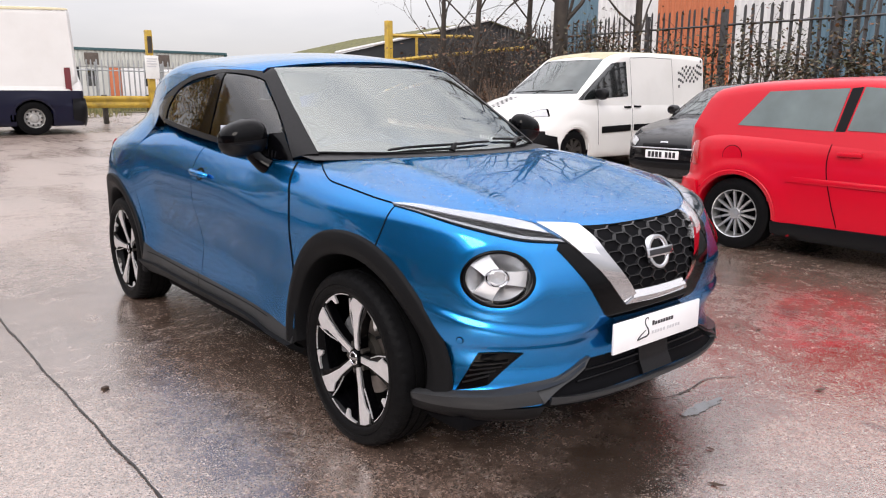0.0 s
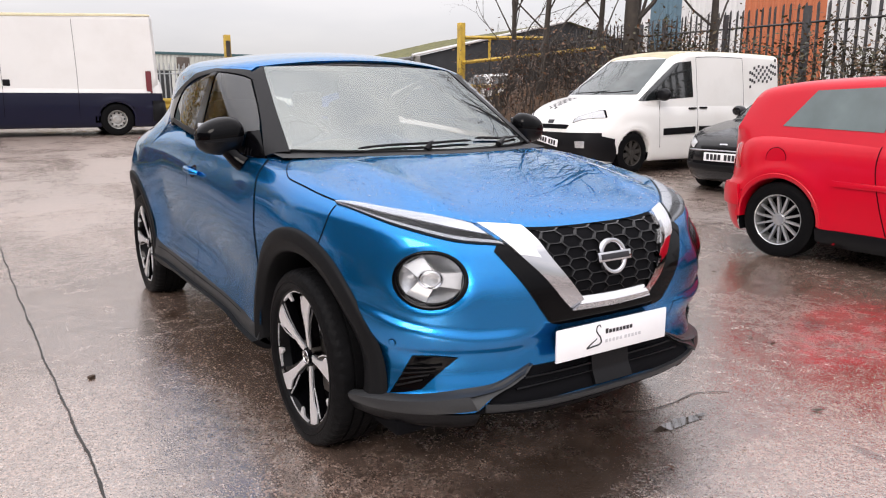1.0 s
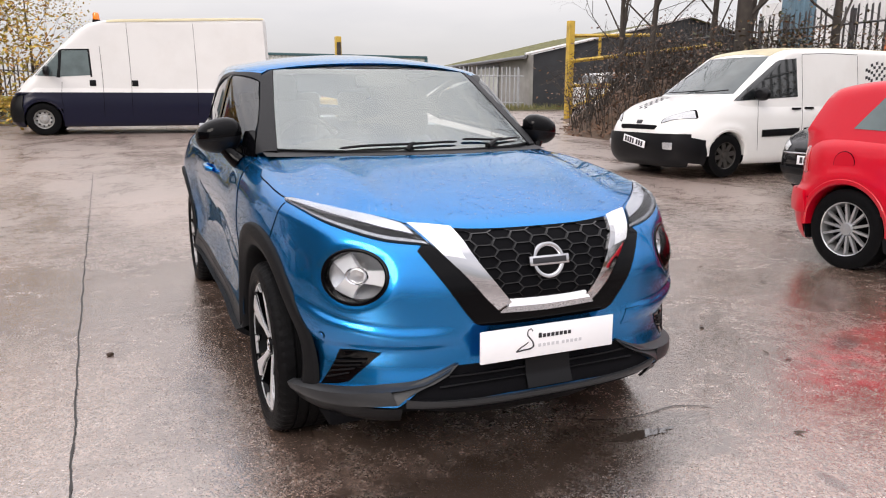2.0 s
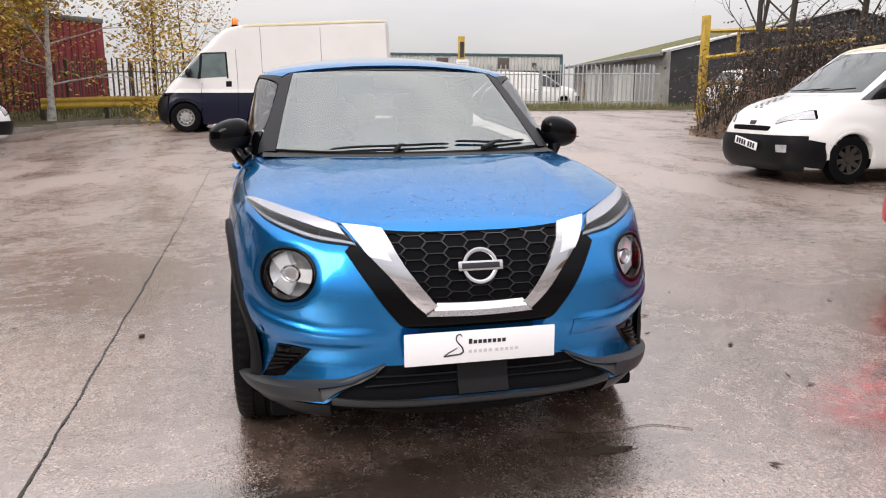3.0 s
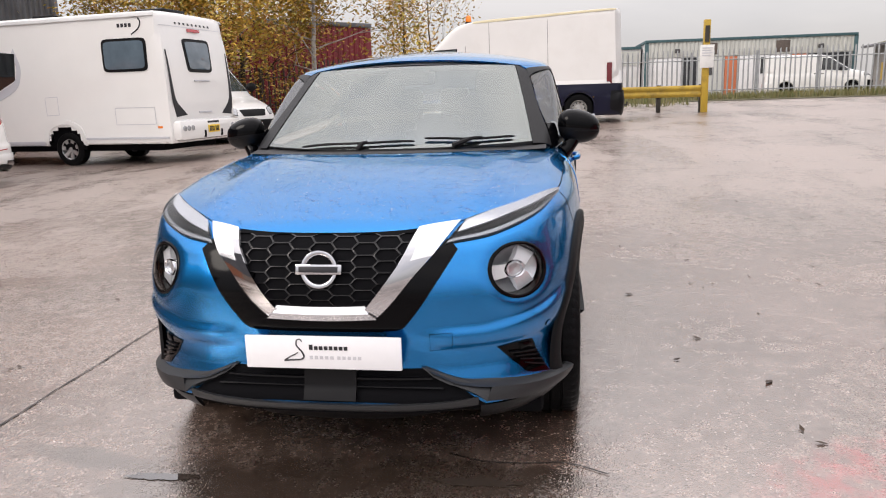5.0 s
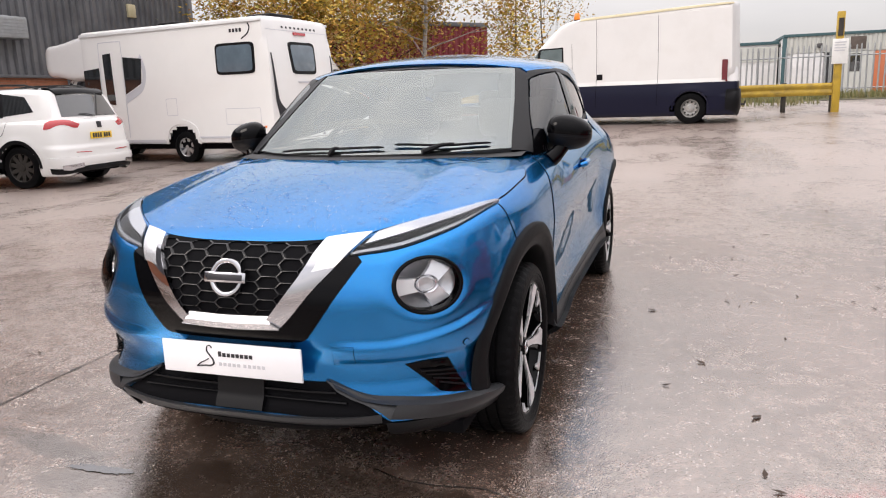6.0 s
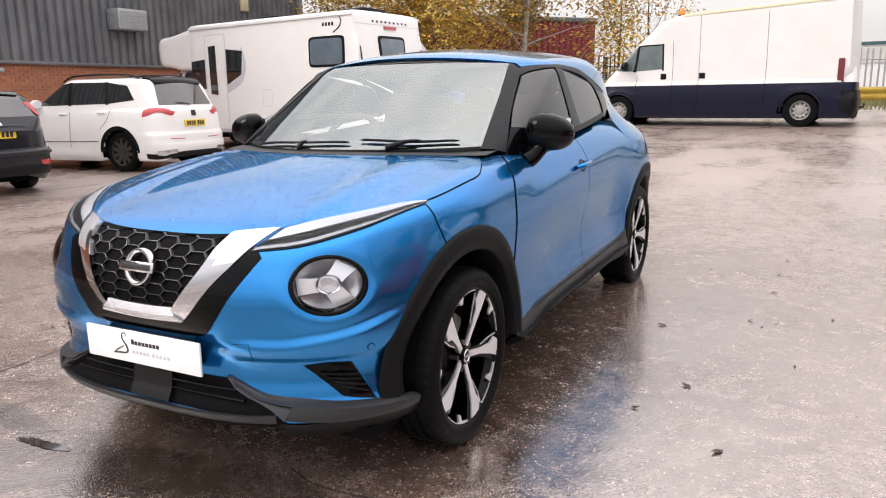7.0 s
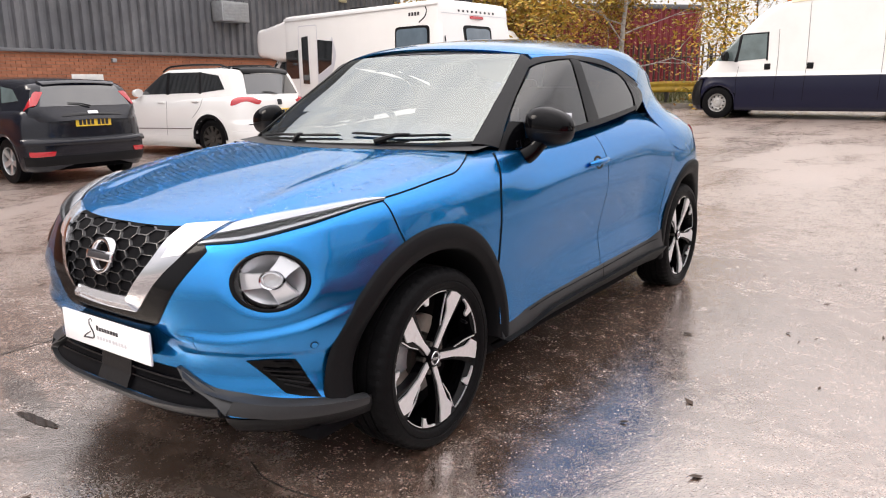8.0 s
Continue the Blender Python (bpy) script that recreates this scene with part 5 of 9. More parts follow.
        part("roof_edge", mk(patch(upper, [(0.595, 1.075, 1.410), (0.628, 1.115, 1.415), (0.700, 1.22, 1.420), (0.705, 1.30, 1.414), (0.715, 1.56, 1.399), (0.705, 1.90, 1.333), (0.69, 2.18, 1.256)],
                               [(0.56, 1.09, 1.425), (0.600, 1.12, 1.425), (0.672, 1.25, 1.425), (0.688, 1.3, 1.428), (0.690, 1.5, 1.425), (0.672, 1.8, 1.405), (0.635, 2.17, 1.362)], 60, 8, 0.0025, 0.01)), M["blue"], car)
        # door mirror
        mirror = build_mirror(car, mk)
    part("tailgate_glass", patch(upper, [(-0.50, 3.0, 1.20), (-0.52, 3.12, 1.06)], [(0.50, 3.0, 1.20), (0.52, 3.12, 1.06)], 12, 24, 0.002, 0.0), M["privacy"], car, "dark rear window")
    # wipers
    for pts, arm in (([(-0.40, 0.335, 1.050), (-0.05, 0.262, 1.068), (0.13, 0.275, 1.072)], (-0.12, 0.24, 1.055)), ([(0.17, 0.30, 1.080), (0.36, 0.345, 1.083), (0.56, 0.46, 1.090)], (0.30, 0.285, 1.06))):
        line = snap(upper, sweep(pts, 24))
        line += facing(upper, line) * 0.012
        w = part("wiper", tube(line, [0.003] + [0.006] * 22 + [0.003], 6), M["black"], car, "black windscreen wiper")
        mid_p = line[14]
        part("wiper_arm", tube([arm, tuple(np.array(arm) * 0.4 + mid_p * 0.6 + (0, -0.005, 0.012)), tuple(mid_p + (0, 0, 0.006))], [0.014, 0.009, 0.005], 8), M["black"], w)
    # cowl under the screen
    part("cowl", patch(lower, [(x, 0.16 + 0.62 * x * x, 1.05) for x in np.linspace(-0.66, 0.66, 13)], [(x, 0.30 + 0.62 * x * x, 1.06) for x in np.linspace(-0.66, 0.66, 13)], 60, 5, 0.0045, 0.0), M["trim_dark"], car)
    # ---- inside
    dash = [(0.68, 0.42, 1.03), (0.70, 0.62, 1.05), (0.70, 0.86, 1.01), (0.70, 0.93, 0.90), (0.70, 0.95, 0.60)]
    rows = []
    for x in np.linspace(-0.70, 0.70, 21):
        hump = 0.045 * math.exp(-((x + 0.37) / 0.17) ** 2)
        rows += [(x, y - 0.18 * (1 - (x / 0.7) ** 2) * (1 if i < 1 else 0.35 if i < 2 else 0), z + (hump if i in (1, 2) else 0)) for i, (_, y, z) in enumerate(dash)]
    part("dashboard", (rows, grid_faces(21, 5)), M["trim_dark"], car, "dark dashboard")
    part("steering_wheel", moved(tube([(0.185 * math.cos(t), 0, 0.185 * math.sin(t)) for t in np.linspace(0, 2 * math.pi, 37)], 0.016, 10, False), pose(-0.37, 1.02, 1.00, -24)), M["trim_dark"], car, "black steering wheel")
    part("steering_boss", moved(join(lathe([(0.03, 0.075), (-0.01, 0.07), (-0.03, 0.04), (-0.03, 0.0)], 20, "y"), box(-0.17, 0.17, -0.01, 0.012, -0.02, 0.02, 0.005)), pose(-0.37, 1.01, 0.995, -24)), M["trim_dark"], car)
    for x in (-0.37, 0.37):
        seat = part("seat", join(moved(box(-0.24, 0.24, -0.08, 0.08, -0.32, 0.36, 0.07), pose(x, 1.72, 0.92, -16)), moved(box(-0.25, 0.25, -0.27, 0.27, -0.08, 0.08, 0.05), pose(x, 1.46, 0.60, 8))), M["seat"], car, "dark grey seat")
        part("headrest", moved(box(-0.13, 0.13, -0.05, 0.05, -0.09, 0.09, 0.04), pose(x, 1.87, 1.33, -14)), M["seat"], seat)
    part("rear_bench", join(moved(box(-0.62, 0.62, -0.08, 0.08, -0.34, 0.30, 0.06), pose(0, 2.55, 0.92, -18)), *[moved(box(-0.11, 0.11, -0.04, 0.04, -0.07, 0.07, 0.03), pose(x, 2.67, 1.25, -14)) for x in (-0.36, 0.0, 0.36)]), M["seat"], car, "dark rear bench")
    part("cabin_floor", box(-0.74, 0.74, 0.5, 3.0, 0.36, 0.42), M["trim_dark"], car)
    part("headlining", patch(upper, [(-x * 0.96, y, z) for x, y, z in edge], [(x * 0.96, y, z) for x, y, z in edge], 40, 24, -0.02, 0.0, bow=rbow), M["headlining"], car)
    im = part("inner_mirror", moved(box(-0.115, 0.115, -0.02, 0.02, -0.032, 0.032, 0.014), pose(0, 1.02, 1.365, -10)), M["trim_dark"], car)
    part("underbody", box(-0.70, 0.70, -0.50, 3.1, 0.17, 0.23, 0.02), M["gap"], car)

    # rain beaded on the bonnet and roof
    rng = random.Random(77)
    spots = [(rng.uniform(-0.74, 0.74), rng.uniform(-0.62, 0.50), 1.0) for _ in range(4800)]
    spots = [p for p in spots if abs(p[0]) < 0.46 + 0.5 * (p[1] + 0.62) and p[1] < 0.18 + 0.62 * p[0] ** 2]
    on = snap(lower, [(x, y, 0.99 + 0.1 * y) for x, y, _ in spots])
    out = facing(lower, on)
    dv, df = [], []
    for p, n in zip(on, out):
        r = 0.0011 + 0.0031 * rng.random() ** 2.2
        u = np.cross(n, (0.3, 0.9, 0.1))
        u /= np.linalg.norm(u)
        v = np.cross(n, u)
        k0 = len(dv)
        st = rng.uniform(1.0, 1.9)
        for ring_r, h in ((1.0, 0.0), (0.72, 0.36)):
            for k in range(7):
                a = 2 * math.pi * k / 7
                dv.append(tuple(p + n * (0.0036 + h * r) + (u * math.cos(a) + v * math.sin(a) * st) * r * ring_r))
        dv.append(tuple(p + n * (0.0036 + 0.5 * r)))
        df += [(k0 + k, k0 + (k + 1) % 7, k0 + 7 + (k + 1) % 7, k0 + 7 + k) for k in range(7)] + [(k0 + 7 + k, k0 + 7 + (k + 1) % 7, k0 + 14) for k in range(7)]
    tagged(part("rain_beading", (dv, df), M["drop"], car, "beads of rain", angle=80), "", "", "", "stuff")
    for x, y, rz, spin in ((0.722, 0, 0, -26), (0.742, AXLES[1], 0, -28), (-0.722, 0, 180, -13), (-0.742, AXLES[1], 180, 15)):
        wheel_parts(car, spin).matrix_basis = pose(x, y, HUB_Z, 0, 0, rz)
    return car


def build_mirror(car, mk):
    """A door mirror: two-tone shell on a short foot, with its glass."""
    def shell(z0, z1, grow):
        verts, n, m = [], 15, 28
        for i in range(n):
            t = z0 + (z1 - z0) * i / (n - 1)                   # -1 bottom .. 1 top
            r = math.sqrt(max(0.0, 1 - abs(t) ** 2.6)) if abs(t) < 1 else 0.0
            for k in range(m):
                a = 2 * math.pi * k / m
                c, s = math.cos(a), math.sin(a)
                x = 0.102 * r * math.copysign(abs(c) ** 0.80, c) * grow
                y = 0.088 * r * math.copysign(abs(s) ** 0.85, s) * grow * (1.0 if s < 0 else 0.50)
                z = 0.082 * t * (1 - 0.13 * (x / 0.102)) - 0.010 * (x / 0.102)
                verts.append((0.856 + x, 0.750 + y + 0.35 * (x + 0.12) * 0.30, 1.108 + z))
        return verts, grid_faces(n, m, True)

    mirror = part("door_mirror", mk(shell(-1, -0.02, 0.985)), M["black"], car, "gloss black door mirror", angle=60)
    part("mirror_cap", mk(shell(-0.06, 1, 1.0)), M["gloss_black"], mirror, angle=60)
    part("mirror_glass", mk(box(0.775, 0.935, 0.792, 0.798, 1.05, 1.165, 0.002)), M["chrome"], mirror)
    part("mirror_foot", mk(tube(sweep([(0.772, 0.685, 0.985), (0.797, 0.705, 1.005), (0.835, 0.735, 1.06)], 8), [0.040, 0.038, 0.036, 0.034, 0.033, 0.033, 0.034, 0.036], 12)), M["gloss_black"], mirror)
    part("indicator", mk(moved(box(-0.055, 0.05, -0.002, 0.004, -0.0025, 0.0025, 0.001), pose(0.895, 0.676, 1.088, 0, 4, 12))), M["clad"], mirror)
    return mirror


blue_car = build_blue_car()

# ------------------------------------------------------------------ other vehicles
def vehicle_solids(s):
    """Lower body and cabin of an ordinary car or van, from a few stations. y = 0 at the front axle, front towards -y."""
    w = s["width"] / 2
    y0, y1 = -s["front"], s["base"] + s["rear"]

    def low(x, y, z):
        x = np.abs(x)
        ahead = np.maximum(0, (s.get("nose", 0.2) - y) / (s.get("nose", 0.2) - y0))
        tail = y1 - s.get("tail", 0.6)
        behind = np.maximum(0, (y - tail) / (y1 - tail))
        e = s.get("square", 3.4)
        k = ((x / w) ** e + ahead**e + behind**e) ** (1 / e)
        inset = curve(z / s["belt"], (0.12, 0.25, 0.40, 0.62, 0.82, 1.0, 1.3), (0.09, 0.022, 0.010, 0.0, 0.012, 0.055, 0.2))
        f = ramp(-y, 0.1, s["front"] * 0.8)
        inset = inset + f * curve(z / s["belt"], (0.2, 0.42, 0.60, 0.8, 1.0, 1.2), (0.03, 0.0, 0.02, 0.08, 0.20, 0.35)) * s.get("rake", 1.0)
        b = ramp(y, y1 - 0.5, y1 - 0.1)
        inset = inset + b * curve(z / s["belt"], (0.2, 0.42, 0.58, 0.62, 1.0, 1.2), (0.03, -0.01, 0.0, 0.035, 0.05, 0.1)) * s.get("rear_rake", 1.0)
        for axle in (0, s["base"]):
            r = np.hypot(y - axle, z - s["wheel"])
            inset = inset - 0.014 * np.exp(-((r - s["wheel"] - 0.10) / 0.05) ** 2)
        sides = (k - 1) * 0.85 + inset
        top = z - (curve(y, *s["deck"]) - 0.05 * (x / w) ** 2)
        return smax(smax(sides, top, 0.07), 0.17 * s["belt"] - z, 0.02)

    def high(x, y, z):
        x = np.abs(x)
        side = x - (w - 0.055 - s["tumble"] * (z - s["belt"]) - 0.10 * np.maximum(0, s["screen"][0] + 0.5 - y) ** 2 - s.get("taper", 0.02) * np.maximum(0, y - 1.4) ** 2)
        sc = (s["screen"][0] + s["screen"][2] * (z - s["screen"][1]) + s.get("bend", 0.35) * x**2 - y) / math.hypot(1, s["screen"][2])
        bk = (y - (s["hatch"][0] - s["hatch"][2] * (z - s["hatch"][1]) - 0.16 * x**2)) / math.hypot(1, s["hatch"][2])
        top = z - (curve(y, *s["roof"]) - 0.045 * (x / (w - 0.15)) ** 2)
        return smax(smax(smax(side, top, 0.07), sc, 0.05), bk, 0.06)

    return low, high


def shell_of(solid, y_a, y_b, z_mid, reach, z_lo, z_hi, cut=(), n_fan=26, n_mid=40, n_side=34, n_top=16):
    """A solid's skin as a grid of rays from its spine, left and right; cut: wheel openings (y, z, radius)."""
    fans = [(y_a, a) for a in np.linspace(-90, 0, n_fan)] + [(y, 0.0) for y in np.linspace(y_a, y_b, n_mid)[1:]] + [(y_b, a) for a in np.linspace(0, 90, n_fan)[1:]]
    path = [(1.0, z_lo + (z_hi - z_lo) * t) for t in np.linspace(0, 1, n_side)] + [(1 - t, z_hi) for t in np.linspace(0, 1, n_top)[1:]]
    start, way = [], []
    for cy, a in fans:
        for r, z in path:
            start.append((0, cy, z_mid))
            way.append((math.cos(radians(a)) * r * reach, math.sin(radians(a)) * r * reach, z - z_mid))
    start, way = np.array(start, float), np.array(way, float)
    way /= np.linalg.norm(way, axis=1, keepdims=True)
    lo, hi = np.full(len(start), 0.01), np.full(len(start), 3.0)
    for _ in range(28):
        mid = (lo + hi) / 2
        p = start + way * mid[:, None]
        ins = solid(*p.T) < 0
        lo, hi = np.where(ins, mid, lo), np.where(ins, hi, mid)
    p = start + way * lo[:, None]
    n, m = len(fans), len(path)
    c = p.reshape(n, m, 3)
    verts = [tuple(q) for q in p] + [(-q[0], q[1], q[2]) for q in p]
    faces = []
    for i in range(n - 1):
        for j in range(m - 1):
            q = (c[i, j] + c[i + 1, j + 1]) / 2
            if any(math.hypot(q[1] - a, q[2] - z) < r for a, z, r in cut) and q[0] > 0.4:
                continue
            f = (i * m + j, (i + 1) * m + j, (i + 1) * m + j + 1, i * m + j + 1)
            faces += [f, tuple(k + n * m for k in reversed(f))]
    return verts, faces


def road_wheel(car, r, width, rim_r, spokes, material, hub="alloy"):
    """A road wheel, outside towards +x."""
    wheel = new("wheel")
    wheel.parent = car
    h = width / 2
    part("tyre", lathe([(-h * 0.9, rim_r), (-h, rim_r + 0.03), (-h, r - 0.03), (-h * 0.8, r), (h * 0.8, r), (h, r - 0.03), (h, rim_r + 0.03), (h * 0.88, rim_r)], 40), M["tyre"], wheel, "black tyre")
    rim = part("rim", lathe([(-h * 0.8, rim_r), (0.0, rim_r * 0.90), (h * 0.5, rim_r * 0.93), (h * 0.88, rim_r * 0.97), (h * 0.92, rim_r), (h * 0.86, rim_r * 1.01)], 40), material, wheel)
    part("rim_back", lathe([(-0.02, rim_r * 0.93), (-0.025, 0.0)], 28), M["gap"], rim)
    if hub == "steel":
        part("steel_disc", lathe([(h * 0.25, rim_r * 0.93), (h * 0.55, rim_r * 0.72), (h * 0.45, rim_r * 0.5), (h * 0.75, rim_r * 0.34), (h * 0.75, 0.0)], 32), material, rim)
        for k in range(spokes):
            a = 2 * math.pi * k / spokes
            part("vent_hole", moved(lathe([(h * 0.545, rim_r * 0.10), (h * 0.556, rim_r * 0.08), (h * 0.556, 0.0)], 12), pose(0, rim_r * 0.72 * math.cos(a), rim_r * 0.72 * math.sin(a))), M["gap"], rim)
    else:
        for k in range(spokes):
            a = 360 * k / spokes + 90
            ws, wo = rim_r * min(0.16, 1.5 / spokes), rim_r * min(0.22, 1.35 / spokes)
            if spokes > 12:
                ws, wo = rim_r * 0.050, rim_r * 0.042
            v = [(h * 0.62, rim_r * 0.16, -ws), (h * 0.62, rim_r * 0.16, ws), (h * 0.80, rim_r * 0.94, wo), (h * 0.80, rim_r * 0.94, -wo)]
            v += [(x - 0.03, y, z) for x, y, z in v]
            part("spoke", moved((v, [(0, 1, 2, 3), (7, 6, 5, 4), (0, 4, 5, 1), (1, 5, 6, 2), (2, 6, 7, 3), (3, 7, 4, 0)]), pose(0, 0, 0, a)), material, rim, angle=20)
    part("hub_cap", lathe([(h * 0.55, rim_r * 0.26), (h * 0.78, rim_r * 0.22), (h * 0.82, 0.0)], 24), material, rim)
    return wheel


def plate_bars(parent, m, width, height, face, group=7):
    """A number plate with its characters as plain bars; m: its pose, facing local -y."""
    plate = part("number_plate", moved(box(-width / 2, width / 2, -0.008, 0.006, -height / 2, height / 2, 0.004), m), face, parent, "number plate with dark bars")
    step = width * 0.86 / (group + 0.6)
    for k in range(group):
        u = -width * 0.43 + step * (k + (0.6 if k >= 4 else 0))
        part("plate_bar", moved(box(u + step * 0.12, u + step * 0.84, -0.010, -0.0078, -height * 0.34, height * 0.34), m), M["ink"], plate)
    return plate


def build_vehicle(name, label, category, s, at, turn, group="parked vehicles"):
    """An ordinary car or van with body, cabin, glass, lamps, wheels and trim."""
    car = thing(name, label, category, at, turn, group)
    low, high = vehicle_solids(s)
    paint, y0, y1, belt, W = s["paint"], -s["front"], s["base"] + s["rear"], s["belt"], s["width"] / 2
    rw = s["wheel"]
    cut = [(0, rw, rw + 0.055), (s["base"], rw, rw + 0.055)]
    part("body", shell_of(low, s.get("nose", 0.2), y1 - s.get("tail", 0.6), belt * 0.62, W * 1.1, 0.05, belt * 1.05, cut), paint, car)
    ya, yb = s["screen"][0] + 1.0, s["hatch"][0] - 0.9
    inner = lambda x, y, z: np.maximum(high(x, y, z), y - (y1 + 0.02 - 0.45 * (np.abs(x) / W) ** 4 + 1.5 * np.maximum(0, z - belt - 0.02)))
    part("cabin", shell_of(inner, ya, yb, belt + 0.08, W * 1.05, belt - 0.12, max(s["roof"][1]) + 0.05, (), 18, 26, 22, 14), s.get("cabin_paint", paint), car)
    both = lambda q: ((1, q), (-1, flipped(q)))
    mk_side = lambda q: q

    def side(a, b, n=12, m=16, lift=0.005, solid=high, thick=0.01, swell=0.0):
        return patch(solid, [(W - 0.1, y, z) for y, z in a], [(W - 0.1, y, z) for y, z in b], n, m, lift, thick, None, False, swell)

    # glass
    x0, xt = s["screen_half"]
    z0, z1 = s["screen_z"]
    ys = lambda x, z: s["screen"][0] + s["screen"][2] * (z - s["screen"][1]) + s.get("bend", 0.35) * x * x
    rows = [[(x * (x0 + (xt - x0) * t), ys(x * (x0 + (xt - x0) * t), z0 + (z1 - z0) * t), z0 + (z1 - z0) * t) for t in np.linspace(0, 1, 14)] for x in np.linspace(-1, 1, 21)]
    g = snap(high, np.array(rows).reshape(-1, 3))
    g += facing(high, g) * 0.004
    part("windscreen", ([tuple(p) for p in g], grid_faces(21, 14)), s.get("screen_glass", M["car_glass"]), car, "windscreen")
    h0, ht = s.get("hatch_half", (0, 0))
    if h0:
        q0, q1 = s["hatch_z"]
        yh = lambda x, z: s["hatch"][0] - s["hatch"][2] * (z - s["hatch"][1]) - 0.16 * x * x
        rows = [[(x * (h0 + (ht - h0) * t), yh(x * (h0 + (ht - h0) * t), q0 + (q1 - q0) * t), q0 + (q1 - q0) * t) for t in np.linspace(0, 1, 10)] for x in np.linspace(-1, 1, 17)]
        g = snap(high, np.array(rows).reshape(-1, 3))
        g += facing(high, g) * 0.004
        part("rear_window", ([tuple(p) for p in g], grid_faces(17, 10)), M["dark_glass"], car, "dark rear window")
        part("rear_wiper", tube([(0.0, yh(0, q0) + 0.03, q0 + 0.0), (0.14, yh(0.14, q0 + 0.03) + 0.025, q0 + 0.035), (0.30, yh(0.3, q0 + 0.04) + 0.02, q0 + 0.045)], [0.012, 0.009, 0.006], 6), M["black"], car)
    for a, b in s["windows"]:
        for sgn, q in both(side(a, b, 14, 18)):
            part("side_window", q, s.get("window_glass", M["dark_glass"]), car, "side window")
    for a, b in s.get("pillars", ()):
        for sgn, q in both(side(a, b, 10, 6, 0.004)):
            part("pillar_trim", q, M["black"], car)
    # lines of doors and flaps
    for line in s.get("gaps", ()):
        pts = [(W - 0.05, y, z) for y, z in line]
        for sgn, q in both(strip(low if max(z for _, z in line) < belt + 0.05 else (lambda x, y, z: np.minimum(low(x, y, z), np.maximum(high(x, y, z), belt - 0.1 - z))), pts, 0.008, 0.003, 30)):
            part("door_gap", q, M["gap"], car)
    for y, z in s.get("handles", ()):
        c = snap(low, [(W, y, z)])[0]
        for sgn, q in both(box(c[0] - 0.01, c[0] + 0.028, y - 0.09, y + 0.09, z - 0.016, z + 0.016, 0.010)):
            part("door_handle", q, s.get("handle", paint), car)
    # bands: rubbing strips, bumpers, sills, two-tone paint
    for a, b, mat, lift, nm in s.get("bands", ()):
        for sgn, q in both(side(a, b, 24, 6, lift, low, 0.016, 0.006)):
            part(nm, q, mat, car)
    for zt, zb, end, mat, lift, nm in s.get("bumpers", ()):
        sg = -1 if end == "front" else 1
        ye = y0 if end == "front" else y1
        e = [(x, ye - sg * 0.42 * abs(x / W) ** 5, 0) for x in np.linspace(-W * 0.95, W * 0.95, 25)]
        part(nm, patch(low, [(x, y, zt) for x, y, _ in e], [(x, y, zb) for x, y, _ in e], 60, 8, lift, 0.02, None, False, 0.012), mat, car, "bumper" if "bumper" in nm else "")
    # lamps and panels at the ends, given by corners in the end view
    for quad, end, mat, lift, nm, mirror in s.get("fronts", ()):
        ye = y0 if end == "front" else y1
        e = lambda pq: [(x, ye + (0.5 * abs(x / W) ** 4) * (1 if end == "front" else -1), z) for x, z in pq]
        shape = patch(s_pick(low, high, quad, belt), e(quad[:2]), e(quad[2:]), 14, 14, lift, 0.015, None, False, 0.004, 14)
        if nm == "head_lamp":
            mx, mz = sum(x for x, _ in quad) / 4, sum(z for _, z in quad) / 4
            big = [(mx + (x - mx) * 1.09, mz + (z - mz) * 1.14) for x, z in quad]
            rim = patch(s_pick(low, high, quad, belt), e(big[:2]), e(big[2:]), 14, 14, lift - 0.004, 0.012, None, False, 0.004, 8)
            for sgn, q in both(rim) if mirror else ((1, rim),):
                part("lamp_rim", q, M["gap"], car)
        for sgn, q in both(shape) if mirror else ((1, shape),):
            part(nm, q, mat, car)
    # arches, wells, wheels
    for axle in (0, s["base"]):
        dip = math.asin((belt * 0.305 - rw) / (rw + 0.075))
        th = np.linspace(dip, math.pi - dip, 40)
        rows = []
        for dr, lift in s.get("arch", ((0.075, 0.001), (0.070, 0.007), (0.045, 0.008), (0.035, -0.002))):
            r = rw + dr
            q = np.stack([np.full(40, W), axle + r * np.cos(th), np.maximum(rw + r * np.sin(th), belt * 0.19)], axis=1)
            q[:, 0] = onto(low, np.c_[np.full(40, W + 0.3), q[:, 1], q[:, 2]], np.array([[-1.0, 0, 0]]), 1.2)[:, 0]
            q[:, 0] = np.polyval(np.polyfit(th, q[:, 0], 6), th)
            rows.append(q + (lift, 0, 0))
        deep = rows[-1].copy()
        deep[:, 0] -= 0.22
        rows.append(deep)
        for sgn, q in both(([tuple(p) for p in np.concatenate(rows)], grid_faces(len(rows), 40))):
            part("wheel_arch", q, s.get("arch_paint", paint), car)
        well = moved(join(lathe([(W - 0.42, rw + 0.05), (W - 0.04, rw + 0.05)], 24, arc=(-20, 200)), lathe([(W - 0.42, 0.0), (W - 0.42, rw + 0.05)], 24, arc=(-20, 200))), pose(0, axle, rw))
        for sgn, q in both(well):
            part("wheel_well", q, M["gap"], car)
    tw = s.get("tyre", 0.20)
    wheel = road_wheel(car, rw, tw, s["rim"], s["spokes"], s["rim_paint"], s.get("hub", "alloy"))
    wx = W - tw / 2 - s.get("tuck", 0.03)
    wheel.matrix_basis = pose(wx, 0, rw, 11)
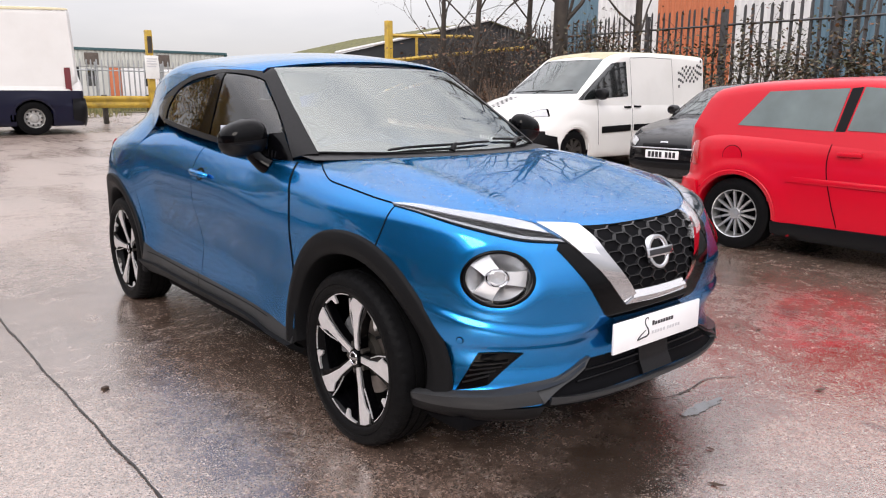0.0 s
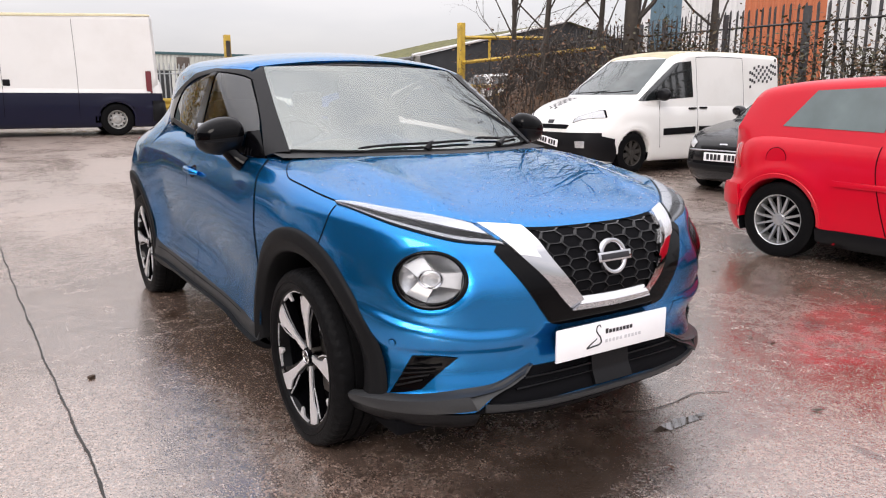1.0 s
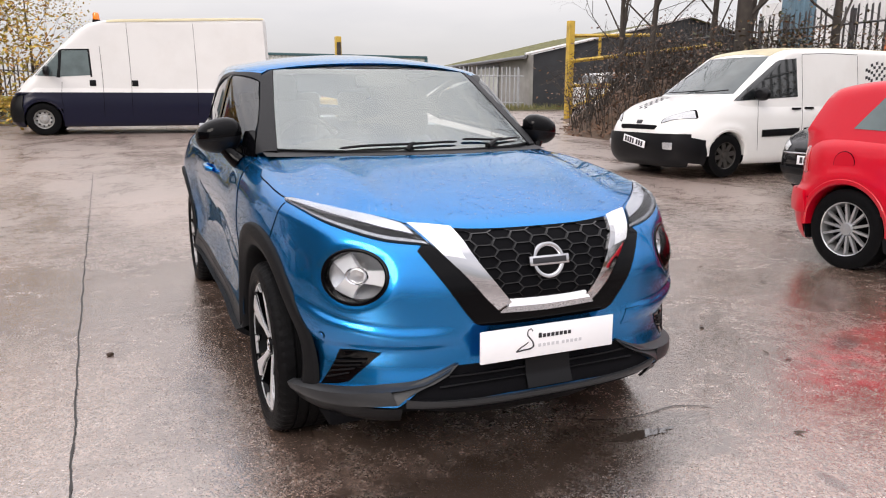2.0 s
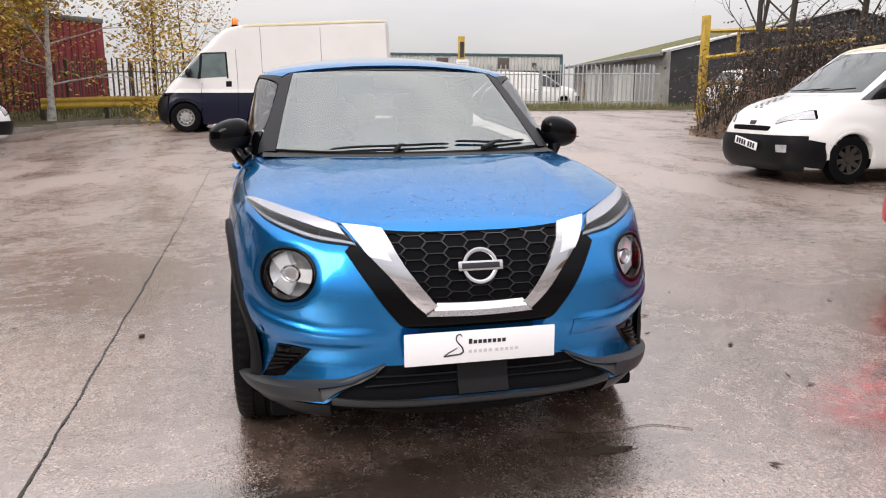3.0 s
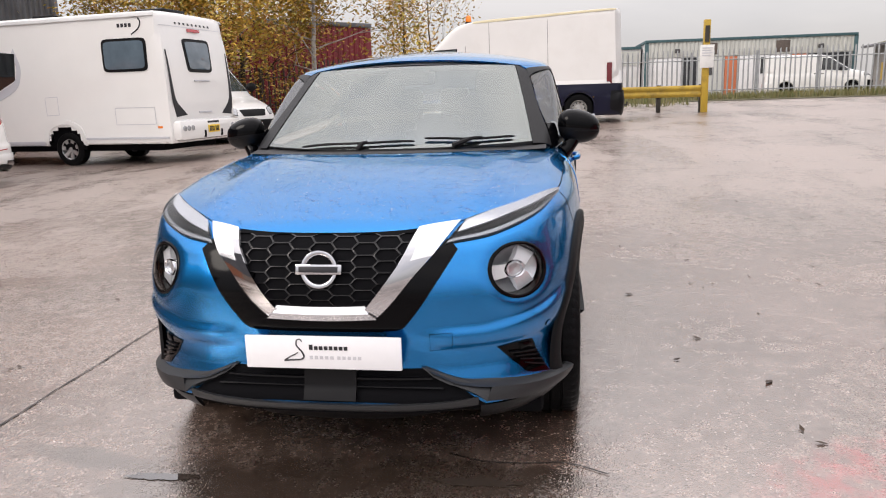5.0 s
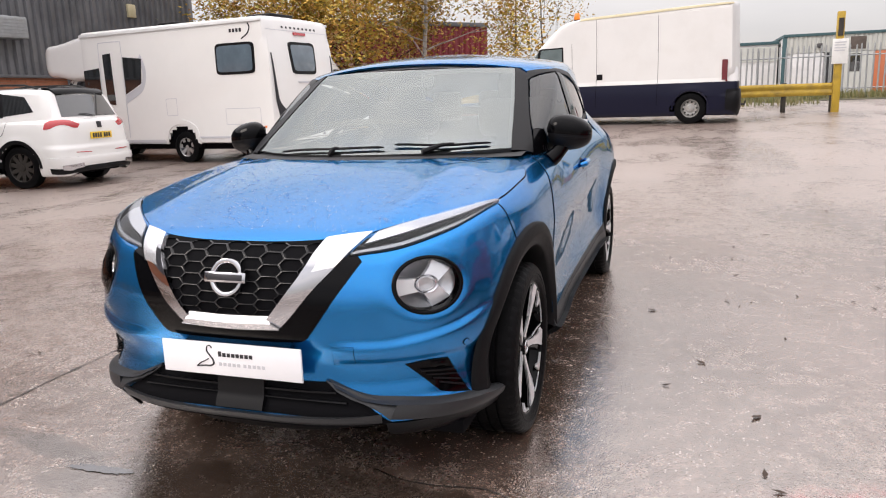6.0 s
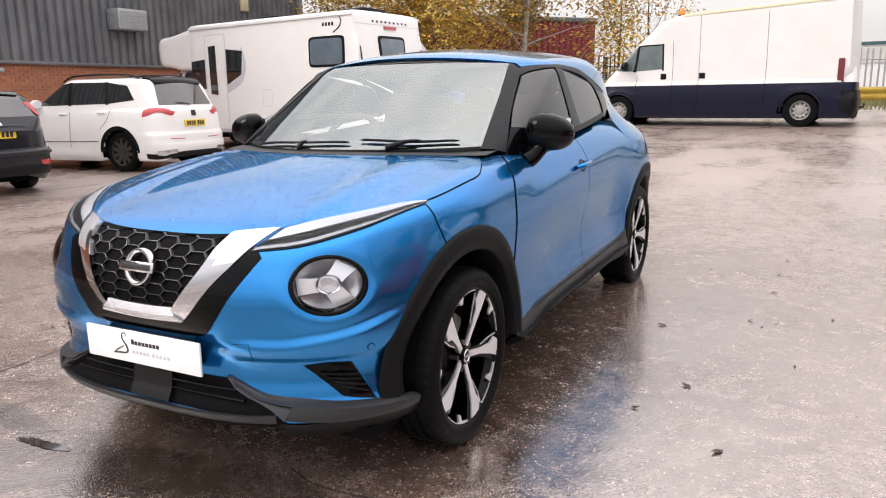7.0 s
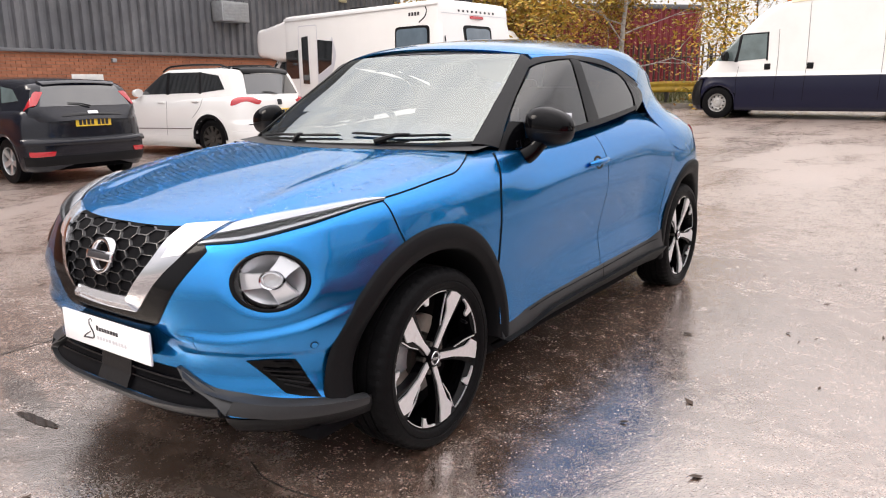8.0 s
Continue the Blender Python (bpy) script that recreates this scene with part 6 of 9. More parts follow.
    for x, y, rz, sp in ((wx, s["base"], 0, 40), (-wx, 0, 180, 23), (-wx, s["base"], 180, 5)):
        again(wheel, pose(x, y, rw) @ pose(0, 0, 0, 0, 0, rz) @ pose(0, 0, 0, sp), car)
    part("underbody", box(-W + 0.18, W - 0.18, y0 + 0.35, y1 - 0.30, 0.17 * belt, 0.30 * belt, 0.02), M["gap"], car)
    # mirrors
    if "mirror" in s:
        my, mz, big = s["mirror"]
        c = snap(high, [(W - 0.1, my, mz)])[0]
        body = moved(lathe([(-0.055, 0.0), (-0.05, 0.06), (-0.02, 0.088), (0.03, 0.092), (0.042, 0.085), (0.042, 0.0)], 20, "y"), pose(c[0] + 0.115 * big, my, mz) @ Matrix.Diagonal((1.15 * big, 1.2, 0.86 * big, 1)))
        for sgn, q in both(body):
            part("door_mirror", q, s.get("mirror_paint", paint), car)
        for sgn, q in both(tube([(c[0] - 0.02, my + 0.02, mz - 0.05), (c[0] + 0.07, my, mz - 0.03)], 0.022, 8)):
            part("mirror_arm", q, M["black"], car)
    for end, z, face, wd in s.get("plates", ()):
        ye = onto(low, np.array([[0, y0 - 0.5 if end == "front" else y1 + 0.5, z]]), np.array([[0, 1.0 if end == "front" else -1.0, 0]]), 1.4)[0, 1]
        plate_bars(car, pose(0, ye - 0.012 if end == "front" else ye + 0.012, z, 0, 0, 0 if end == "front" else 180), wd, 0.111, face)
    return car, low, high


def s_pick(low, high, quad, belt):
    """Lamps that reach above the waist sit on the two solids together."""
    if max(z for _, z in quad) < belt - 0.04:
        return low
    return lambda x, y, z: np.minimum(low(x, y, z), np.maximum(high(x, y, z), belt - 0.15 - z))


M["dark_glass"] = shader("dark_car_glass", (0.012, 0.014, 0.015), 0.04, coat=1.0, spec=0.9, rough_vary=0.02)
M["car_glass"] = shader("car_windscreen", (0.050, 0.064, 0.064), 0.05, coat=0.25, grain=0.3, grain_scale=2.5, rough_vary=0.02)
M["pale_glass"] = shader("pale_reflecting_window", (0.085, 0.115, 0.115), 0.05, coat=0.8, grain=0.3, grain_scale=3)
M["white"] = shader("white_vehicle_paint", (0.74, 0.73, 0.71), 0.28, coat=0.6, grain=0.03, grain_scale=1.2, stain=0.16, stain_scale=1.6, dirt=(0.42, 0.38, 0.33))
M["white_clean"] = shader("clean_white_paint", (0.78, 0.77, 0.75), 0.22, coat=0.8, grain=0.02, grain_scale=2)
M["cream"] = shader("faded_cream_roof", (0.52, 0.46, 0.30), 0.4, grain=0.1, grain_scale=3, stain=0.3, stain_scale=2)
M["navy"] = shader("navy_blue_paint", (0.010, 0.012, 0.050), 0.30, coat=0.5, grain=0.12, grain_scale=3, stain=0.3, stain_scale=3, dirt=(0.05, 0.05, 0.06))
M["red"] = shader("bright_red_paint", (0.520, 0.002, 0.016), 0.30, coat=0.22, spec=0.3, grain=0.03, grain_scale=2)
M["black_paint"] = shader("black_car_paint", (0.003, 0.003, 0.004), 0.2, coat=0.3, spec=0.3, grain=0.1, grain_scale=4)
M["dark_blue"] = shader("blue_black_car_paint", (0.004, 0.005, 0.010), 0.2, coat=0.3, spec=0.3, grain=0.1, grain_scale=4)
M["lamp_clear"] = shader("clear_lamp", (0.42, 0.43, 0.44), 0.10, 0.35, coat=1.0, grain=0.25, grain_scale=45)
M["rusty_steel"] = shader("painted_steel_wheel", (0.33, 0.33, 0.32), 0.5, 0.3, grain=0.15, grain_scale=20, stain=0.5, stain_scale=12, dirt=(0.16, 0.09, 0.05))

def two_tone(m, low_colour, height):
    """A straight paint line round a vehicle: below it the second colour."""
    t = m.node_tree
    b = t.nodes["Principled BSDF"]
    src = b.inputs["Base Color"].links[0].from_socket
    co = t.nodes.new("ShaderNodeTexCoord")
    sp = t.nodes.new("ShaderNodeSeparateXYZ")
    st = t.nodes.new("ShaderNodeMath")
    st.operation, st.inputs[1].default_value = "LESS_THAN", height
    mx = t.nodes.new("ShaderNodeMix")
    mx.data_type = "RGBA"
    mx.inputs["B"].default_value = (*low_colour, 1)
    t.links.new(co.outputs["Object"], sp.inputs["Vector"])
    t.links.new(sp.outputs["Z"], st.inputs[0])
    t.links.new(st.outputs[0], mx.inputs["Factor"])
    t.links.new(src, mx.inputs["A"])
    t.links.new(mx.outputs["Result"], b.inputs["Base Color"])
    return m


M["white_navy"] = two_tone(shader("white_over_navy_paint", (0.67, 0.66, 0.645), 0.34, coat=0.08, spec=0.25, grain=0.03, grain_scale=1.2, stain=0.14, stain_scale=1.6, dirt=(0.45, 0.41, 0.36)), (0.002, 0.0025, 0.016), 0.985)

# --- red three-door hatchback
polo = dict(width=1.65, front=0.78, base=2.46, rear=0.66, belt=0.97, wheel=0.305, paint=M["red"], tumble=0.30, nose=0.3, tail=0.55,
            deck=((-0.9, -0.6, 0.0, 0.4, 1.0, 2.5, 2.9, 3.2), (0.60, 0.73, 0.88, 0.95, 0.99, 1.02, 1.00, 0.9)),
            roof=((0.6, 1.15, 1.6, 2.4, 2.9, 3.2), (1.2, 1.405, 1.455, 1.435, 1.36, 1.2)), screen=(0.38, 0.95, 1.75), hatch=(3.09, 0.95, 0.52),
            screen_half=(0.62, 0.50), screen_z=(0.99, 1.36), hatch_half=(0.56, 0.48), hatch_z=(1.0, 1.34), window_glass=M["pale_glass"],
            windows=(([(0.62, 1.0), (1.05, 1.33)], [(1.62, 1.03), (1.56, 1.385)]), ([(1.72, 1.020), (1.67, 1.375)], [(2.52, 1.055), (2.30, 1.355)])),
            pillars=(([(1.635, 1.02), (1.575, 1.385)], [(1.705, 1.02), (1.655, 1.375)]),),
            gaps=([(0.48, 0.95), (0.45, 0.7), (0.46, 0.32)], [(1.70, 1.0), (1.72, 0.8), (1.66, 0.50), (1.60, 0.30)]),
            handles=((1.56, 0.86),), mirror=(0.80, 1.05, 0.95), rim=0.205, spokes=14, rim_paint=M["alloy"], tyre=0.205,
            bands=(([(0.45, 0.64), (2.02, 0.66)], [(0.45, 0.60), (2.02, 0.62)], M["red"], 0.010, "rubbing_strip"), ([(0.40, 0.295), (2.10, 0.295)], [(0.40, 0.20), (2.10, 0.20)], M["black"], 0.014, "sill")),
            bumpers=((0.56, 0.40, "rear", M["red"], 0.022, "bumper_moulding"),),
            fronts=(([(0.60, 0.915), (0.71, 0.90), (0.62, 0.70), (0.73, 0.70)], "rear", M["red_lens"], 0.006, "tail_lamp", True), ([(0.40, 0.72), (0.70, 0.76), (0.42, 0.58), (0.72, 0.62)], "front", M["lamp_clear"], 0.006, "head_lamp", True)),
            plates=(("rear", 0.72, M["plate_yellow"], 0.52),))
polo_car, plow, phigh = build_vehicle("hatchback_car", "bright red three-door hatchback with multi-spoke alloy wheels", "car", polo, (4.48, -1.47, gz(4.4, 0)), 0)
c = snap(plow, [(-0.80, 2.50, 0.80)])[0]
part("fuel_flap", [*moved(lathe([(-0.002, 0.085), (0.003, 0.083), (0.0035, 0.0)], 28), pose(c[0], c[1], c[2], 0, 0, 180) )], M["red"], polo_car)
part("fuel_flap_gap", moved(lathe([(0.0, 0.089), (0.002, 0.088), (0.002, 0.080)], 28), pose(c[0], c[1], c[2], 0, 0, 180)), M["gap"], polo_car)

# --- black hatchback nose-on
fiesta = dict(width=1.71, front=0.80, base=2.49, rear=0.66, belt=1.00, wheel=0.30, paint=M["black_paint"], tumble=0.30, nose=0.3, tail=0.55,
              deck=((-0.9, -0.62, 0.0, 0.4, 1.0, 2.5, 2.9, 3.2), (0.60, 0.76, 0.92, 0.99, 1.03, 1.07, 1.05, 0.95)),
              roof=((0.6, 1.15, 1.6, 2.4, 2.9, 3.2), (1.24, 1.43, 1.48, 1.45, 1.37, 1.2)), screen=(0.30, 0.98, 1.85), hatch=(3.12, 0.98, 0.5),
              screen_half=(0.64, 0.52), screen_z=(1.02, 1.385), hatch_half=(0.56, 0.48), hatch_z=(1.05, 1.34),
              windows=(([(0.62, 1.03), (1.10, 1.36)], [(1.50, 1.08), (1.46, 1.40)]), ([(1.58, 1.08), (1.54, 1.40)], [(2.55, 1.18), (2.35, 1.35)])),
              gaps=([(0.46, 0.98), (0.42, 0.7), (0.44, 0.32)],), handles=((1.40, 0.90),), mirror=(0.74, 1.08, 0.95), rim=0.19, spokes=7, rim_paint=M["alloy"],
              bumpers=((0.60, 0.575, "front", M["chrome"], 0.006, "grille_bar"), (0.40, 0.30, "front", M["black"], 0.006, "lower_bumper")),
              fronts=(([(0.46, 0.74), (0.74, 0.86), (0.50, 0.60), (0.79, 0.70)], "front", M["lamp_clear"], 0.006, "head_lamp", True),
                      ([(-0.36, 0.66), (0.36, 0.66), (-0.34, 0.60), (0.34, 0.60)], "front", M["black"], 0.004, "upper_grille", False),
                      ([(-0.50, 0.44), (0.50, 0.44), (-0.42, 0.34), (0.42, 0.34)], "front", M["gap"], 0.004, "lower_grille", False),
                      ([(-0.06, 0.735), (0.06, 0.735), (-0.06, 0.69), (0.06, 0.69)], "front", M["chrome"], 0.010, "badge", False)),
              plates=(("front", 0.50, M["plate_white"], 0.52),))
build_vehicle("hatchback_car", "black hatchback with wet bonnet and white front plate", "car", fiesta, (7.30, 3.62, gz(7.3, 3.6)), -90)

# --- white panel van with chequered decals
expert = dict(width=1.90, front=1.00, base=3.00, rear=0.98, belt=1.08, wheel=0.325, paint=M["white"], tumble=0.10, nose=0.25, tail=0.35, square=4.4, taper=0.0, rake=0.8, bend=0.30,
              deck=((-1.1, -0.85, -0.3, 0.1, 0.5, 3.8, 4.1), (0.78, 0.98, 1.15, 1.24, 1.28, 1.28, 1.28)),
              roof=((0.3, 1.05, 1.5, 2.5, 3.8, 4.2), (1.55, 1.905, 1.975, 2.0, 1.98, 1.9)), screen=(-0.02, 1.22, 1.50), hatch=(3.97, 1.2, 0.05),
              screen_half=(0.78, 0.64), screen_z=(1.24, 1.82), window_glass=M["dark_glass"],
              windows=(([(0.12, 1.13), (0.92, 1.75)], [(1.42, 1.20), (1.38, 1.79)]),),
              gaps=([(0.60, 1.15), (0.56, 0.8), (0.60, 0.40)], [(1.50, 1.86), (1.52, 1.2), (1.50, 0.8), (1.48, 0.38)], [(2.75, 1.86), (2.78, 1.2), (2.76, 0.45)], [(1.5, 1.86), (2.1, 1.885), (2.75, 1.88)]),
              handles=((1.38, 1.02), (1.66, 1.03)), handle=M["black"], mirror=(0.52, 1.24, 1.25), mirror_paint=M["black"], rim=0.20, spokes=8, rim_paint=M["dark_steel"],
              bands=(([(0.66, 0.70), (1.44, 0.72)], [(0.66, 0.60), (1.44, 0.62)], M["black"], 0.012, "rubbing_strip"), ([(1.54, 0.72), (2.55, 0.73)], [(1.54, 0.62), (2.55, 0.63)], M["black"], 0.012, "rubbing_strip"),
                     ([(1.9, 1.13), (2.9, 1.13)], [(1.9, 1.08), (2.9, 1.08)], M["black"], 0.004, "door_rail"), ([(-0.80, 0.63), (-0.41, 0.56)], [(-0.80, 0.22), (-0.41, 0.24)], M["black"], 0.026, "bumper_corner")),
              bumpers=((0.66, 0.13, "front", M["black"], 0.030, "front_bumper"),),
              fronts=(([(0.52, 0.98), (0.89, 1.12), (0.50, 0.84), (0.91, 0.92)], "front", M["lamp_clear"], 0.008, "head_lamp", True),
                      ([(-0.44, 0.80), (0.44, 0.80), (-0.40, 0.72), (0.40, 0.72)], "front", M["gap"], 0.006, "grille", False),
                      ([(-0.42, 0.50), (0.42, 0.50), (-0.38, 0.40), (0.38, 0.40)], "front", M["gap"], 0.034, "lower_grille", False),
                      ([(0.60, 0.53), (0.71, 0.53), (0.61, 0.44), (0.71, 0.44)], "front", M["lamp_clear"], 0.040, "fog_lamp", True),
                      ([(-0.07, 0.93), (0.07, 0.93), (-0.06, 0.83), (0.06, 0.83)], "front", M["ink"], 0.008, "badge", False)))
van, vlow, vhigh = build_vehicle("panel_van", "white panel van with black bumper and chequered decals", "van", expert, (7.12, 6.62, gz(7.1, 6.6)), -90)
part("roof_panel", patch(vhigh, [(-0.66, 0.98, 1.88), (-0.74, 3.8, 1.94)], [(0.66, 0.98, 1.88), (0.74, 3.8, 1.94)], 30, 20, 0.006, 0.01), M["cream"], van, "yellowed cream roof")
plate_bars(van, pose(0.06, -1.055, 0.53, 0, 10, 0), 0.52, 0.111, M["plate_white"])
for k in range(2):
    part("wiper", tube([(-0.45 + 0.6 * k, 0.02, 1.27), (-0.15 + 0.6 * k, 0.0, 1.275), (0.25 + 0.5 * k, 0.12, 1.30)], 0.010, 6), M["black"], van)
part("aerial", tube([(0.25, 1.15, 1.95), (0.20, 1.02, 2.06)], 0.006, 6), M["black"], van)
rng = random.Random(4)
for i in range(13):                                     # flag of small dark squares on the flank
    for j in range(5):
        if (i + j) % 2:
            continue
        y = 2.95 + i * 0.062
        z = 1.36 + j * 0.062 + 0.05 * math.sin(i * 0.55) + 0.018 * i
        a = [(0.9, y, z), (0.9, y + 0.056, z + 0.012)], [(0.9, y, z + 0.050), (0.9, y + 0.056, z + 0.062)]
        part("decal_square", patch(vhigh, *a, 2, 2, 0.003, 0.0, None, True), M["ink"], van)
for i in range(9):
    for j in range(4):
        if (i + j) % 2:
            continue
        y, x = -0.78 + i * 0.075, -0.10 - j * 0.062 - i * 0.018
        part("decal_square", patch(vlow, [(x, y, 1.1), (x, y + 0.065, 1.1)], [(x - 0.056, y, 1.1), (x - 0.056, y + 0.065, 1.1)], 2, 2, 0.003, 0.0), M["ink"], van)

# --- white high-roof van with a navy lower half
ducato = dict(width=2.05, front=0.72, base=4.22, rear=1.12, belt=1.12, wheel=0.37, paint=M["white_navy"], tumble=0.05, nose=0.3, tail=0.25, square=5.5, taper=0.0, rake=0.9, bend=0.22,
              deck=((-0.9, -0.6, -0.2, 0.2, 0.6, 4.9, 5.4), (0.86, 1.02, 1.20, 1.34, 1.40, 1.42, 1.42)),
              roof=((-0.1, 0.5, 0.85, 1.10, 1.6, 3.0, 5.0, 5.5), (1.7, 2.12, 2.44, 2.60, 2.70, 2.78, 2.86, 2.83)), screen=(-0.38, 1.28, 0.95), hatch=(5.32, 1.2, 0.04),
              screen_half=(0.82, 0.72), screen_z=(1.34, 1.98), window_glass=M["pale_glass"],
              windows=(([(-0.10, 1.36), (0.14, 1.62), (0.34, 1.90)], [(0.34, 1.34), (0.40, 1.62), (0.42, 1.92)]), ([(0.42, 1.34), (0.50, 1.93)], [(1.06, 1.38), (1.04, 1.95)])),
              pillars=(([(0.34, 1.32), (0.42, 1.95)], [(0.42, 1.32), (0.50, 1.95)]), ([(1.06, 1.34), (1.04, 1.98)], [(1.10, 1.34), (1.08, 1.98)]), ([(0.42, 1.93), (1.08, 1.95)], [(0.44, 1.965), (1.08, 1.985)])),
              gaps=([(0.45, 1.22), (0.42, 0.9), (0.44, 0.40)], [(1.30, 2.05), (1.32, 1.3), (1.30, 0.42)], [(1.92, 2.60), (1.94, 1.3), (1.92, 0.45)], [(3.42, 2.62), (3.44, 1.3), (3.42, 0.45)]),
              handles=(), mirror=(0.16, 1.46, 1.5), mirror_paint=M["black"], rim=0.215, spokes=10, rim_paint=M["rusty_steel"], hub="steel", arch_paint=M["white_navy"],
              bands=(([(3.46, 1.385), (5.18, 1.405)], [(3.46, 1.340), (5.18, 1.360)], M["black"], 0.012, "door_rail"), ([(3.52, 2.32), (5.10, 2.34)], [(3.52, 2.305), (5.10, 2.325)], M["ink_grey"], 0.005, "pressed_line")),
              bumpers=((0.92, 0.32, "front", M["black"], 0.030, "front_bumper"), (0.80, 0.34, "rear", M["black"], 0.030, "rear_bumper")),
              fronts=(([(0.60, 1.12), (0.84, 1.12), (0.60, 0.94), (0.88, 0.94)], "front", M["lamp_clear"], 0.008, "head_lamp", True), ([(0.90, 1.50), (0.985, 1.50), (0.90, 1.02), (0.985, 1.02)], "rear", M["dark_red_lens"], 0.02, "tail_lamp", True)))
duc, dlow, dhigh = build_vehicle("high_roof_van", "white high-roof van with a navy lower half and amber beacon", "van", ducato, (-2.80, 17.72, gz(-1, 17.0) - 0.01), -93.0)
for y in (1.10, 2.02):                                   # black recessed door handles
    cpt = snap(lambda x, yy, z: np.minimum(dlow(x, yy, z), np.maximum(dhigh(x, yy, z), 1.0 - z)), [(1.0, y, 1.20)])[0]
    for q in (box(cpt[0] - 0.01, cpt[0] + 0.012, y - 0.07, y + 0.07, 1.13, 1.27, 0.01),):
        part("door_handle", q, M["black"], duc)
        part("door_handle", flipped(q), M["black"], duc)
part("roof_rail", patch(dhigh, [(-0.93, 1.5, 2.60), (-0.93, 5.2, 2.78)], [(-0.86, 1.5, 2.66), (-0.86, 5.2, 2.82)], 30, 5, 0.010, 0.02), M["cream"], duc)
part("roof_rail", flipped(patch(dhigh, [(-0.93, 1.5, 2.60), (-0.93, 5.2, 2.78)], [(-0.86, 1.5, 2.66), (-0.86, 5.2, 2.82)], 30, 5, 0.010, 0.02)), M["cream"], duc)
beacon = part("beacon", moved(lathe([(0.0, 0.075), (0.02, 0.08), (0.14, 0.070), (0.17, 0.05), (0.175, 0.0)], 24, "z"), pose(-0.15, 1.22, 2.74)), M["amber"], duc, "amber flashing beacon, unlit")
part("beacon_base", moved(lathe([(-0.06, 0.09), (0.0, 0.09), (0.005, 0.0)], 24, "z"), pose(-0.15, 1.22, 2.74)), M["black"], beacon)
part("tow_bar", tube([(0, 5.3, 0.42), (0, 5.46, 0.42), (0, 5.47, 0.50)], 0.03, 8), M["dark_steel"], duc)
part("exhaust", tube([(0.3, 2.2, 0.30), (0.35, 3.3, 0.28)], 0.09, 10), M["dark_steel"], duc)

# --- dark hatchback tail-on
focus = dict(width=1.80, front=0.88, base=2.64, rear=0.80, belt=1.00, wheel=0.31, paint=M["dark_blue"], tumble=0.30, nose=0.3, tail=0.55,
             deck=((-0.9, -0.6, 0.0, 0.4, 1.0, 2.6, 3.1, 3.5), (0.60, 0.76, 0.92, 0.98, 1.02, 1.06, 1.06, 0.98)),
             roof=((0.6, 1.15, 1.6, 2.5, 3.1, 3.5), (1.24, 1.41, 1.465, 1.45, 1.39, 1.25)), screen=(0.35, 0.98, 1.8), hatch=(3.40, 0.98, 0.62),
             screen_half=(0.64, 0.52), screen_z=(1.02, 1.36), hatch_half=(0.66, 0.54), hatch_z=(1.06, 1.34), window_glass=M["pale_glass"],
             windows=(([(0.66, 1.03), (1.10, 1.34)], [(1.52, 1.06), (1.48, 1.39)]), ([(1.60, 1.06), (1.56, 1.39)], [(2.40, 1.10), (2.28, 1.38)]), ([(2.50, 1.11), (2.40, 1.36)], [(2.92, 1.15), (2.72, 1.32)])),
             gaps=([(0.48, 0.98), (0.45, 0.7), (0.46, 0.32)], [(1.56, 1.0), (1.58, 0.8), (1.54, 0.32)], [(2.55, 1.05), (2.50, 0.9), (2.30, 0.70)]), handles=((1.42, 0.92), (2.36, 0.94)), mirror=(0.78, 1.08, 0.95), rim=0.195, spokes=5, rim_paint=M["alloy"],
             bumpers=((0.60, 0.54, "rear", M["dark_blue"], 0.030, "bumper_moulding"), (0.40, 0.26, "rear", M["black"], 0.010, "lower_bumper")),
             fronts=(([(0.58, 1.36), (0.68, 1.33), (0.70, 1.06), (0.82, 1.02)], "rear", M["red_lens"], 0.008, "tail_lamp", True), ([(-0.42, 0.97), (0.42, 0.97), (-0.44, 0.92), (0.44, 0.92)], "rear", M["black_paint"], 0.008, "tailgate_grip", False),
                     ([(0.56, 0.46), (0.76, 0.46), (0.58, 0.40), (0.76, 0.40)], "rear", M["red_lens"], 0.012, "reflector", True), ([(-0.075, 1.01), (0.075, 1.01), (-0.075, 0.955), (0.075, 0.955)], "rear", M["chrome"], 0.018, "badge", False)),
             plates=(("rear", 0.835, M["plate_yellow"], 0.52),))
foc, flow, fhigh = build_vehicle("hatchback_car", "dark blue-black hatchback parked tail-out with tall red lamps", "car", focus, (-11.30, 3.70, gz(-11, 3.7)), -90)
part("roof_spoiler", patch(fhigh, [(-0.56, 3.05, 1.40), (-0.52, 3.16, 1.36)], [(0.56, 3.05, 1.40), (0.52, 3.16, 1.36)], 6, 24, 0.03, 0.04), M["dark_blue"], foc)

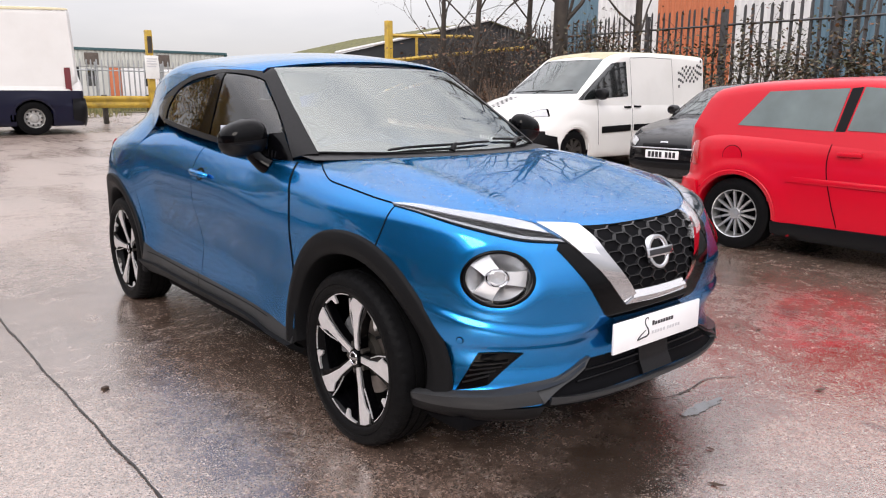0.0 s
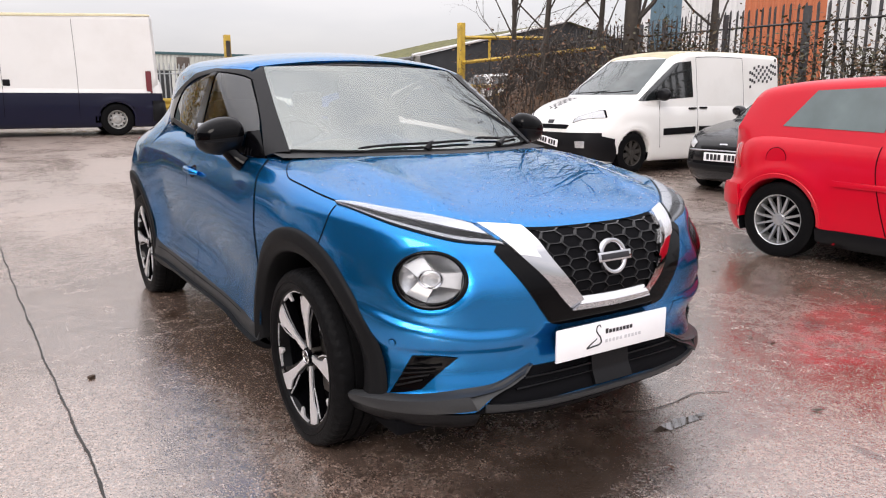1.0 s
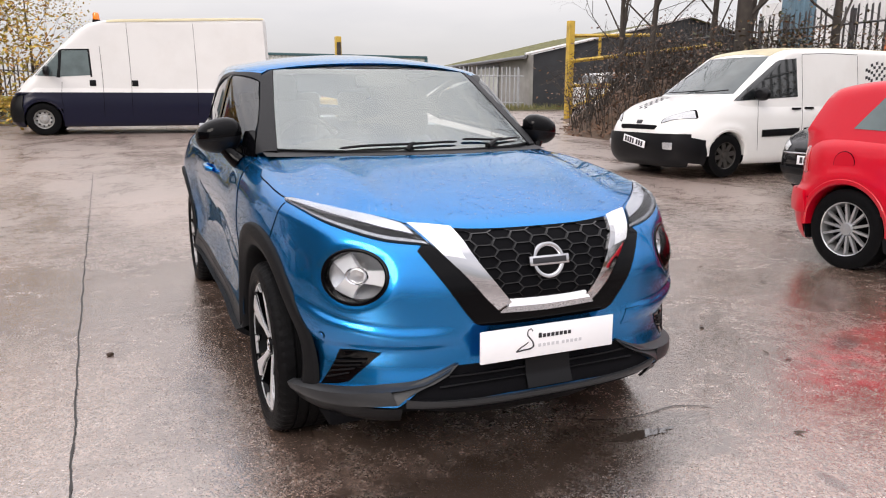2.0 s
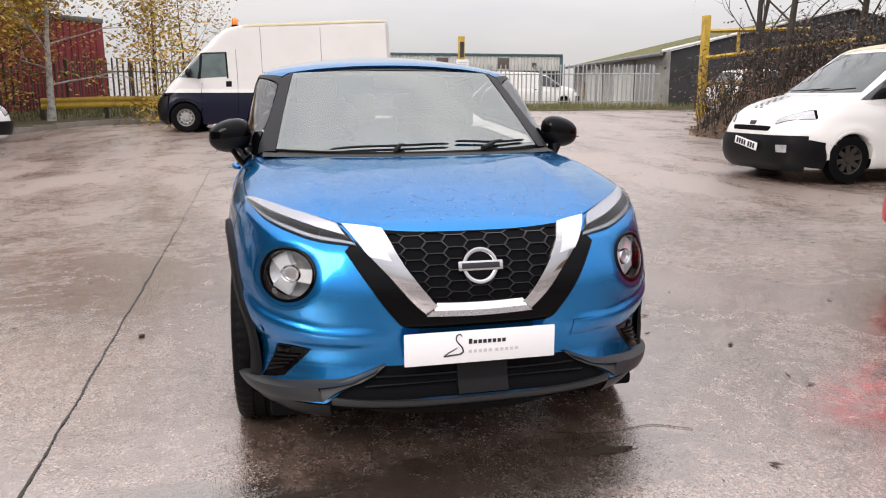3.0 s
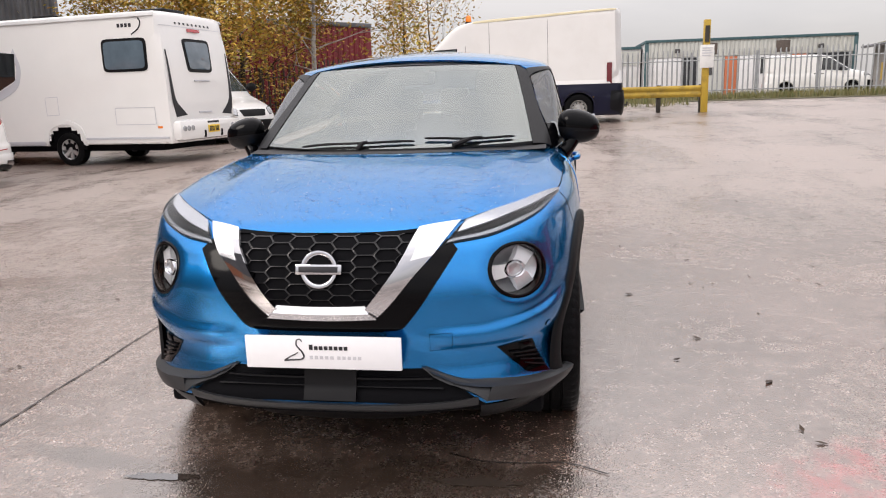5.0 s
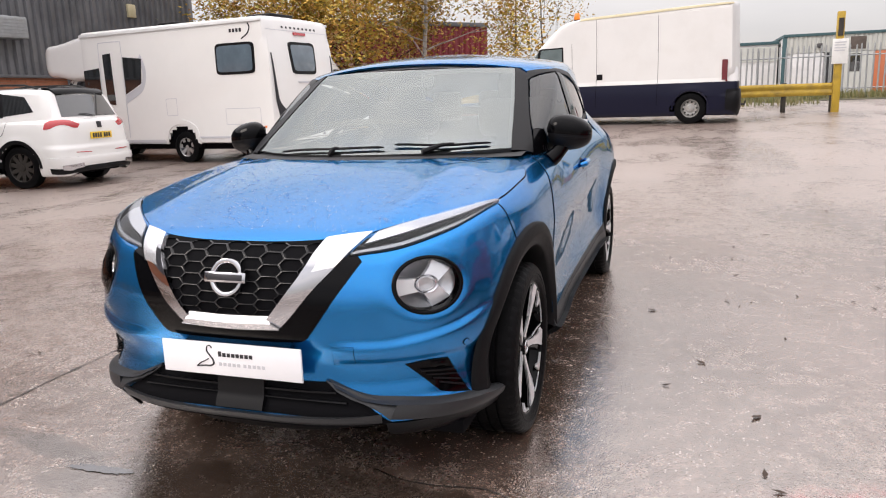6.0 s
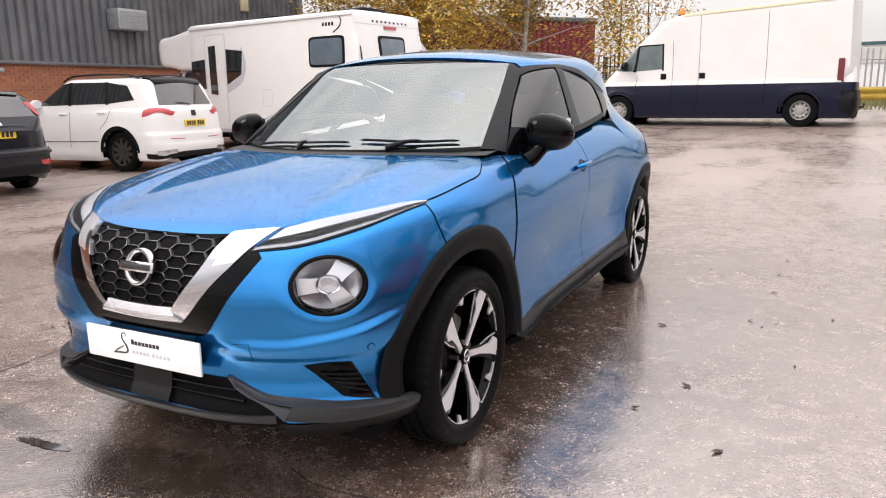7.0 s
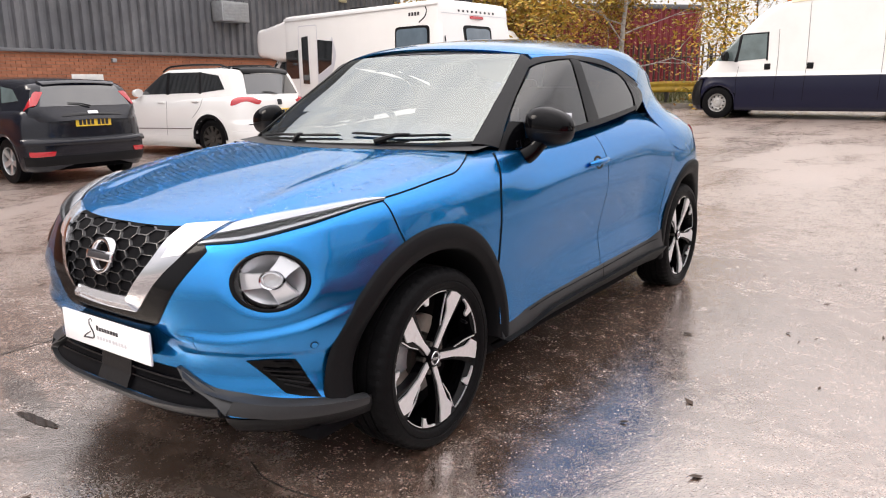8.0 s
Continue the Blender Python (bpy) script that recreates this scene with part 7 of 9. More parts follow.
# --- white family four-by-four tail-on
tiguan = dict(width=1.85, front=0.92, base=2.68, rear=0.90, belt=1.10, wheel=0.345, paint=M["white_clean"], tumble=0.26, nose=0.3, tail=0.45, square=4.0,
              deck=((-1.0, -0.65, 0.0, 0.4, 1.0, 2.7, 3.2, 3.6), (0.70, 0.90, 1.05, 1.09, 1.11, 1.14, 1.14, 1.08)),
              roof=((0.6, 1.1, 1.5, 2.6, 3.2, 3.6), (1.36, 1.56, 1.635, 1.635, 1.59, 1.48)), screen=(0.35, 1.08, 1.65), hatch=(3.50, 1.05, 0.50),
              screen_half=(0.66, 0.54), screen_z=(1.12, 1.52), hatch_half=(0.66, 0.56), hatch_z=(1.14, 1.50),
              windows=(([(0.66, 1.13), (1.06, 1.50)], [(1.48, 1.15), (1.46, 1.56)]), ([(1.56, 1.15), (1.54, 1.56)], [(2.36, 1.17), (2.30, 1.56)]), ([(2.42, 1.17), (2.37, 1.555)], [(2.98, 1.24), (2.80, 1.50)])),
              pillars=(([(1.48, 1.13), (1.46, 1.57)], [(1.56, 1.13), (1.54, 1.57)]), ([(2.36, 1.15), (2.30, 1.57)], [(2.42, 1.15), (2.37, 1.57)])),
              gaps=([(0.46, 1.08), (0.42, 0.8), (0.44, 0.40)], [(1.52, 1.1), (1.54, 0.85), (1.50, 0.40)], [(2.50, 1.12), (2.46, 0.95), (2.24, 0.72)]), handles=((1.38, 1.00), (2.30, 1.02)), mirror=(0.76, 1.18, 1.0), rim=0.235, spokes=10, rim_paint=M["dark_steel"], arch_paint=M["clad"],
              arch=((0.105, 0.001), (0.100, 0.010), (0.05, 0.012), (0.038, -0.002)),
              bands=(([(0.46, 0.40), (2.2, 0.40)], [(0.46, 0.24), (2.2, 0.24)], M["white_clean"], 0.012, "sill"), ([(0.46, 0.52), (2.22, 0.54)], [(0.46, 0.505), (2.22, 0.525)], M["chrome"], 0.006, "chrome_strip")),
              bumpers=((0.50, 0.34, "rear", M["white_clean"], 0.020, "rear_bumper"), (0.33, 0.24, "rear", M["black"], 0.010, "lower_bumper")),
              fronts=(([(0.44, 1.030), (0.85, 1.045), (0.50, 0.960), (0.86, 0.935)], "rear", M["red_lens"], 0.006, "tail_lamp", True), ([(0.52, 0.40), (0.74, 0.40), (0.50, 0.33), (0.74, 0.33)], "rear", M["chrome"], 0.035, "exhaust_trim", True),
                      ([(0.30, 0.565), (0.60, 0.575), (0.30, 0.552), (0.60, 0.562)], "rear", M["red_lens"], 0.008, "reflector", True), ([(-0.05, 1.05), (0.05, 1.05), (-0.05, 0.95), (0.05, 0.95)], "rear", M["ink"], 0.014, "badge", False)),
              plates=(("rear", 0.82, M["plate_yellow"], 0.52),))
tig, tlow, thigh = build_vehicle("estate_car", "clean white four-by-four with black roof rails, parked tail-out", "car", tiguan, (-11.72, 7.20, gz(-11.7, 7)), -85.5)
part("roof_spoiler", patch(thigh, [(-0.60, 3.02, 1.58), (-0.56, 3.24, 1.50)], [(0.60, 3.02, 1.58), (0.56, 3.24, 1.50)], 8, 24, 0.03, 0.04), M["gloss_black"], tig)
for x in (-0.60, 0.60):
    part("roof_rail", tube(sweep([(x, 1.15, 1.57), (x, 1.35, 1.655), (x, 2.0, 1.68), (x, 2.7, 1.665), (x, 2.95, 1.60)], 16), 0.018, 8), M["black"], tig)

# --- white van nose behind the motorhome, white estate and white van beyond the fences
sprinter = dict(ducato, width=1.95, front=1.0, base=3.6, rear=0.9, paint=M["white_clean"], arch_paint=M["white_clean"], bands=(), gaps=([(0.45, 1.22), (0.42, 0.9), (0.44, 0.40)],), handles=(), hub="alloy", spokes=6, rim_paint=M["alloy"],
                hatch=(4.5, 1.2, 0.04), deck=((-1.1, -0.8, -0.3, 0.1, 0.5, 3.9, 4.4), (0.80, 0.98, 1.14, 1.30, 1.40, 1.42, 1.42)), screen=(-0.15, 1.22, 1.05),
                bumpers=((0.60, 0.28, "front", M["black"], 0.030, "front_bumper"),),
                fronts=(([(0.52, 0.98), (0.82, 1.06), (0.56, 0.72), (0.86, 0.80)], "front", M["lamp_clear"], 0.008, "head_lamp", True), ([(-0.46, 0.96), (0.46, 0.96), (-0.38, 0.70), (0.38, 0.70)], "front", M["black"], 0.006, "grille", False)),
                plates=(("front", 0.50, M["plate_white"], 0.52),))
build_vehicle("panel_van", "white van with black grille parked behind the motorhome", "van", sprinter, (-7.85, 15.9, gz(-7.5, 15.5) - 0.05), 66)
far_van = dict(expert, paint=M["white_clean"], bands=(), gaps=())
build_vehicle("panel_van", "small white van parked behind the far fence", "van", far_van, (15.4, 37.5, gz(15, 38)), 82)
estate = dict(tiguan, gaps=())
build_vehicle("estate_car", "white estate car parked beyond the yellow gate", "car", estate, (17.4, 24.2, gz(17.4, 25)), 165)

# ------------------------------------------------------------------ buildings, fences, trees
M["brick"] = shader("orange_brown_brick", (0.36, 0.135, 0.070), 0.75, grain=0.22, grain_scale=9, stain=0.3, stain_scale=1.3, spread=0.16, bump=0.3, bump_scale=60)
M["mortar"] = shader("pale_mortar", (0.26, 0.20, 0.16), 0.9, grain=0.2, grain_scale=20)
M["dark_sheet"] = shader("weathered_dark_sheeting", (0.115, 0.117, 0.126), 0.40, 0.15, grain=0.25, grain_scale=1.1, stain=0.6, stain_scale=0.8, dirt=(0.21, 0.21, 0.215))
M["grey_sheet"] = shader("pale_grey_sheeting", (0.46, 0.47, 0.44), 0.5, grain=0.08, grain_scale=1.5, stain=0.3, stain_scale=0.5, dirt=(0.25, 0.24, 0.2))
M["teal_trim"] = shader("teal_trim", (0.035, 0.085, 0.095), 0.5, grain=0.1, grain_scale=4)
M["orange"] = shader("orange_panel", (0.46, 0.135, 0.055), 0.45, grain=0.08, grain_scale=2, stain=0.15, stain_scale=1)
M["blue_sheet"] = shader("blue_grey_cladding", (0.085, 0.155, 0.205), 0.5, grain=0.08, grain_scale=2, stain=0.15, stain_scale=0.6)
M["white_wall"] = shader("white_wall", (0.62, 0.62, 0.62), 0.6, grain=0.05, grain_scale=1, stain=0.25, stain_scale=0.7)
M["dark_open"] = shader("dark_interior", (0.02, 0.022, 0.025), 0.8, grain=0.3, grain_scale=1.5)
M["moss"] = shader("mossy_asbestos_roof", (0.105, 0.105, 0.036), 0.9, grain=0.5, grain_scale=3.2, stain=0.6, stain_scale=0.55, dirt=(0.13, 0.11, 0.075), bump=0.6, bump_scale=6)
M["grey_render"] = shader("grey_rendered_wall", (0.27, 0.26, 0.245), 0.8, grain=0.15, grain_scale=2, stain=0.4, stain_scale=0.7)
M["galv"] = shader("galvanised_steel", (0.36, 0.375, 0.385), 0.5, 0.45, grain=0.12, grain_scale=9, stain=0.25, stain_scale=3, dirt=(0.2, 0.17, 0.14))
M["dark_pale"] = shader("dark_weathered_steel_pale", (0.075, 0.075, 0.078), 0.6, 0.3, grain=0.2, grain_scale=8, stain=0.35, stain_scale=3, dirt=(0.10, 0.06, 0.04))
M["brown_pale"] = shader("brown_steel_pale", (0.10, 0.080, 0.068), 0.7, 0.2, grain=0.25, grain_scale=8, stain=0.3, stain_scale=3)
M["yellow"] = shader("worn_yellow_paint", (0.46, 0.30, 0.030), 0.5, grain=0.15, grain_scale=5, stain=0.55, stain_scale=4, dirt=(0.10, 0.065, 0.03))
M["post_dark"] = shader("dark_timber_post", (0.04, 0.034, 0.028), 0.8, grain=0.3, grain_scale=8)
M["kerb"] = shader("wet_concrete_kerb", (0.20, 0.175, 0.15), 0.5, grain=0.2, grain_scale=12, stain=0.5, stain_scale=3, spread=0.12)
M["soil"] = shader("bank_of_leaf_litter", (0.085, 0.050, 0.030), 0.9, grain=0.5, grain_scale=5, stain=0.6, stain_scale=1.6, dirt=(0.035, 0.030, 0.016), bump=0.9, bump_scale=9)
M["verge"] = shader("rough_verge_soil", (0.075, 0.070, 0.030), 0.9, grain=0.4, grain_scale=4, stain=0.5, stain_scale=1.2, dirt=(0.13, 0.10, 0.05), bump=0.6, bump_scale=9)
M["red_sheet"] = shader("faded_red_sheeting", (0.215, 0.020, 0.028), 0.5, grain=0.12, grain_scale=1.4, stain=0.35, stain_scale=0.9, dirt=(0.12, 0.03, 0.03))
M["cream_ink"] = shader("cream_lettering", (0.62, 0.40, 0.18), 0.6)
M["pink_ink"] = shader("pale_lettering", (0.55, 0.36, 0.36), 0.6)
M["bark"] = shader("dark_bark", (0.040, 0.032, 0.026), 0.85, grain=0.4, grain_scale=6, bump=0.6, bump_scale=18)
M["birch_bark"] = shader("birch_bark", (0.44, 0.42, 0.39), 0.7, grain=0.2, grain_scale=6, stain=0.98, stain_scale=9, dirt=(0.03, 0.025, 0.02), bump=0.3, bump_scale=20)
M["sign"] = shader("white_sign_board", (0.72, 0.72, 0.70), 0.5, grain=0.05, grain_scale=5, stain=0.2, stain_scale=5)


def leafy(name, tones, rough=0.6):
    """Leaves whose colour changes from leaf to leaf."""
    m = bpy.data.materials.new(name)
    m.use_nodes = True
    t = m.node_tree
    b = t.nodes["Principled BSDF"]
    g = t.nodes.new("ShaderNodeNewGeometry")
    r = t.nodes.new("ShaderNodeValToRGB")
    while len(r.color_ramp.elements) < len(tones):
        r.color_ramp.elements.new(0.5)
    for i, (e, c) in enumerate(zip(r.color_ramp.elements, tones)):
        e.position, e.color = i / (len(tones) - 1), (*c, 1)
    t.links.new(g.outputs["Random Per Island"], r.inputs["Fac"])
    t.links.new(r.outputs["Color"], b.inputs["Base Color"])
    b.inputs["Roughness"].default_value = rough
    return m


M["autumn"] = leafy("autumn_leaves", ((0.52, 0.31, 0.04), (0.34, 0.30, 0.05), (0.60, 0.36, 0.05), (0.34, 0.15, 0.03), (0.24, 0.23, 0.05)))
M["brown_leaf"] = leafy("dead_brown_leaves", ((0.10, 0.045, 0.020), (0.06, 0.030, 0.016), (0.16, 0.075, 0.035), (0.045, 0.030, 0.02)))
M["ivy"] = leafy("bramble_leaves", ((0.030, 0.036, 0.014), (0.055, 0.050, 0.020), (0.10, 0.060, 0.025), (0.022, 0.026, 0.012), (0.16, 0.06, 0.02)))
M["grass"] = leafy("rough_grass", ((0.16, 0.15, 0.05), (0.09, 0.11, 0.03), (0.24, 0.20, 0.09), (0.12, 0.12, 0.04)))


def corrugated(p, q, z0, z1, period=0.20, depth=0.035):
    """Upright ribbed sheeting along a plan line from p to q; ribs stand out to the right of that way."""
    p, q = np.array(p, float), np.array(q, float)
    length = np.linalg.norm(q - p)
    d = (q - p) / length
    n = np.array((d[1], -d[0]))
    verts = []
    k = int(length / period)
    us, offs = [], []
    for i in range(k):
        for f, o in ((0.0, 0), (0.30, 0), (0.45, 1), (0.85, 1)):
            us.append((i + f) * period)
            offs.append(o * depth)
    us.append(length)
    offs.append(0)
    for u, o in zip(us, offs):
        x, y = p + d * u + n * o
        verts += [(x, y, z0), (x, y, z1)]
    return verts, [(2 * i, 2 * i + 2, 2 * i + 3, 2 * i + 1) for i in range(len(us) - 1)]


# --- workshop with a brick base and dark ribbed sheeting
WX = -15.5
work = tagged(part("workshop_building", box(WX - 12, WX - 0.06, -14, 20.2, -0.3, 7.4), M["dark_open"], None), "workshop with an orange brick base and dark ribbed sheeting", "building")
part("sheeting", corrugated((WX, -14), (WX, 20.3), 2.22, 7.5, 0.26, 0.075), M["dark_sheet"], work, "weathered dark ribbed sheeting", smooth=False)
part("end_sheeting", corrugated((WX, 20.3), (WX - 12, 20.3), 2.22, 7.5, 0.26, 0.045), M["dark_sheet"], work, smooth=False)
part("drip_flashing", box(WX - 0.05, WX + 0.10, -14, 20.3, 2.15, 2.23, 0.01), M["dark_sheet"], work)
part("roof", box(WX - 12.2, WX + 0.15, -14.2, 20.5, 7.45, 7.65), M["dark_sheet"], work)
mortar = part("mortar", box(WX - 0.06, WX - 0.015, -14, 20.28, -0.2, 2.16), M["mortar"], work)
unit = part("extractor_box", box(WX + 0.03, WX + 0.50, 11.75, 12.70, 3.12, 3.66, 0.015), M["galv"], work, "galvanised extractor box on the wall")
for k in range(6):
    part("slat", box(WX + 0.50, WX + 0.515, 11.80, 12.65, 3.16 + k * 0.08, 3.21 + k * 0.08), M["galv"], unit)
part("down_pipe", tube([(WX + 0.12, 14.2, 0.0), (WX + 0.12, 14.2, 3.1)], 0.04, 8), M["dark_sheet"], work)
part("alarm_box", box(WX + 0.04, WX + 0.14, 16.9, 17.25, 4.05, 4.45, 0.02), M["cream"], work)
part("wall_sign", box(WX, WX + 0.02, 7.55, 8.35, 1.50, 1.66, 0.004), M["sign"], work, "small white sign")
part("floodlight", box(WX + 0.0, WX + 0.10, 8.6, 8.72, 1.95, 2.05, 0.02), M["galv"], work)

# --- red sheeted store behind the birch
A, B = np.array((-13.6, 22.6)), np.array((-7.3, 30.0))
store = tagged(part("store_building", corrugated(A, B, 0.1, 4.35, 0.28, 0.04), M["red_sheet"], None, smooth=False), "faded red ribbed-steel store behind the trees", "building")
dd = (B - A) / np.linalg.norm(B - A)
nn2 = np.array((-dd[1], dd[0]))
part("roof", ([(*A, 4.35), (*B, 4.35), (*(B + nn2 * 6), 4.35), (*(A + nn2 * 6), 4.35)], [(0, 1, 2, 3)]), M["red_sheet"], store, smooth=False)
part("end_wall", corrugated(B, B + nn2 * 6, 0.1, 4.35, 0.28, 0.04), M["red_sheet"], store, smooth=False)
part("end_wall", corrugated(A + nn2 * 6, A, 0.1, 4.35, 0.28, 0.04), M["red_sheet"], store, smooth=False)
part("top_rail", moved(box(0, float(np.linalg.norm(B - A)), -0.08, 0.0, 4.22, 4.40, 0.01), pose(A[0], A[1], 0, 0, 0, math.degrees(math.atan2(dd[1], dd[0])))), M["dark_sheet"], store)
lm = pose(A[0], A[1], 0, 0, 0, math.degrees(math.atan2(dd[1], dd[0])))
for k in range(6):
    part("lettering_bar", moved(box(1.9 + k * 0.24, 2.08 + k * 0.24, -0.052, -0.046, 3.55, 3.92), lm), M["cream_ink"], store)
for r in range(4):
    for k in range(7):
        part("lettering_bar", moved(box(1.7 + k * 0.30, 1.93 + k * 0.30, -0.052, -0.046, 3.10 - r * 0.24, 3.20 - r * 0.24), lm), M["pink_ink"], store)

# --- far shed: pale ribbed fascia, dark trim, white and orange doors
def build_shed():
    y, z0, x0, x1 = 46.0, 0.55, 6.5, 18.75
    shed = tagged(part("industrial_shed", box(x0, x1, y + 0.08, y + 14, z0, 4.0), M["white_wall"], None), "pale grey industrial shed with orange and white doors", "building")
    part("fascia", corrugated((x0, y), (x1, y), 3.05, 4.02, 0.24, 0.04), M["grey_sheet"], shed, smooth=False)
    part("roof_trim", box(x0 - 0.08, x1 + 0.08, y - 0.10, y + 14.1, 3.98, 4.14, 0.01), M["teal_trim"], shed)
    for a in (x0, x1):
        part("corner_trim", box(a - 0.12, a + 0.12, y - 0.06, y + 0.06, z0, 4.0, 0.01), M["teal_trim"], shed)
    for a, b, mat, nm in ((7.0, 8.6, M["white_wall"], "roller_door"), (8.7, 9.6, M["dark_open"], "doorway"), (9.6, 11.2, M["grey_sheet"], "roller_door"), (11.25, 11.95, M["orange"], "orange_panel"), (12.0, 13.9, M["white_wall"], "roller_door"),
                          (13.95, 15.1, M["white_wall"], "roller_door"), (15.15, 16.05, M["orange"], "orange_panel"), (16.1, 18.5, M["dark_open"], "doorway")):
        part(nm, box(a, b, y - 0.03, y + 0.07, z0, 3.0, 0.01), mat, shed)
    for a in (9.6, 13.0):
        part("dark_glazing", box(a + 0.35, a + 0.95, y - 0.05, y - 0.03, 1.9, 2.9), M["dark_glass"], shed)
    for a in (9.95, 14.2):
        part("ventilator", box(a, a + 0.8, y - 0.05, y + 0.0, 3.15, 3.85, 0.01), M["brown_pale"], shed)
    for a in (8.2, 16.6):
        lampp = part("wall_lamp", box(a, a + 0.28, y - 0.30, y - 0.06, 3.30, 3.55, 0.04), M["dark_pale"], shed)
    return shed


build_shed()
annex = tagged(part("shed_annex", box(1.2, 6.35, 48, 58, 0.5, 3.75), M["white_wall"], None), "white flat-roofed annex beside the shed", "building")
part("annex_trim", box(1.1, 6.4, 47.9, 58.1, 3.72, 3.90, 0.01), M["teal_trim"], annex)
part("annex_band", box(1.2, 6.35, 47.93, 48.0, 2.7, 3.6), M["grey_sheet"], annex)


# --- long low building with a mossy roof, its end towards the gate
def build_mossy():
    a, b = np.array((20.2, 47.0)), np.array((18.3, 30.5))
    d = (b - a) / np.linalg.norm(b - a)
    n = np.array((-d[1], d[0])) * -1                     # away from the yard
    n = n if n[0] > 0 else -n
    length = float(np.linalg.norm(b - a))
    hall = tagged(new("long_hall"), "long grey hall with a moss-covered sheet roof", "building")
    eave, ridge, wide = 3.45, 5.5, 9.0
    pt = lambda u, v, z: (*(a + d * u + n * v), z)
    part("front_wall", ([pt(0, 0, 0.4), pt(length, 0, 0.4), pt(length, 0, eave), pt(0, 0, eave)], [(0, 1, 2, 3)]), M["grey_render"], hall, smooth=False)
    part("gable_wall", ([pt(length, 0, 0.4), pt(length, 2 * wide, 0.4), pt(length, 2 * wide, eave), pt(length, wide, ridge), pt(length, 0, eave)], [(0, 1, 2, 3, 4)]), M["dark_open"], hall, smooth=False)
    rows = []
    for i in range(int(length / 0.35) + 1):
        u = -0.4 + i * 0.35
        o = 0.05 * (i % 2)
        rows += [pt(u, -0.5, eave - 0.12 + o), pt(u, wide, ridge + o)]
    part("roof", (rows, [(2 * i, 2 * i + 2, 2 * i + 3, 2 * i + 1) for i in range(len(rows) // 2 - 1)]), M["moss"], hall, "moss-covered corrugated roof", smooth=False)
    part("back_roof", ([pt(-0.4, wide, ridge), pt(length + 0.3, wide, ridge), pt(length + 0.3, 2 * wide, eave), pt(-0.4, 2 * wide, eave)], [(0, 1, 2, 3)]), M["moss"], hall, smooth=False)
    part("gutter", tube([pt(-0.4, -0.55, eave - 0.14), pt(length + 0.2, -0.55, eave - 0.14)], 0.09, 8), M["dark_sheet"], hall)
    part("verge_board", tube([pt(length + 0.1, -0.5, eave), pt(length + 0.1, wide, ridge + 0.05)], 0.08, 6), M["white_wall"], hall)
    for u in (3.0, 8.5):
        part("roller_door", ([pt(u, -0.06, 0.45), pt(u + 3.4, -0.06, 0.45), pt(u + 3.4, -0.06, 3.2), pt(u, -0.06, 3.2)], [(0, 1, 2, 3)]), M["grey_sheet"], hall, smooth=False)
        part("door_lintel", ([pt(u - 0.1, -0.10, 3.0), pt(u + 3.5, -0.10, 3.0), pt(u + 3.5, -0.10, 3.3), pt(u - 0.1, -0.10, 3.3)], [(0, 1, 2, 3)]), M["dark_sheet"], hall, smooth=False)
    part("yellow_notice", ([pt(2.0, -0.08, 1.3), pt(2.6, -0.08, 1.3), pt(2.6, -0.08, 2.3), pt(2.0, -0.08, 2.3)], [(0, 1, 2, 3)]), M["yellow"], hall, smooth=False)
    return hall


build_mossy()

# --- units behind the dark fence: white, blue-grey and orange cladding
def build_units():
    p, q = np.array((27.0, -4.0)), np.array((31.0, 27.0))
    d = (q - p) / np.linalg.norm(q - p)
    unitb = tagged(new("trade_unit"), "large white unit with blue-grey and orange cladding panels", "building")
    for a, b, z1, mat in ((0, 10, 7.5, M["white_wall"]), (10, 16.3, 8.0, M["blue_sheet"]), (16.3, 20.0, 7.5, M["white_wall"]), (20.0, 24.4, 7.2, M["orange"]), (24.4, 28.6, 7.5, M["white_wall"]), (28.6, 31.0, 8.0, M["blue_sheet"]), (31.0, 32.5, 6.2, M["white_wall"])):
        part("cladding_panel", corrugated(p + d * b, p + d * a, 0.6, z1, 0.33, 0.04), mat, unitb, smooth=False)
    part("base_wall", moved(box(0, 32.5, -8.0, -0.08, 0.3, 6.1), pose(p[0], p[1], 0, 0, 0, math.degrees(math.atan2(d[1], d[0])))), M["grey_render"], unitb)
    return unitb


build_units()


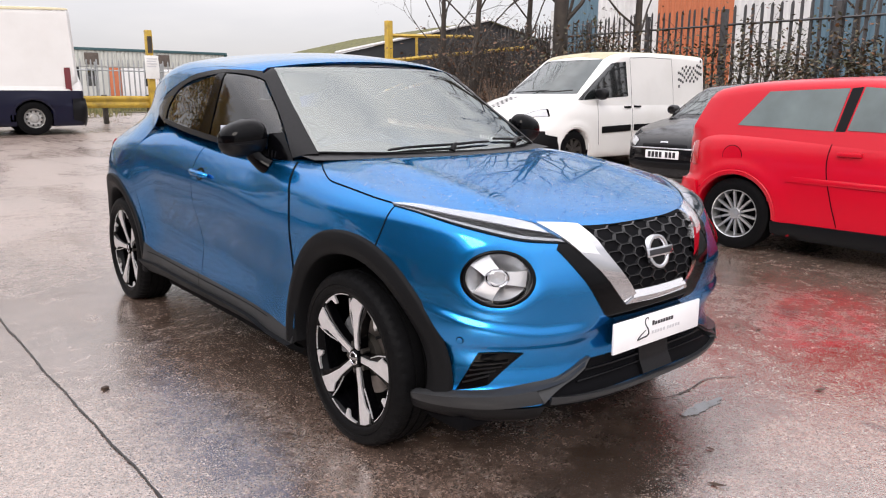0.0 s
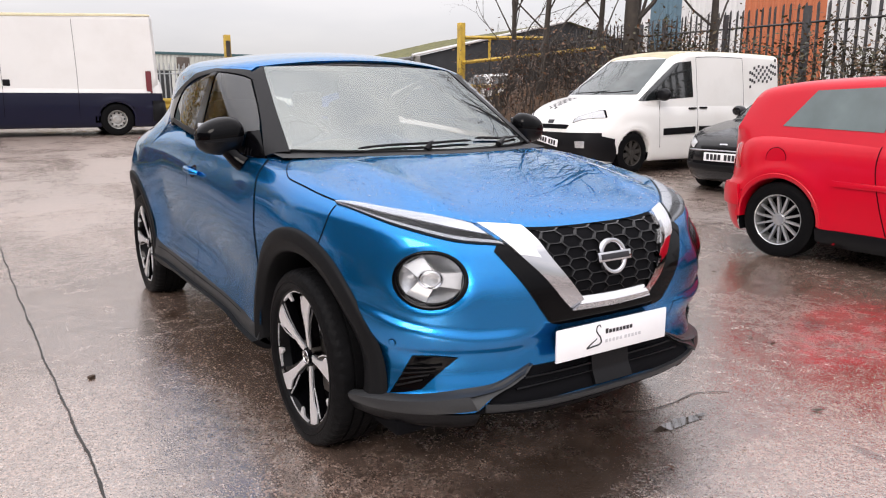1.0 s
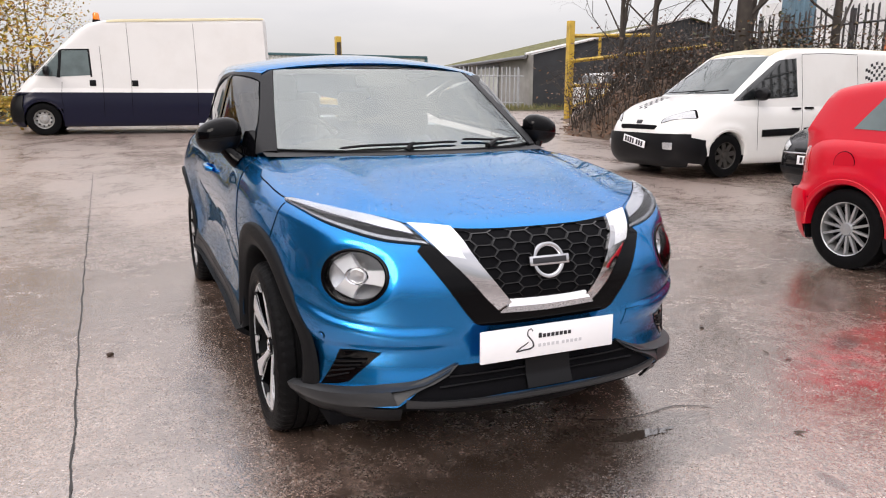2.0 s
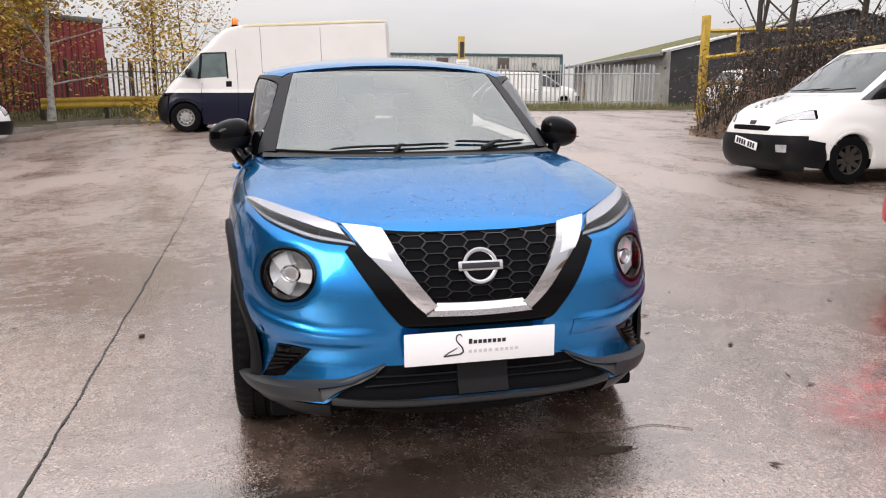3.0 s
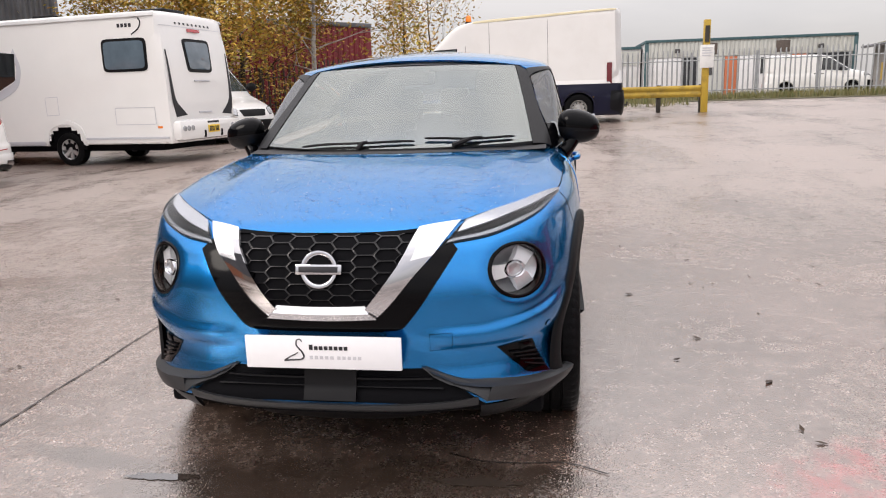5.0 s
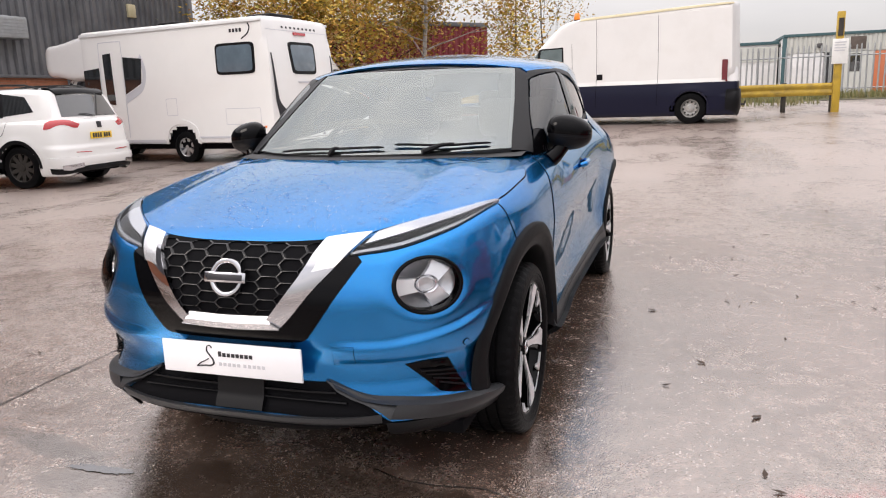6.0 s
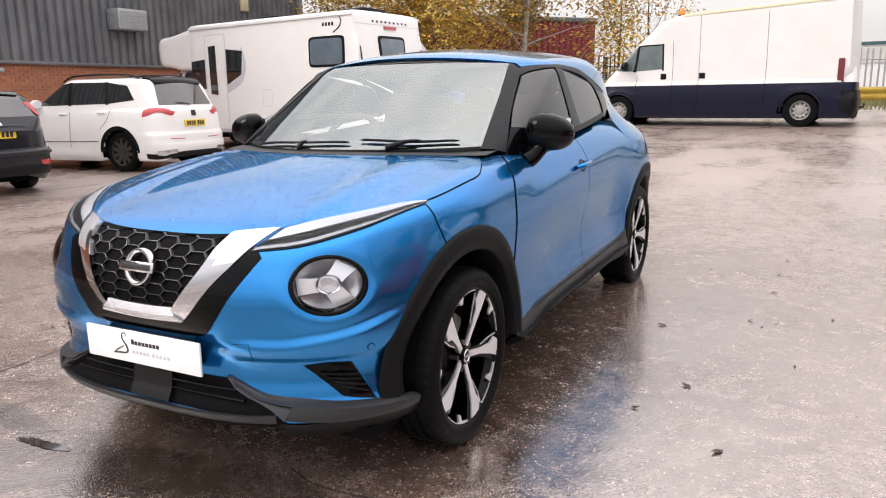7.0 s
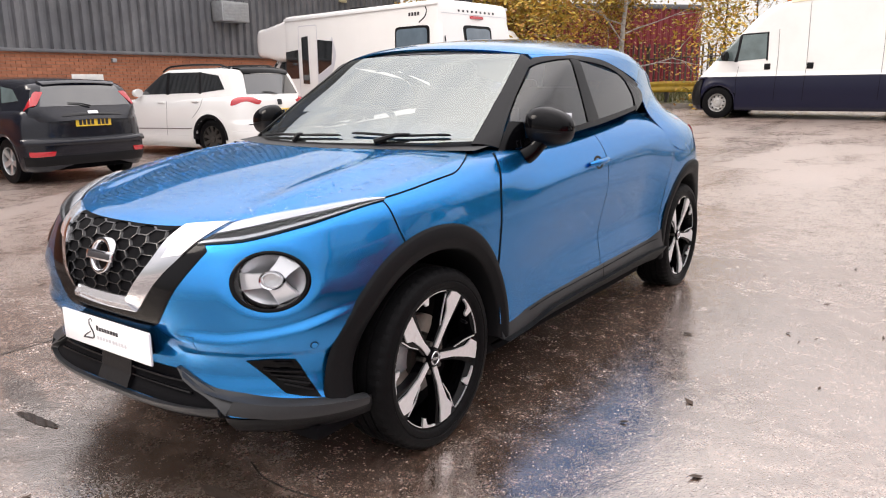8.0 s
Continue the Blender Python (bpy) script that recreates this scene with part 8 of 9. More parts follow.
# --- palisade fences
def palisade(name, label, points, height, spacing, material, base, pale_w=0.068, rails=True):
    fence = tagged(new(name), label, "fence")
    w = pale_w / 2
    t = 0.012
    prof = [(-w, 0.0), (-w * 0.45, t), (w * 0.45, t), (w, 0.0)]
    verts = []
    for z in (0.0, height - 0.16):
        verts += [(u, -v, z) for u, v in prof]
    verts += [(-w * 0.9, 0, height - 0.05), (-w * 0.35, -t, height), (w * 0.35, -t, height), (w * 0.9, 0, height - 0.05)]
    verts += [(0, -0.004, height - 0.07)]
    faces = [(i, i + 1, i + 5, i + 4) for i in range(3)] + [(4 + i, 5 + i, 9 + i, 8 + i) for i in range(3)]
    me = mesh_of("pale", verts[:12], faces, material, False)
    line = [np.array(p, float) for p in points]
    rng = random.Random(len(points) * 7 + int(height * 10))
    for a, b in zip(line, line[1:]):
        length = np.linalg.norm(b - a)
        d = (b - a) / length
        ang = math.degrees(math.atan2(d[1], d[0]))
        for i in range(int(length / spacing)):
            x, y = a + d * (i + 0.5) * spacing
            o = new("pale", me)
            o.parent = fence
            o.matrix_basis = pose(x, y, base(x, y) + rng.uniform(-0.02, 0.02), rng.uniform(-0.6, 0.6), rng.uniform(-0.8, 0.8), ang)
        for h in (0.35, height - 0.45):
            pa, pb = (*(a + np.array((-d[1], d[0])) * 0.03), base(*a) + h), (*(b + np.array((-d[1], d[0])) * 0.03), base(*b) + h)
            part("rail", tube([pa, pb], 0.025, 4), material, fence)
        for i in range(int(length / 2.75) + 1):
            x, y = a + d * min(i * 2.75, length) + np.array((-d[1], d[0])) * 0.09
            part("post", box(x - 0.05, x + 0.05, y - 0.05, y + 0.05, base(x, y) - 0.2, base(x, y) + height - 0.1), material, fence)
    return fence


palisade("palisade_fence", "grey galvanised palisade fence along the grass verge", [(-1.5, 31.5), (12.0, 31.6), (17.6, 30.2)], 2.10, 0.215, M["galv"], lambda x, y: gz(x, y) + 0.05)
palisade("palisade_fence", "brown weathered palisade fence behind the birch", [(-15.0, 22.2), (-9.6, 22.6), (-5.5, 25.5), (-1.5, 30.0)], 1.75, 0.19, M["brown_pale"], lambda x, y: gz(x, y) + 0.25)
bank_edge = lambda y: curve(y, (-6, 0, 7.8, 9.2, 13, 18, 21), (12.4, 12.1, 11.9, 10.2, 9.4, 12.2, 13.6))
bank_h = lambda x, y: 1.25 * ramp(x - bank_edge(y), 0.0, 2.6) * ramp(-y, -21.5, -18.5) * (1 + 0.12 * np.sin(x * 2.1 + y * 1.3)) + 0.10 * np.sin(x * 3.1) * np.cos(y * 2.7) * ramp(x - bank_edge(y), 0.2, 1.0) * ramp(-y, -21, -19)
palisade("palisade_fence", "dark steel palisade fence on top of the bank", [(13.6, -6.0), (13.9, 2.0), (14.6, 7.5), (16.4, 14.0), (17.6, 18.5)], 2.35, 0.235, M["dark_pale"], lambda x, y: gz(x, y) + 0.95, 0.085)

# bank of soil and leaves under the trees
bx, by = np.linspace(9.0, 26, 60), np.linspace(-8, 21.5, 90)
bv = [(x, y, float(ground_z(x, y) + bank_h(x, y)) - 0.015) for x in bx for y in by]
structure("bank", (bv, grid_faces(60, 90)), M["soil"], "brown earth bank strewn with dead leaves", "bank")

# verge, kerb and barrier at the far side
vl = [(-15.4, 15.0), (-9.4, 15.6), (-8.3, 16.7), (-7.2, 18.6), (-5.6, 20.0), (-3.0, 20.6), (2.0, 20.7)]
vv = []
rows = 8
for i, (x, y) in enumerate(sweep([(a, b, 0) for a, b in vl], 60)[:, :2]):
    for k in range(rows):
        t = k / (rows - 1)
        yy = y + t * (33 - y)
        vv.append((x - 0.10 * 0, yy, gz(x, yy) + 0.12 + 0.10 * t))
structure("verge_1", (vv, [tuple(reversed(f)) for f in grid_faces(60, rows)]), M["verge"], "raised planted verge behind the kerb", "verge")
kerb_line = sweep([(a, b, 0) for a, b in vl], 34)
kerb = tagged(new("kerb"), "wet concrete kerb stones edging the verge", "kerb", "", "structure")
kme = mesh_of("kerb_stone", *box(-0.46, 0.46, -0.07, 0.07, -0.2, 0.14, 0.02), M["kerb"])
for p, q in zip(kerb_line[:-1], kerb_line[1:]):
    c0 = (p + q) / 2
    o = new("kerb_stone", kme)
    o.parent = kerb
    L = float(np.linalg.norm(q - p))
    o.matrix_basis = pose(c0[0], c0[1], gz(c0[0], c0[1]), 0, 0, math.degrees(math.atan2(q[1] - p[1], q[0] - p[0]))) @ Matrix.Diagonal((L / 0.93, 1, 1, 1))
gvv = [(x, y, gz(x, y) + 0.02 + 0.10 * ramp(y, edge0, edge0 + 1.0)) for x in np.linspace(1.6, 24, 60) for edge0 in (26.6 + 0.16 * x,) for y in np.linspace(26.5 + 0.16 * x, 37, 14)]
structure("verge_2", (gvv, [tuple(reversed(f)) for f in grid_faces(60, 14)]), M["verge"], "strip of rough grass in front of the fence", "verge")


def blades(name, label, count, where, tall, material, seed):
    """Rough grass as many thin blades."""
    rng = random.Random(seed)
    v, f = [], []
    for _ in range(count):
        x, y, z = where(rng)
        h, a, lean = tall * rng.uniform(0.35, 1.1), rng.uniform(0, 6.28), rng.uniform(-0.4, 0.4)
        w = rng.uniform(0.012, 0.03)
        n = len(v)
        v += [(x - w * math.cos(a), y - w * math.sin(a), z), (x + w * math.cos(a), y + w * math.sin(a), z), (x + lean * h * math.sin(a), y + lean * h * math.cos(a), z + h)]
        f.append((n, n + 1, n + 2))
    return tagged(part(name, (v, f), material, None, smooth=False), label, "grass", "", "stuff")


def far_strip(r):
    x = r.uniform(1.8, 23)
    y = 26.9 + 0.16 * x + 5.0 * r.random() ** 1.5
    return x, y, gz(x, y) + 0.05


def left_strip(r):
    x = r.uniform(-9, 5)
    y = (20.9 if x > -3 else 20.9 - 0.0 * x) + r.uniform(0, 9)
    return x, y, gz(x, y) + 0.12


blades("rough_grass", "rough yellow-green grass along the far fence", 9000, far_strip, 0.34, M["grass"], 1)
blades("rough_grass", "rough grass behind the yellow crash barrier", 4200, left_strip, 0.30, M["grass"], 2)


# --- yellow crash barrier, post with a notice, gate
def barrier(points, name_label):
    bar = tagged(new("crash_barrier"), name_label, "barrier")
    prof = [(0.0, 1.02), (0.035, 1.06), (0.045, 1.10), (0.035, 1.14), (0.0, 1.175), (0.0, 1.20), (0.035, 1.235), (0.045, 1.275), (0.035, 1.315), (0.0, 1.35)]
    line = [np.array(p, float) for p in points]
    v = []
    for p in line:
        z = gz(*p) - 0.58 + 0.0
        v += [(p[0], p[1] - o, zz + z) for o, zz in prof]
    part("beam", (v, grid_faces(len(line), len(prof))), M["yellow"], bar, "worn yellow corrugated beam", angle=60)
    for p in line:
        part("post", box(p[0] - 0.06, p[0] + 0.06, p[1] + 0.02, p[1] + 0.16, gz(*p) - 0.1, gz(*p) + 0.80, 0.01), M["post_dark"], bar)
    return bar


barrier([(2.55, 19.85), (3.80, 19.82), (5.0, 19.78)], "worn yellow steel crash barrier on dark posts")
barrier([(-7.35, 20.95), (-5.6, 21.05), (-3.6, 21.1), (-1.6, 21.1), (0.4, 20.9), (2.4, 20.2)], "worn yellow steel crash barrier on dark posts")
post = tagged(part("marker_post", box(4.97, 5.15, 19.62, 19.78, gz(5, 19.7) - 0.1, 3.12, 0.015), M["yellow"], None), "tall worn yellow steel post with a notice", "post")
part("socket", box(5.00, 5.12, 19.60, 19.62, 2.50, 2.95), M["post_dark"], post)
sgn = part("notice", box(4.88, 5.26, 19.57, 19.60, 1.78, 2.42, 0.004), M["sign"], post, "white notice with dark bars")
for k in range(4):
    part("notice_bar", box(4.93, 5.21 - 0.03 * (k % 2), 19.562, 19.568, 2.32 - k * 0.07, 2.345 - k * 0.07), M["ink_grey"], sgn)


def build_gate():
    g = tagged(new("yellow_gate"), "worn yellow steel gate post and open barrier frame", "gate")
    z0 = gz(13.5, 19.8)
    part("gate_post", box(13.38, 13.60, 19.70, 19.92, z0 - 0.1, 3.92, 0.015), M["yellow"], g)
    bars = (((13.5, 19.8, 3.42), (17.3, 19.6, 3.55)), ((13.5, 19.8, 2.55), (15.4, 14.6, 2.85)), ((13.5, 19.8, 1.72), (15.6, 19.4, 1.74)), ((13.5, 19.8, 0.92), (15.5, 19.4, 1.62)), ((15.55, 19.4, 1.78), (15.55, 19.4, 1.40)), ((14.2, 19.7, 1.72), (14.2, 19.7, 1.20)), ((14.9, 19.55, 1.72), (14.9, 19.55, 1.42)), ((14.7, 19.75, 3.46), (14.7, 19.75, 2.70)))
    for a, b in bars:
        d = Vector(b) - Vector(a)
        part("gate_bar", tube([a, b], 0.065, 4), M["yellow"], g, smooth=False)
    return g


build_gate()


# --- trees
def grow(rng, start, way, length, radius, depth, out, tips, spread=0.55, lift=0.12, shrink=0.72, kids=(2, 3), sides=5):
    """Branch by branch: tubes into out, ends into tips."""
    pts, radii = [Vector(start)], [radius]
    d = Vector(way).normalized()
    n = 3 if depth > 1 else 2
    for i in range(n):
        d = (d + Vector((rng.uniform(-1, 1), rng.uniform(-1, 1), rng.uniform(-0.6, 0.9))) * 0.16 + Vector((0, 0, lift * 0.3))).normalized()
        pts.append(pts[-1] + d * length / n)
        radii.append(radius * (1 - 0.42 * (i + 1) / n))
    out.append(tube(pts, radii, sides if depth > 2 else 4 if depth > 1 else 3, False))
    tips.append((pts[-1], d, depth))
    if depth <= 0:
        return
    for k in range(rng.randint(*kids)):
        a = rng.uniform(0, 2 * math.pi)
        side_d = d.cross(Vector((math.cos(a), math.sin(a), 0.3))).normalized()
        nd = (d + side_d * spread * rng.uniform(0.6, 1.4) + Vector((0, 0, lift))).normalized()
        at_p = pts[-1] if k < 2 else pts[-2].lerp(pts[-1], rng.random())
        grow(rng, at_p, nd, length * shrink * rng.uniform(0.75, 1.15), radii[-1] * 0.78, depth - 1, out, tips, spread, lift, shrink, kids, sides)


def leaf_cloud(rng, tips, per, size, scatter, droop=0.0, low=0):
    v, f = [], []
    for p, d, depth in tips:
        if depth > 1 + low:
            continue
        for _ in range(per):
            c = p + Vector((rng.gauss(0, scatter), rng.gauss(0, scatter), rng.gauss(0, scatter) - abs(rng.gauss(0, droop))))
            a, b = rng.uniform(0, 6.28), rng.uniform(-0.9, 0.9)
            u = Vector((math.cos(a), math.sin(a), b)).normalized() * size * rng.uniform(0.6, 1.3)
            w = u.cross(Vector((rng.uniform(-1, 1), rng.uniform(-1, 1), 1))).normalized() * size * 0.55
            n = len(v)
            v += [tuple(c - u), tuple(c + w), tuple(c + u), tuple(c - w)]
            f.append((n, n + 1, n + 2, n + 3))
    return v, f


def build_tree(label, at, height, radius, seed, depth=4, bark="bark", leaves=None, per=3, size=0.035, scatter=0.16, droop=0.1, lean=(0, 0), spread=0.55, kids=(2, 3), first=0.22, limbs=9, reach=0.34, rise=0.7, group="trees"):
    """A tapering stem with limbs along it, each branching down to twigs, and a thin crown."""
    rng = random.Random(seed)
    tree = tagged(new("tree"), label, "tree", group)
    z = at[2] if len(at) > 2 else gz(at[0], at[1])
    out, tips = [], []
    base = Vector((at[0], at[1], z - 0.1))
    stem, radii = [base], [radius * 1.3]
    for i in range(1, 9):
        t = i / 8
        stem.append(base + Vector((lean[0] * t + rng.uniform(-0.05, 0.05) * t, lean[1] * t + rng.uniform(-0.05, 0.05) * t, height * 0.8 * t)))
        radii.append(radius * (1.0 - 0.85 * t))
    out.append(tube(stem, radii, 9, False))
    for k in range(limbs):
        t = first + (0.98 - first) * (k + rng.random() * 0.7) / limbs
        i = min(7, int(t * 8))
        p = stem[i].lerp(stem[i + 1], t * 8 - i)
        a = k * 2.4 + rng.uniform(-0.5, 0.5)
        grow(rng, p, (math.cos(a), math.sin(a), rise * rng.uniform(0.6, 1.3)), height * reach * (1.0 - 0.62 * t), radius * (0.34 - 0.22 * t), depth, out, tips, spread, 0.10, 0.72, kids)
    part("trunk", join(*out), M[bark], tree, "", angle=70)
    if leaves:
        part("crown", leaf_cloud(rng, tips, per, size, scatter, droop, 1), M[leaves], tree, "thin crown of leaves", smooth=False)
    return tree


build_tree("birch with white bark and thin yellow autumn leaves", (-7.0, 20.6, gz(-7, 20.6) + 0.15), 8.0, 0.105, 8, 3, "birch_bark", "autumn", 46, 0.072, 0.38, 0.40, (0.25, 0.1), 0.70, (2, 3), 0.17, 15, 0.25, 0.30)
build_tree("autumn tree with thinning yellow-brown leaves", (-9.7, 21.2, gz(-9.7, 21.2) + 0.15), 6.8, 0.12, 21, 3, "bark", "autumn", 46, 0.072, 0.38, 0.40, (0.1, 0.2), 0.70, (2, 3), 0.16, 13, 0.30, 0.40)
build_tree("autumn tree with thinning yellow-brown leaves", (-12.6, 20.6, gz(-12.6, 20.6) + 0.15), 6.4, 0.12, 22, 3, "bark", "autumn", 46, 0.072, 0.38, 0.40, (0.1, 0.2), 0.70, (2, 3), 0.16, 12, 0.30, 0.40)
build_tree("slender tree with sparse yellow leaves", (-4.4, 22.6, gz(-4.4, 22.6) + 0.15), 6.4, 0.055, 33, 3, "bark", "autumn", 6, 0.050, 0.22, 0.2, (0.1, 0), 0.5, (2, 3), 0.10, 11, 0.22, 1.3)
build_tree("slender tree with sparse yellow leaves", (-3.5, 23.2, gz(-3.5, 23.2) + 0.15), 5.6, 0.05, 34, 3, "bark", "autumn", 6, 0.050, 0.22, 0.2, (-0.1, 0), 0.5, (2, 3), 0.10, 11, 0.24, 1.3)
bank_at = lambda x, y: (x, y, gz(x, y) + float(bank_h(x, y)))
for (x, y), h, r, sd, dp in (((12.2, 10.6), 9.0, 0.21, 41, 4), ((13.0, 11.4), 9.5, 0.19, 42, 4), ((14.0, 9.6), 8.0, 0.12, 43, 4), ((11.4, 13.0), 7.5, 0.10, 44, 4), ((12.4, 15.4), 7.0, 0.10, 45, 4), ((13.6, 17.2), 6.0, 0.08, 46, 4), ((15.6, 5.0), 7.5, 0.09, 47, 4), ((15.2, 0.5), 7.5, 0.09, 48, 4), ((13.2, -2.0), 14.0, 0.26, 49, 4), ((13.6, 13.2), 8.0, 0.10, 50, 4)):
    build_tree("bare dark winter tree on the bank", bank_at(x, y), h, r, sd, dp + 1, spread=0.62, lean=(0.3 - 0.6 * (sd % 2), -0.3), first=0.16, limbs=9, reach=0.30, rise=1.0)


def thicket(label, count, where, tall, seed, leaf, per, size):
    """Brambles and scrub: bent canes with leaves."""
    rng = random.Random(seed)
    out, tips = [], []
    for _ in range(count):
        x, y = where(rng)
        z = gz(x, y) + float(bank_h(x, y))
        a, h = rng.uniform(0, 6.28), tall * rng.uniform(0.4, 1.1)
        p = Vector((x, y, z - 0.05))
        pts = [p, p + Vector((0.12 * h * math.cos(a), 0.12 * h * math.sin(a), h * 0.55)), p + Vector((0.42 * h * math.cos(a), 0.42 * h * math.sin(a), h)), p + Vector((0.75 * h * math.cos(a), 0.75 * h * math.sin(a), h * 0.85))]
        out.append(tube(pts, [0.012, 0.010, 0.007, 0.004], 3, False))
        for k in range(4):
            tips.append((pts[1].lerp(pts[3], rng.random()), Vector((0, 0, 1)), 0))
        for k in range(2):
            q = pts[1 + k]
            e = q + Vector((rng.uniform(-0.5, 0.5), rng.uniform(-0.5, 0.5), rng.uniform(0, 0.6)))
            out.append(tube([q, q.lerp(e, 0.5) + Vector((0, 0, 0.06)), e], [0.006, 0.005, 0.003], 3, False))
            tips.append((e, Vector((0, 0, 1)), 0))
    bush = tagged(part("scrub_canes", join(*out), M["bark"], None), label, "scrub", "", "stuff")
    tagged(part("scrub_leaves", leaf_cloud(rng, tips, per, size, 0.18), M[leaf], None, smooth=False), label.replace("canes", "leaves"), "scrub", "", "stuff")


def by_gate(r):
    y = r.uniform(9.0, 17.2)
    return float(bank_edge(y)) + r.uniform(0.2, 4.5), y


def by_fence(r):
    y = r.uniform(-4.0, 10.0)
    return float(bank_edge(y)) + r.uniform(0.3, 2.6), y


thicket("tangled bare brown scrub canes on the bank", 520, by_gate, 1.45, 51, "brown_leaf", 1, 0.05)
thicket("tangled bramble and ivy canes along the fence foot", 330, by_fence, 1.5, 52, "ivy", 9, 0.055)
rng = random.Random(60)
heap = []
for _ in range(2600):
    x, y = by_gate(rng) if rng.random() < 0.75 else by_fence(rng)
    heap.append((Vector((x - 0.2, y, gz(x, y) + float(bank_h(x - 0.2, y)) + 0.02)), Vector((0, 0, 1)), 0))
tagged(part("leaf_carpet", leaf_cloud(rng, heap, 1, 0.06, 0.03), M["brown_leaf"], None, smooth=False), "carpet of dead brown leaves on the bank", "leaves", "", "stuff")


# --- motorhome
def build_motorhome():
    home = thing("motorhome", "white coachbuilt motorhome with dark windows and grey graphics", "motorhome", (-12.60, 12.26, gz(-10, 11)), -97)
    W = 1.14
    box_f = lambda x, y, z: smax(smax(smax(np.abs(x) - W + 0.012 * np.maximum(z - 1.8, 0), z - (2.92 - 0.02 * (x / W) ** 2), 0.10), smax(0.95 - y, y - (6.30 - 0.05 * np.maximum(0, z - 1.0) ** 2 + 0.05 * np.abs(x) ** 2 * 0), 0.10), 0.08), 0.42 - z, 0.04)
    luton = lambda x, y, z: smax(smax(np.abs(x) - W + 0.03, smax(z - (2.84 - 0.16 * ramp(-y, -1.2, 0.1)), 1.86 + 0.10 * ramp(-y, -0.6, 0.1) - z, 0.16), 0.12), smax((-0.68 + 0.30 * np.abs(z - 2.3) ** 2 + 0.22 * x**2) - y, y - 1.5, 0.1), 0.30)
    part("body", shell_of(box_f, 2.0, 5.2, 1.6, 1.3, 0.2, 3.2, [(3.80, 0.33, 0.44)], 24, 50, 40, 14), M["white_clean"], home, "white ribless body panels")
    part("overcab", shell_of(luton, 0.6, 1.1, 2.35, 1.25, 1.75, 3.0, (), 26, 4, 30, 14), M["white_clean"], home, "rounded overcab pod")
    # cab below it
    cab_l = lambda x, y, z: smax(smax(np.abs(x) - 0.98 + 0.12 * ramp(z, 1.1, 2.0), smax((-0.95 + 0.25 * np.abs(x) ** 3 + 0.5 * np.maximum(0, z - 0.8)) + 0.55 * np.maximum(0, z - 1.15) - y, y - 1.4, 0.1), 0.12), smax(z - 2.0, 0.22 - z, 0.05), 0.08)
    part("cab", shell_of(cab_l, 0.4, 0.8, 1.0, 1.1, 0.1, 2.1, [(0.0, 0.33, 0.40)], 22, 12, 30, 12), M["white_clean"], home)
    e = lambda pts: [(1.1, y, z) for y, z in pts]
    both = lambda q: ((1, q), (-1, flipped(q)))
    for sgn, q in both(patch(cab_l, e([(0.05, 1.22), (0.42, 1.86)]), e([(0.92, 1.22), (0.92, 1.88)]), 10, 12, 0.006, 0.01)):
        part("cab_window", q, M["dark_glass"], home)
    sc = [(x, -0.2, 1.3) for x in np.linspace(-0.8, 0.8, 5)], [(x, 0.35, 1.86) for x in np.linspace(-0.74, 0.74, 5)]
    part("windscreen", patch(cab_l, *sc, 16, 12, 0.006, 0.01), M["dark_glass"], home)

    def window(y0, y1, z0, z1, mat, rim=True, sides=(1, -1), lift=0.012):
        for s in sides:
            mk = (lambda q: q) if s > 0 else flipped
            r = 0.05
            w = part("side_window", mk(patch(box_f, e([(y0, z0), (y0, z1)]), e([(y1, z0), (y1, z1)]), 20, 24, lift, 0.012, corner=9)), M["black"], home, "black-framed caravan window")
            part("pane", mk(patch(box_f, e([(y0 + r, z0 + r), (y0 + r, z1 - r)]), e([(y1 - r, z0 + r), (y1 - r, z1 - r)]), 20, 24, lift + 0.012, 0.006, None, False, 0.012, corner=9)), mat, w)

    window(4.90, 5.90, 1.80, 2.42, M["blind"])
    # door with a dark slit window
    for sgn, q in both(patch(box_f, e([(1.55, 0.55), (1.55, 2.62)]), e([(2.22, 0.55), (2.22, 2.62)]), 20, 8, 0.006, 0.01)):
        door = part("door", q, M["white_clean"], home, "white entrance door")
    for sgn, q in both(strip(box_f, e([(1.54, 0.55), (1.53, 1.6), (1.54, 2.63), (1.9, 2.64), (2.23, 2.63), (2.24, 1.6), (2.23, 0.55)]), 0.02, 0.004, 60)):
        part("door_seal", q, M["ink_grey"], home)
    for sgn, q in both(patch(box_f, e([(1.68, 1.30), (1.66, 2.38)]), e([(1.92, 1.28), (1.90, 2.40)]), 12, 6, 0.02, 0.02)):
        part("door_window", q, M["dark_glass"], home)
    for sgn, q in both(patch(box_f, e([(2.26, 1.50), (2.26, 2.30)]), e([(2.75, 1.72), (2.82, 2.24)]), 10, 10, 0.008, 0.01)):
        part("dark_graphic", q, M["dark_glass"], home)
    for sgn, q in both(patch(box_f, e([(2.26, 1.30), (2.82, 1.62), (2.92, 1.95), (2.80, 2.34)]), e([(2.26, 1.48), (2.76, 1.74), (2.82, 1.95), (2.74, 2.26)]), 24, 5, 0.006, 0.005)):
        part("grey_graphic", q, M["ink_grey"], home)
    for sgn, q in both(patch(box_f, e([(1.02, 1.42), (1.02, 2.06)]), e([(1.50, 1.42), (1.50, 2.10)]), 8, 8, 0.008, 0.01)):
        part("dark_graphic", q, M["dark_glass"], home)
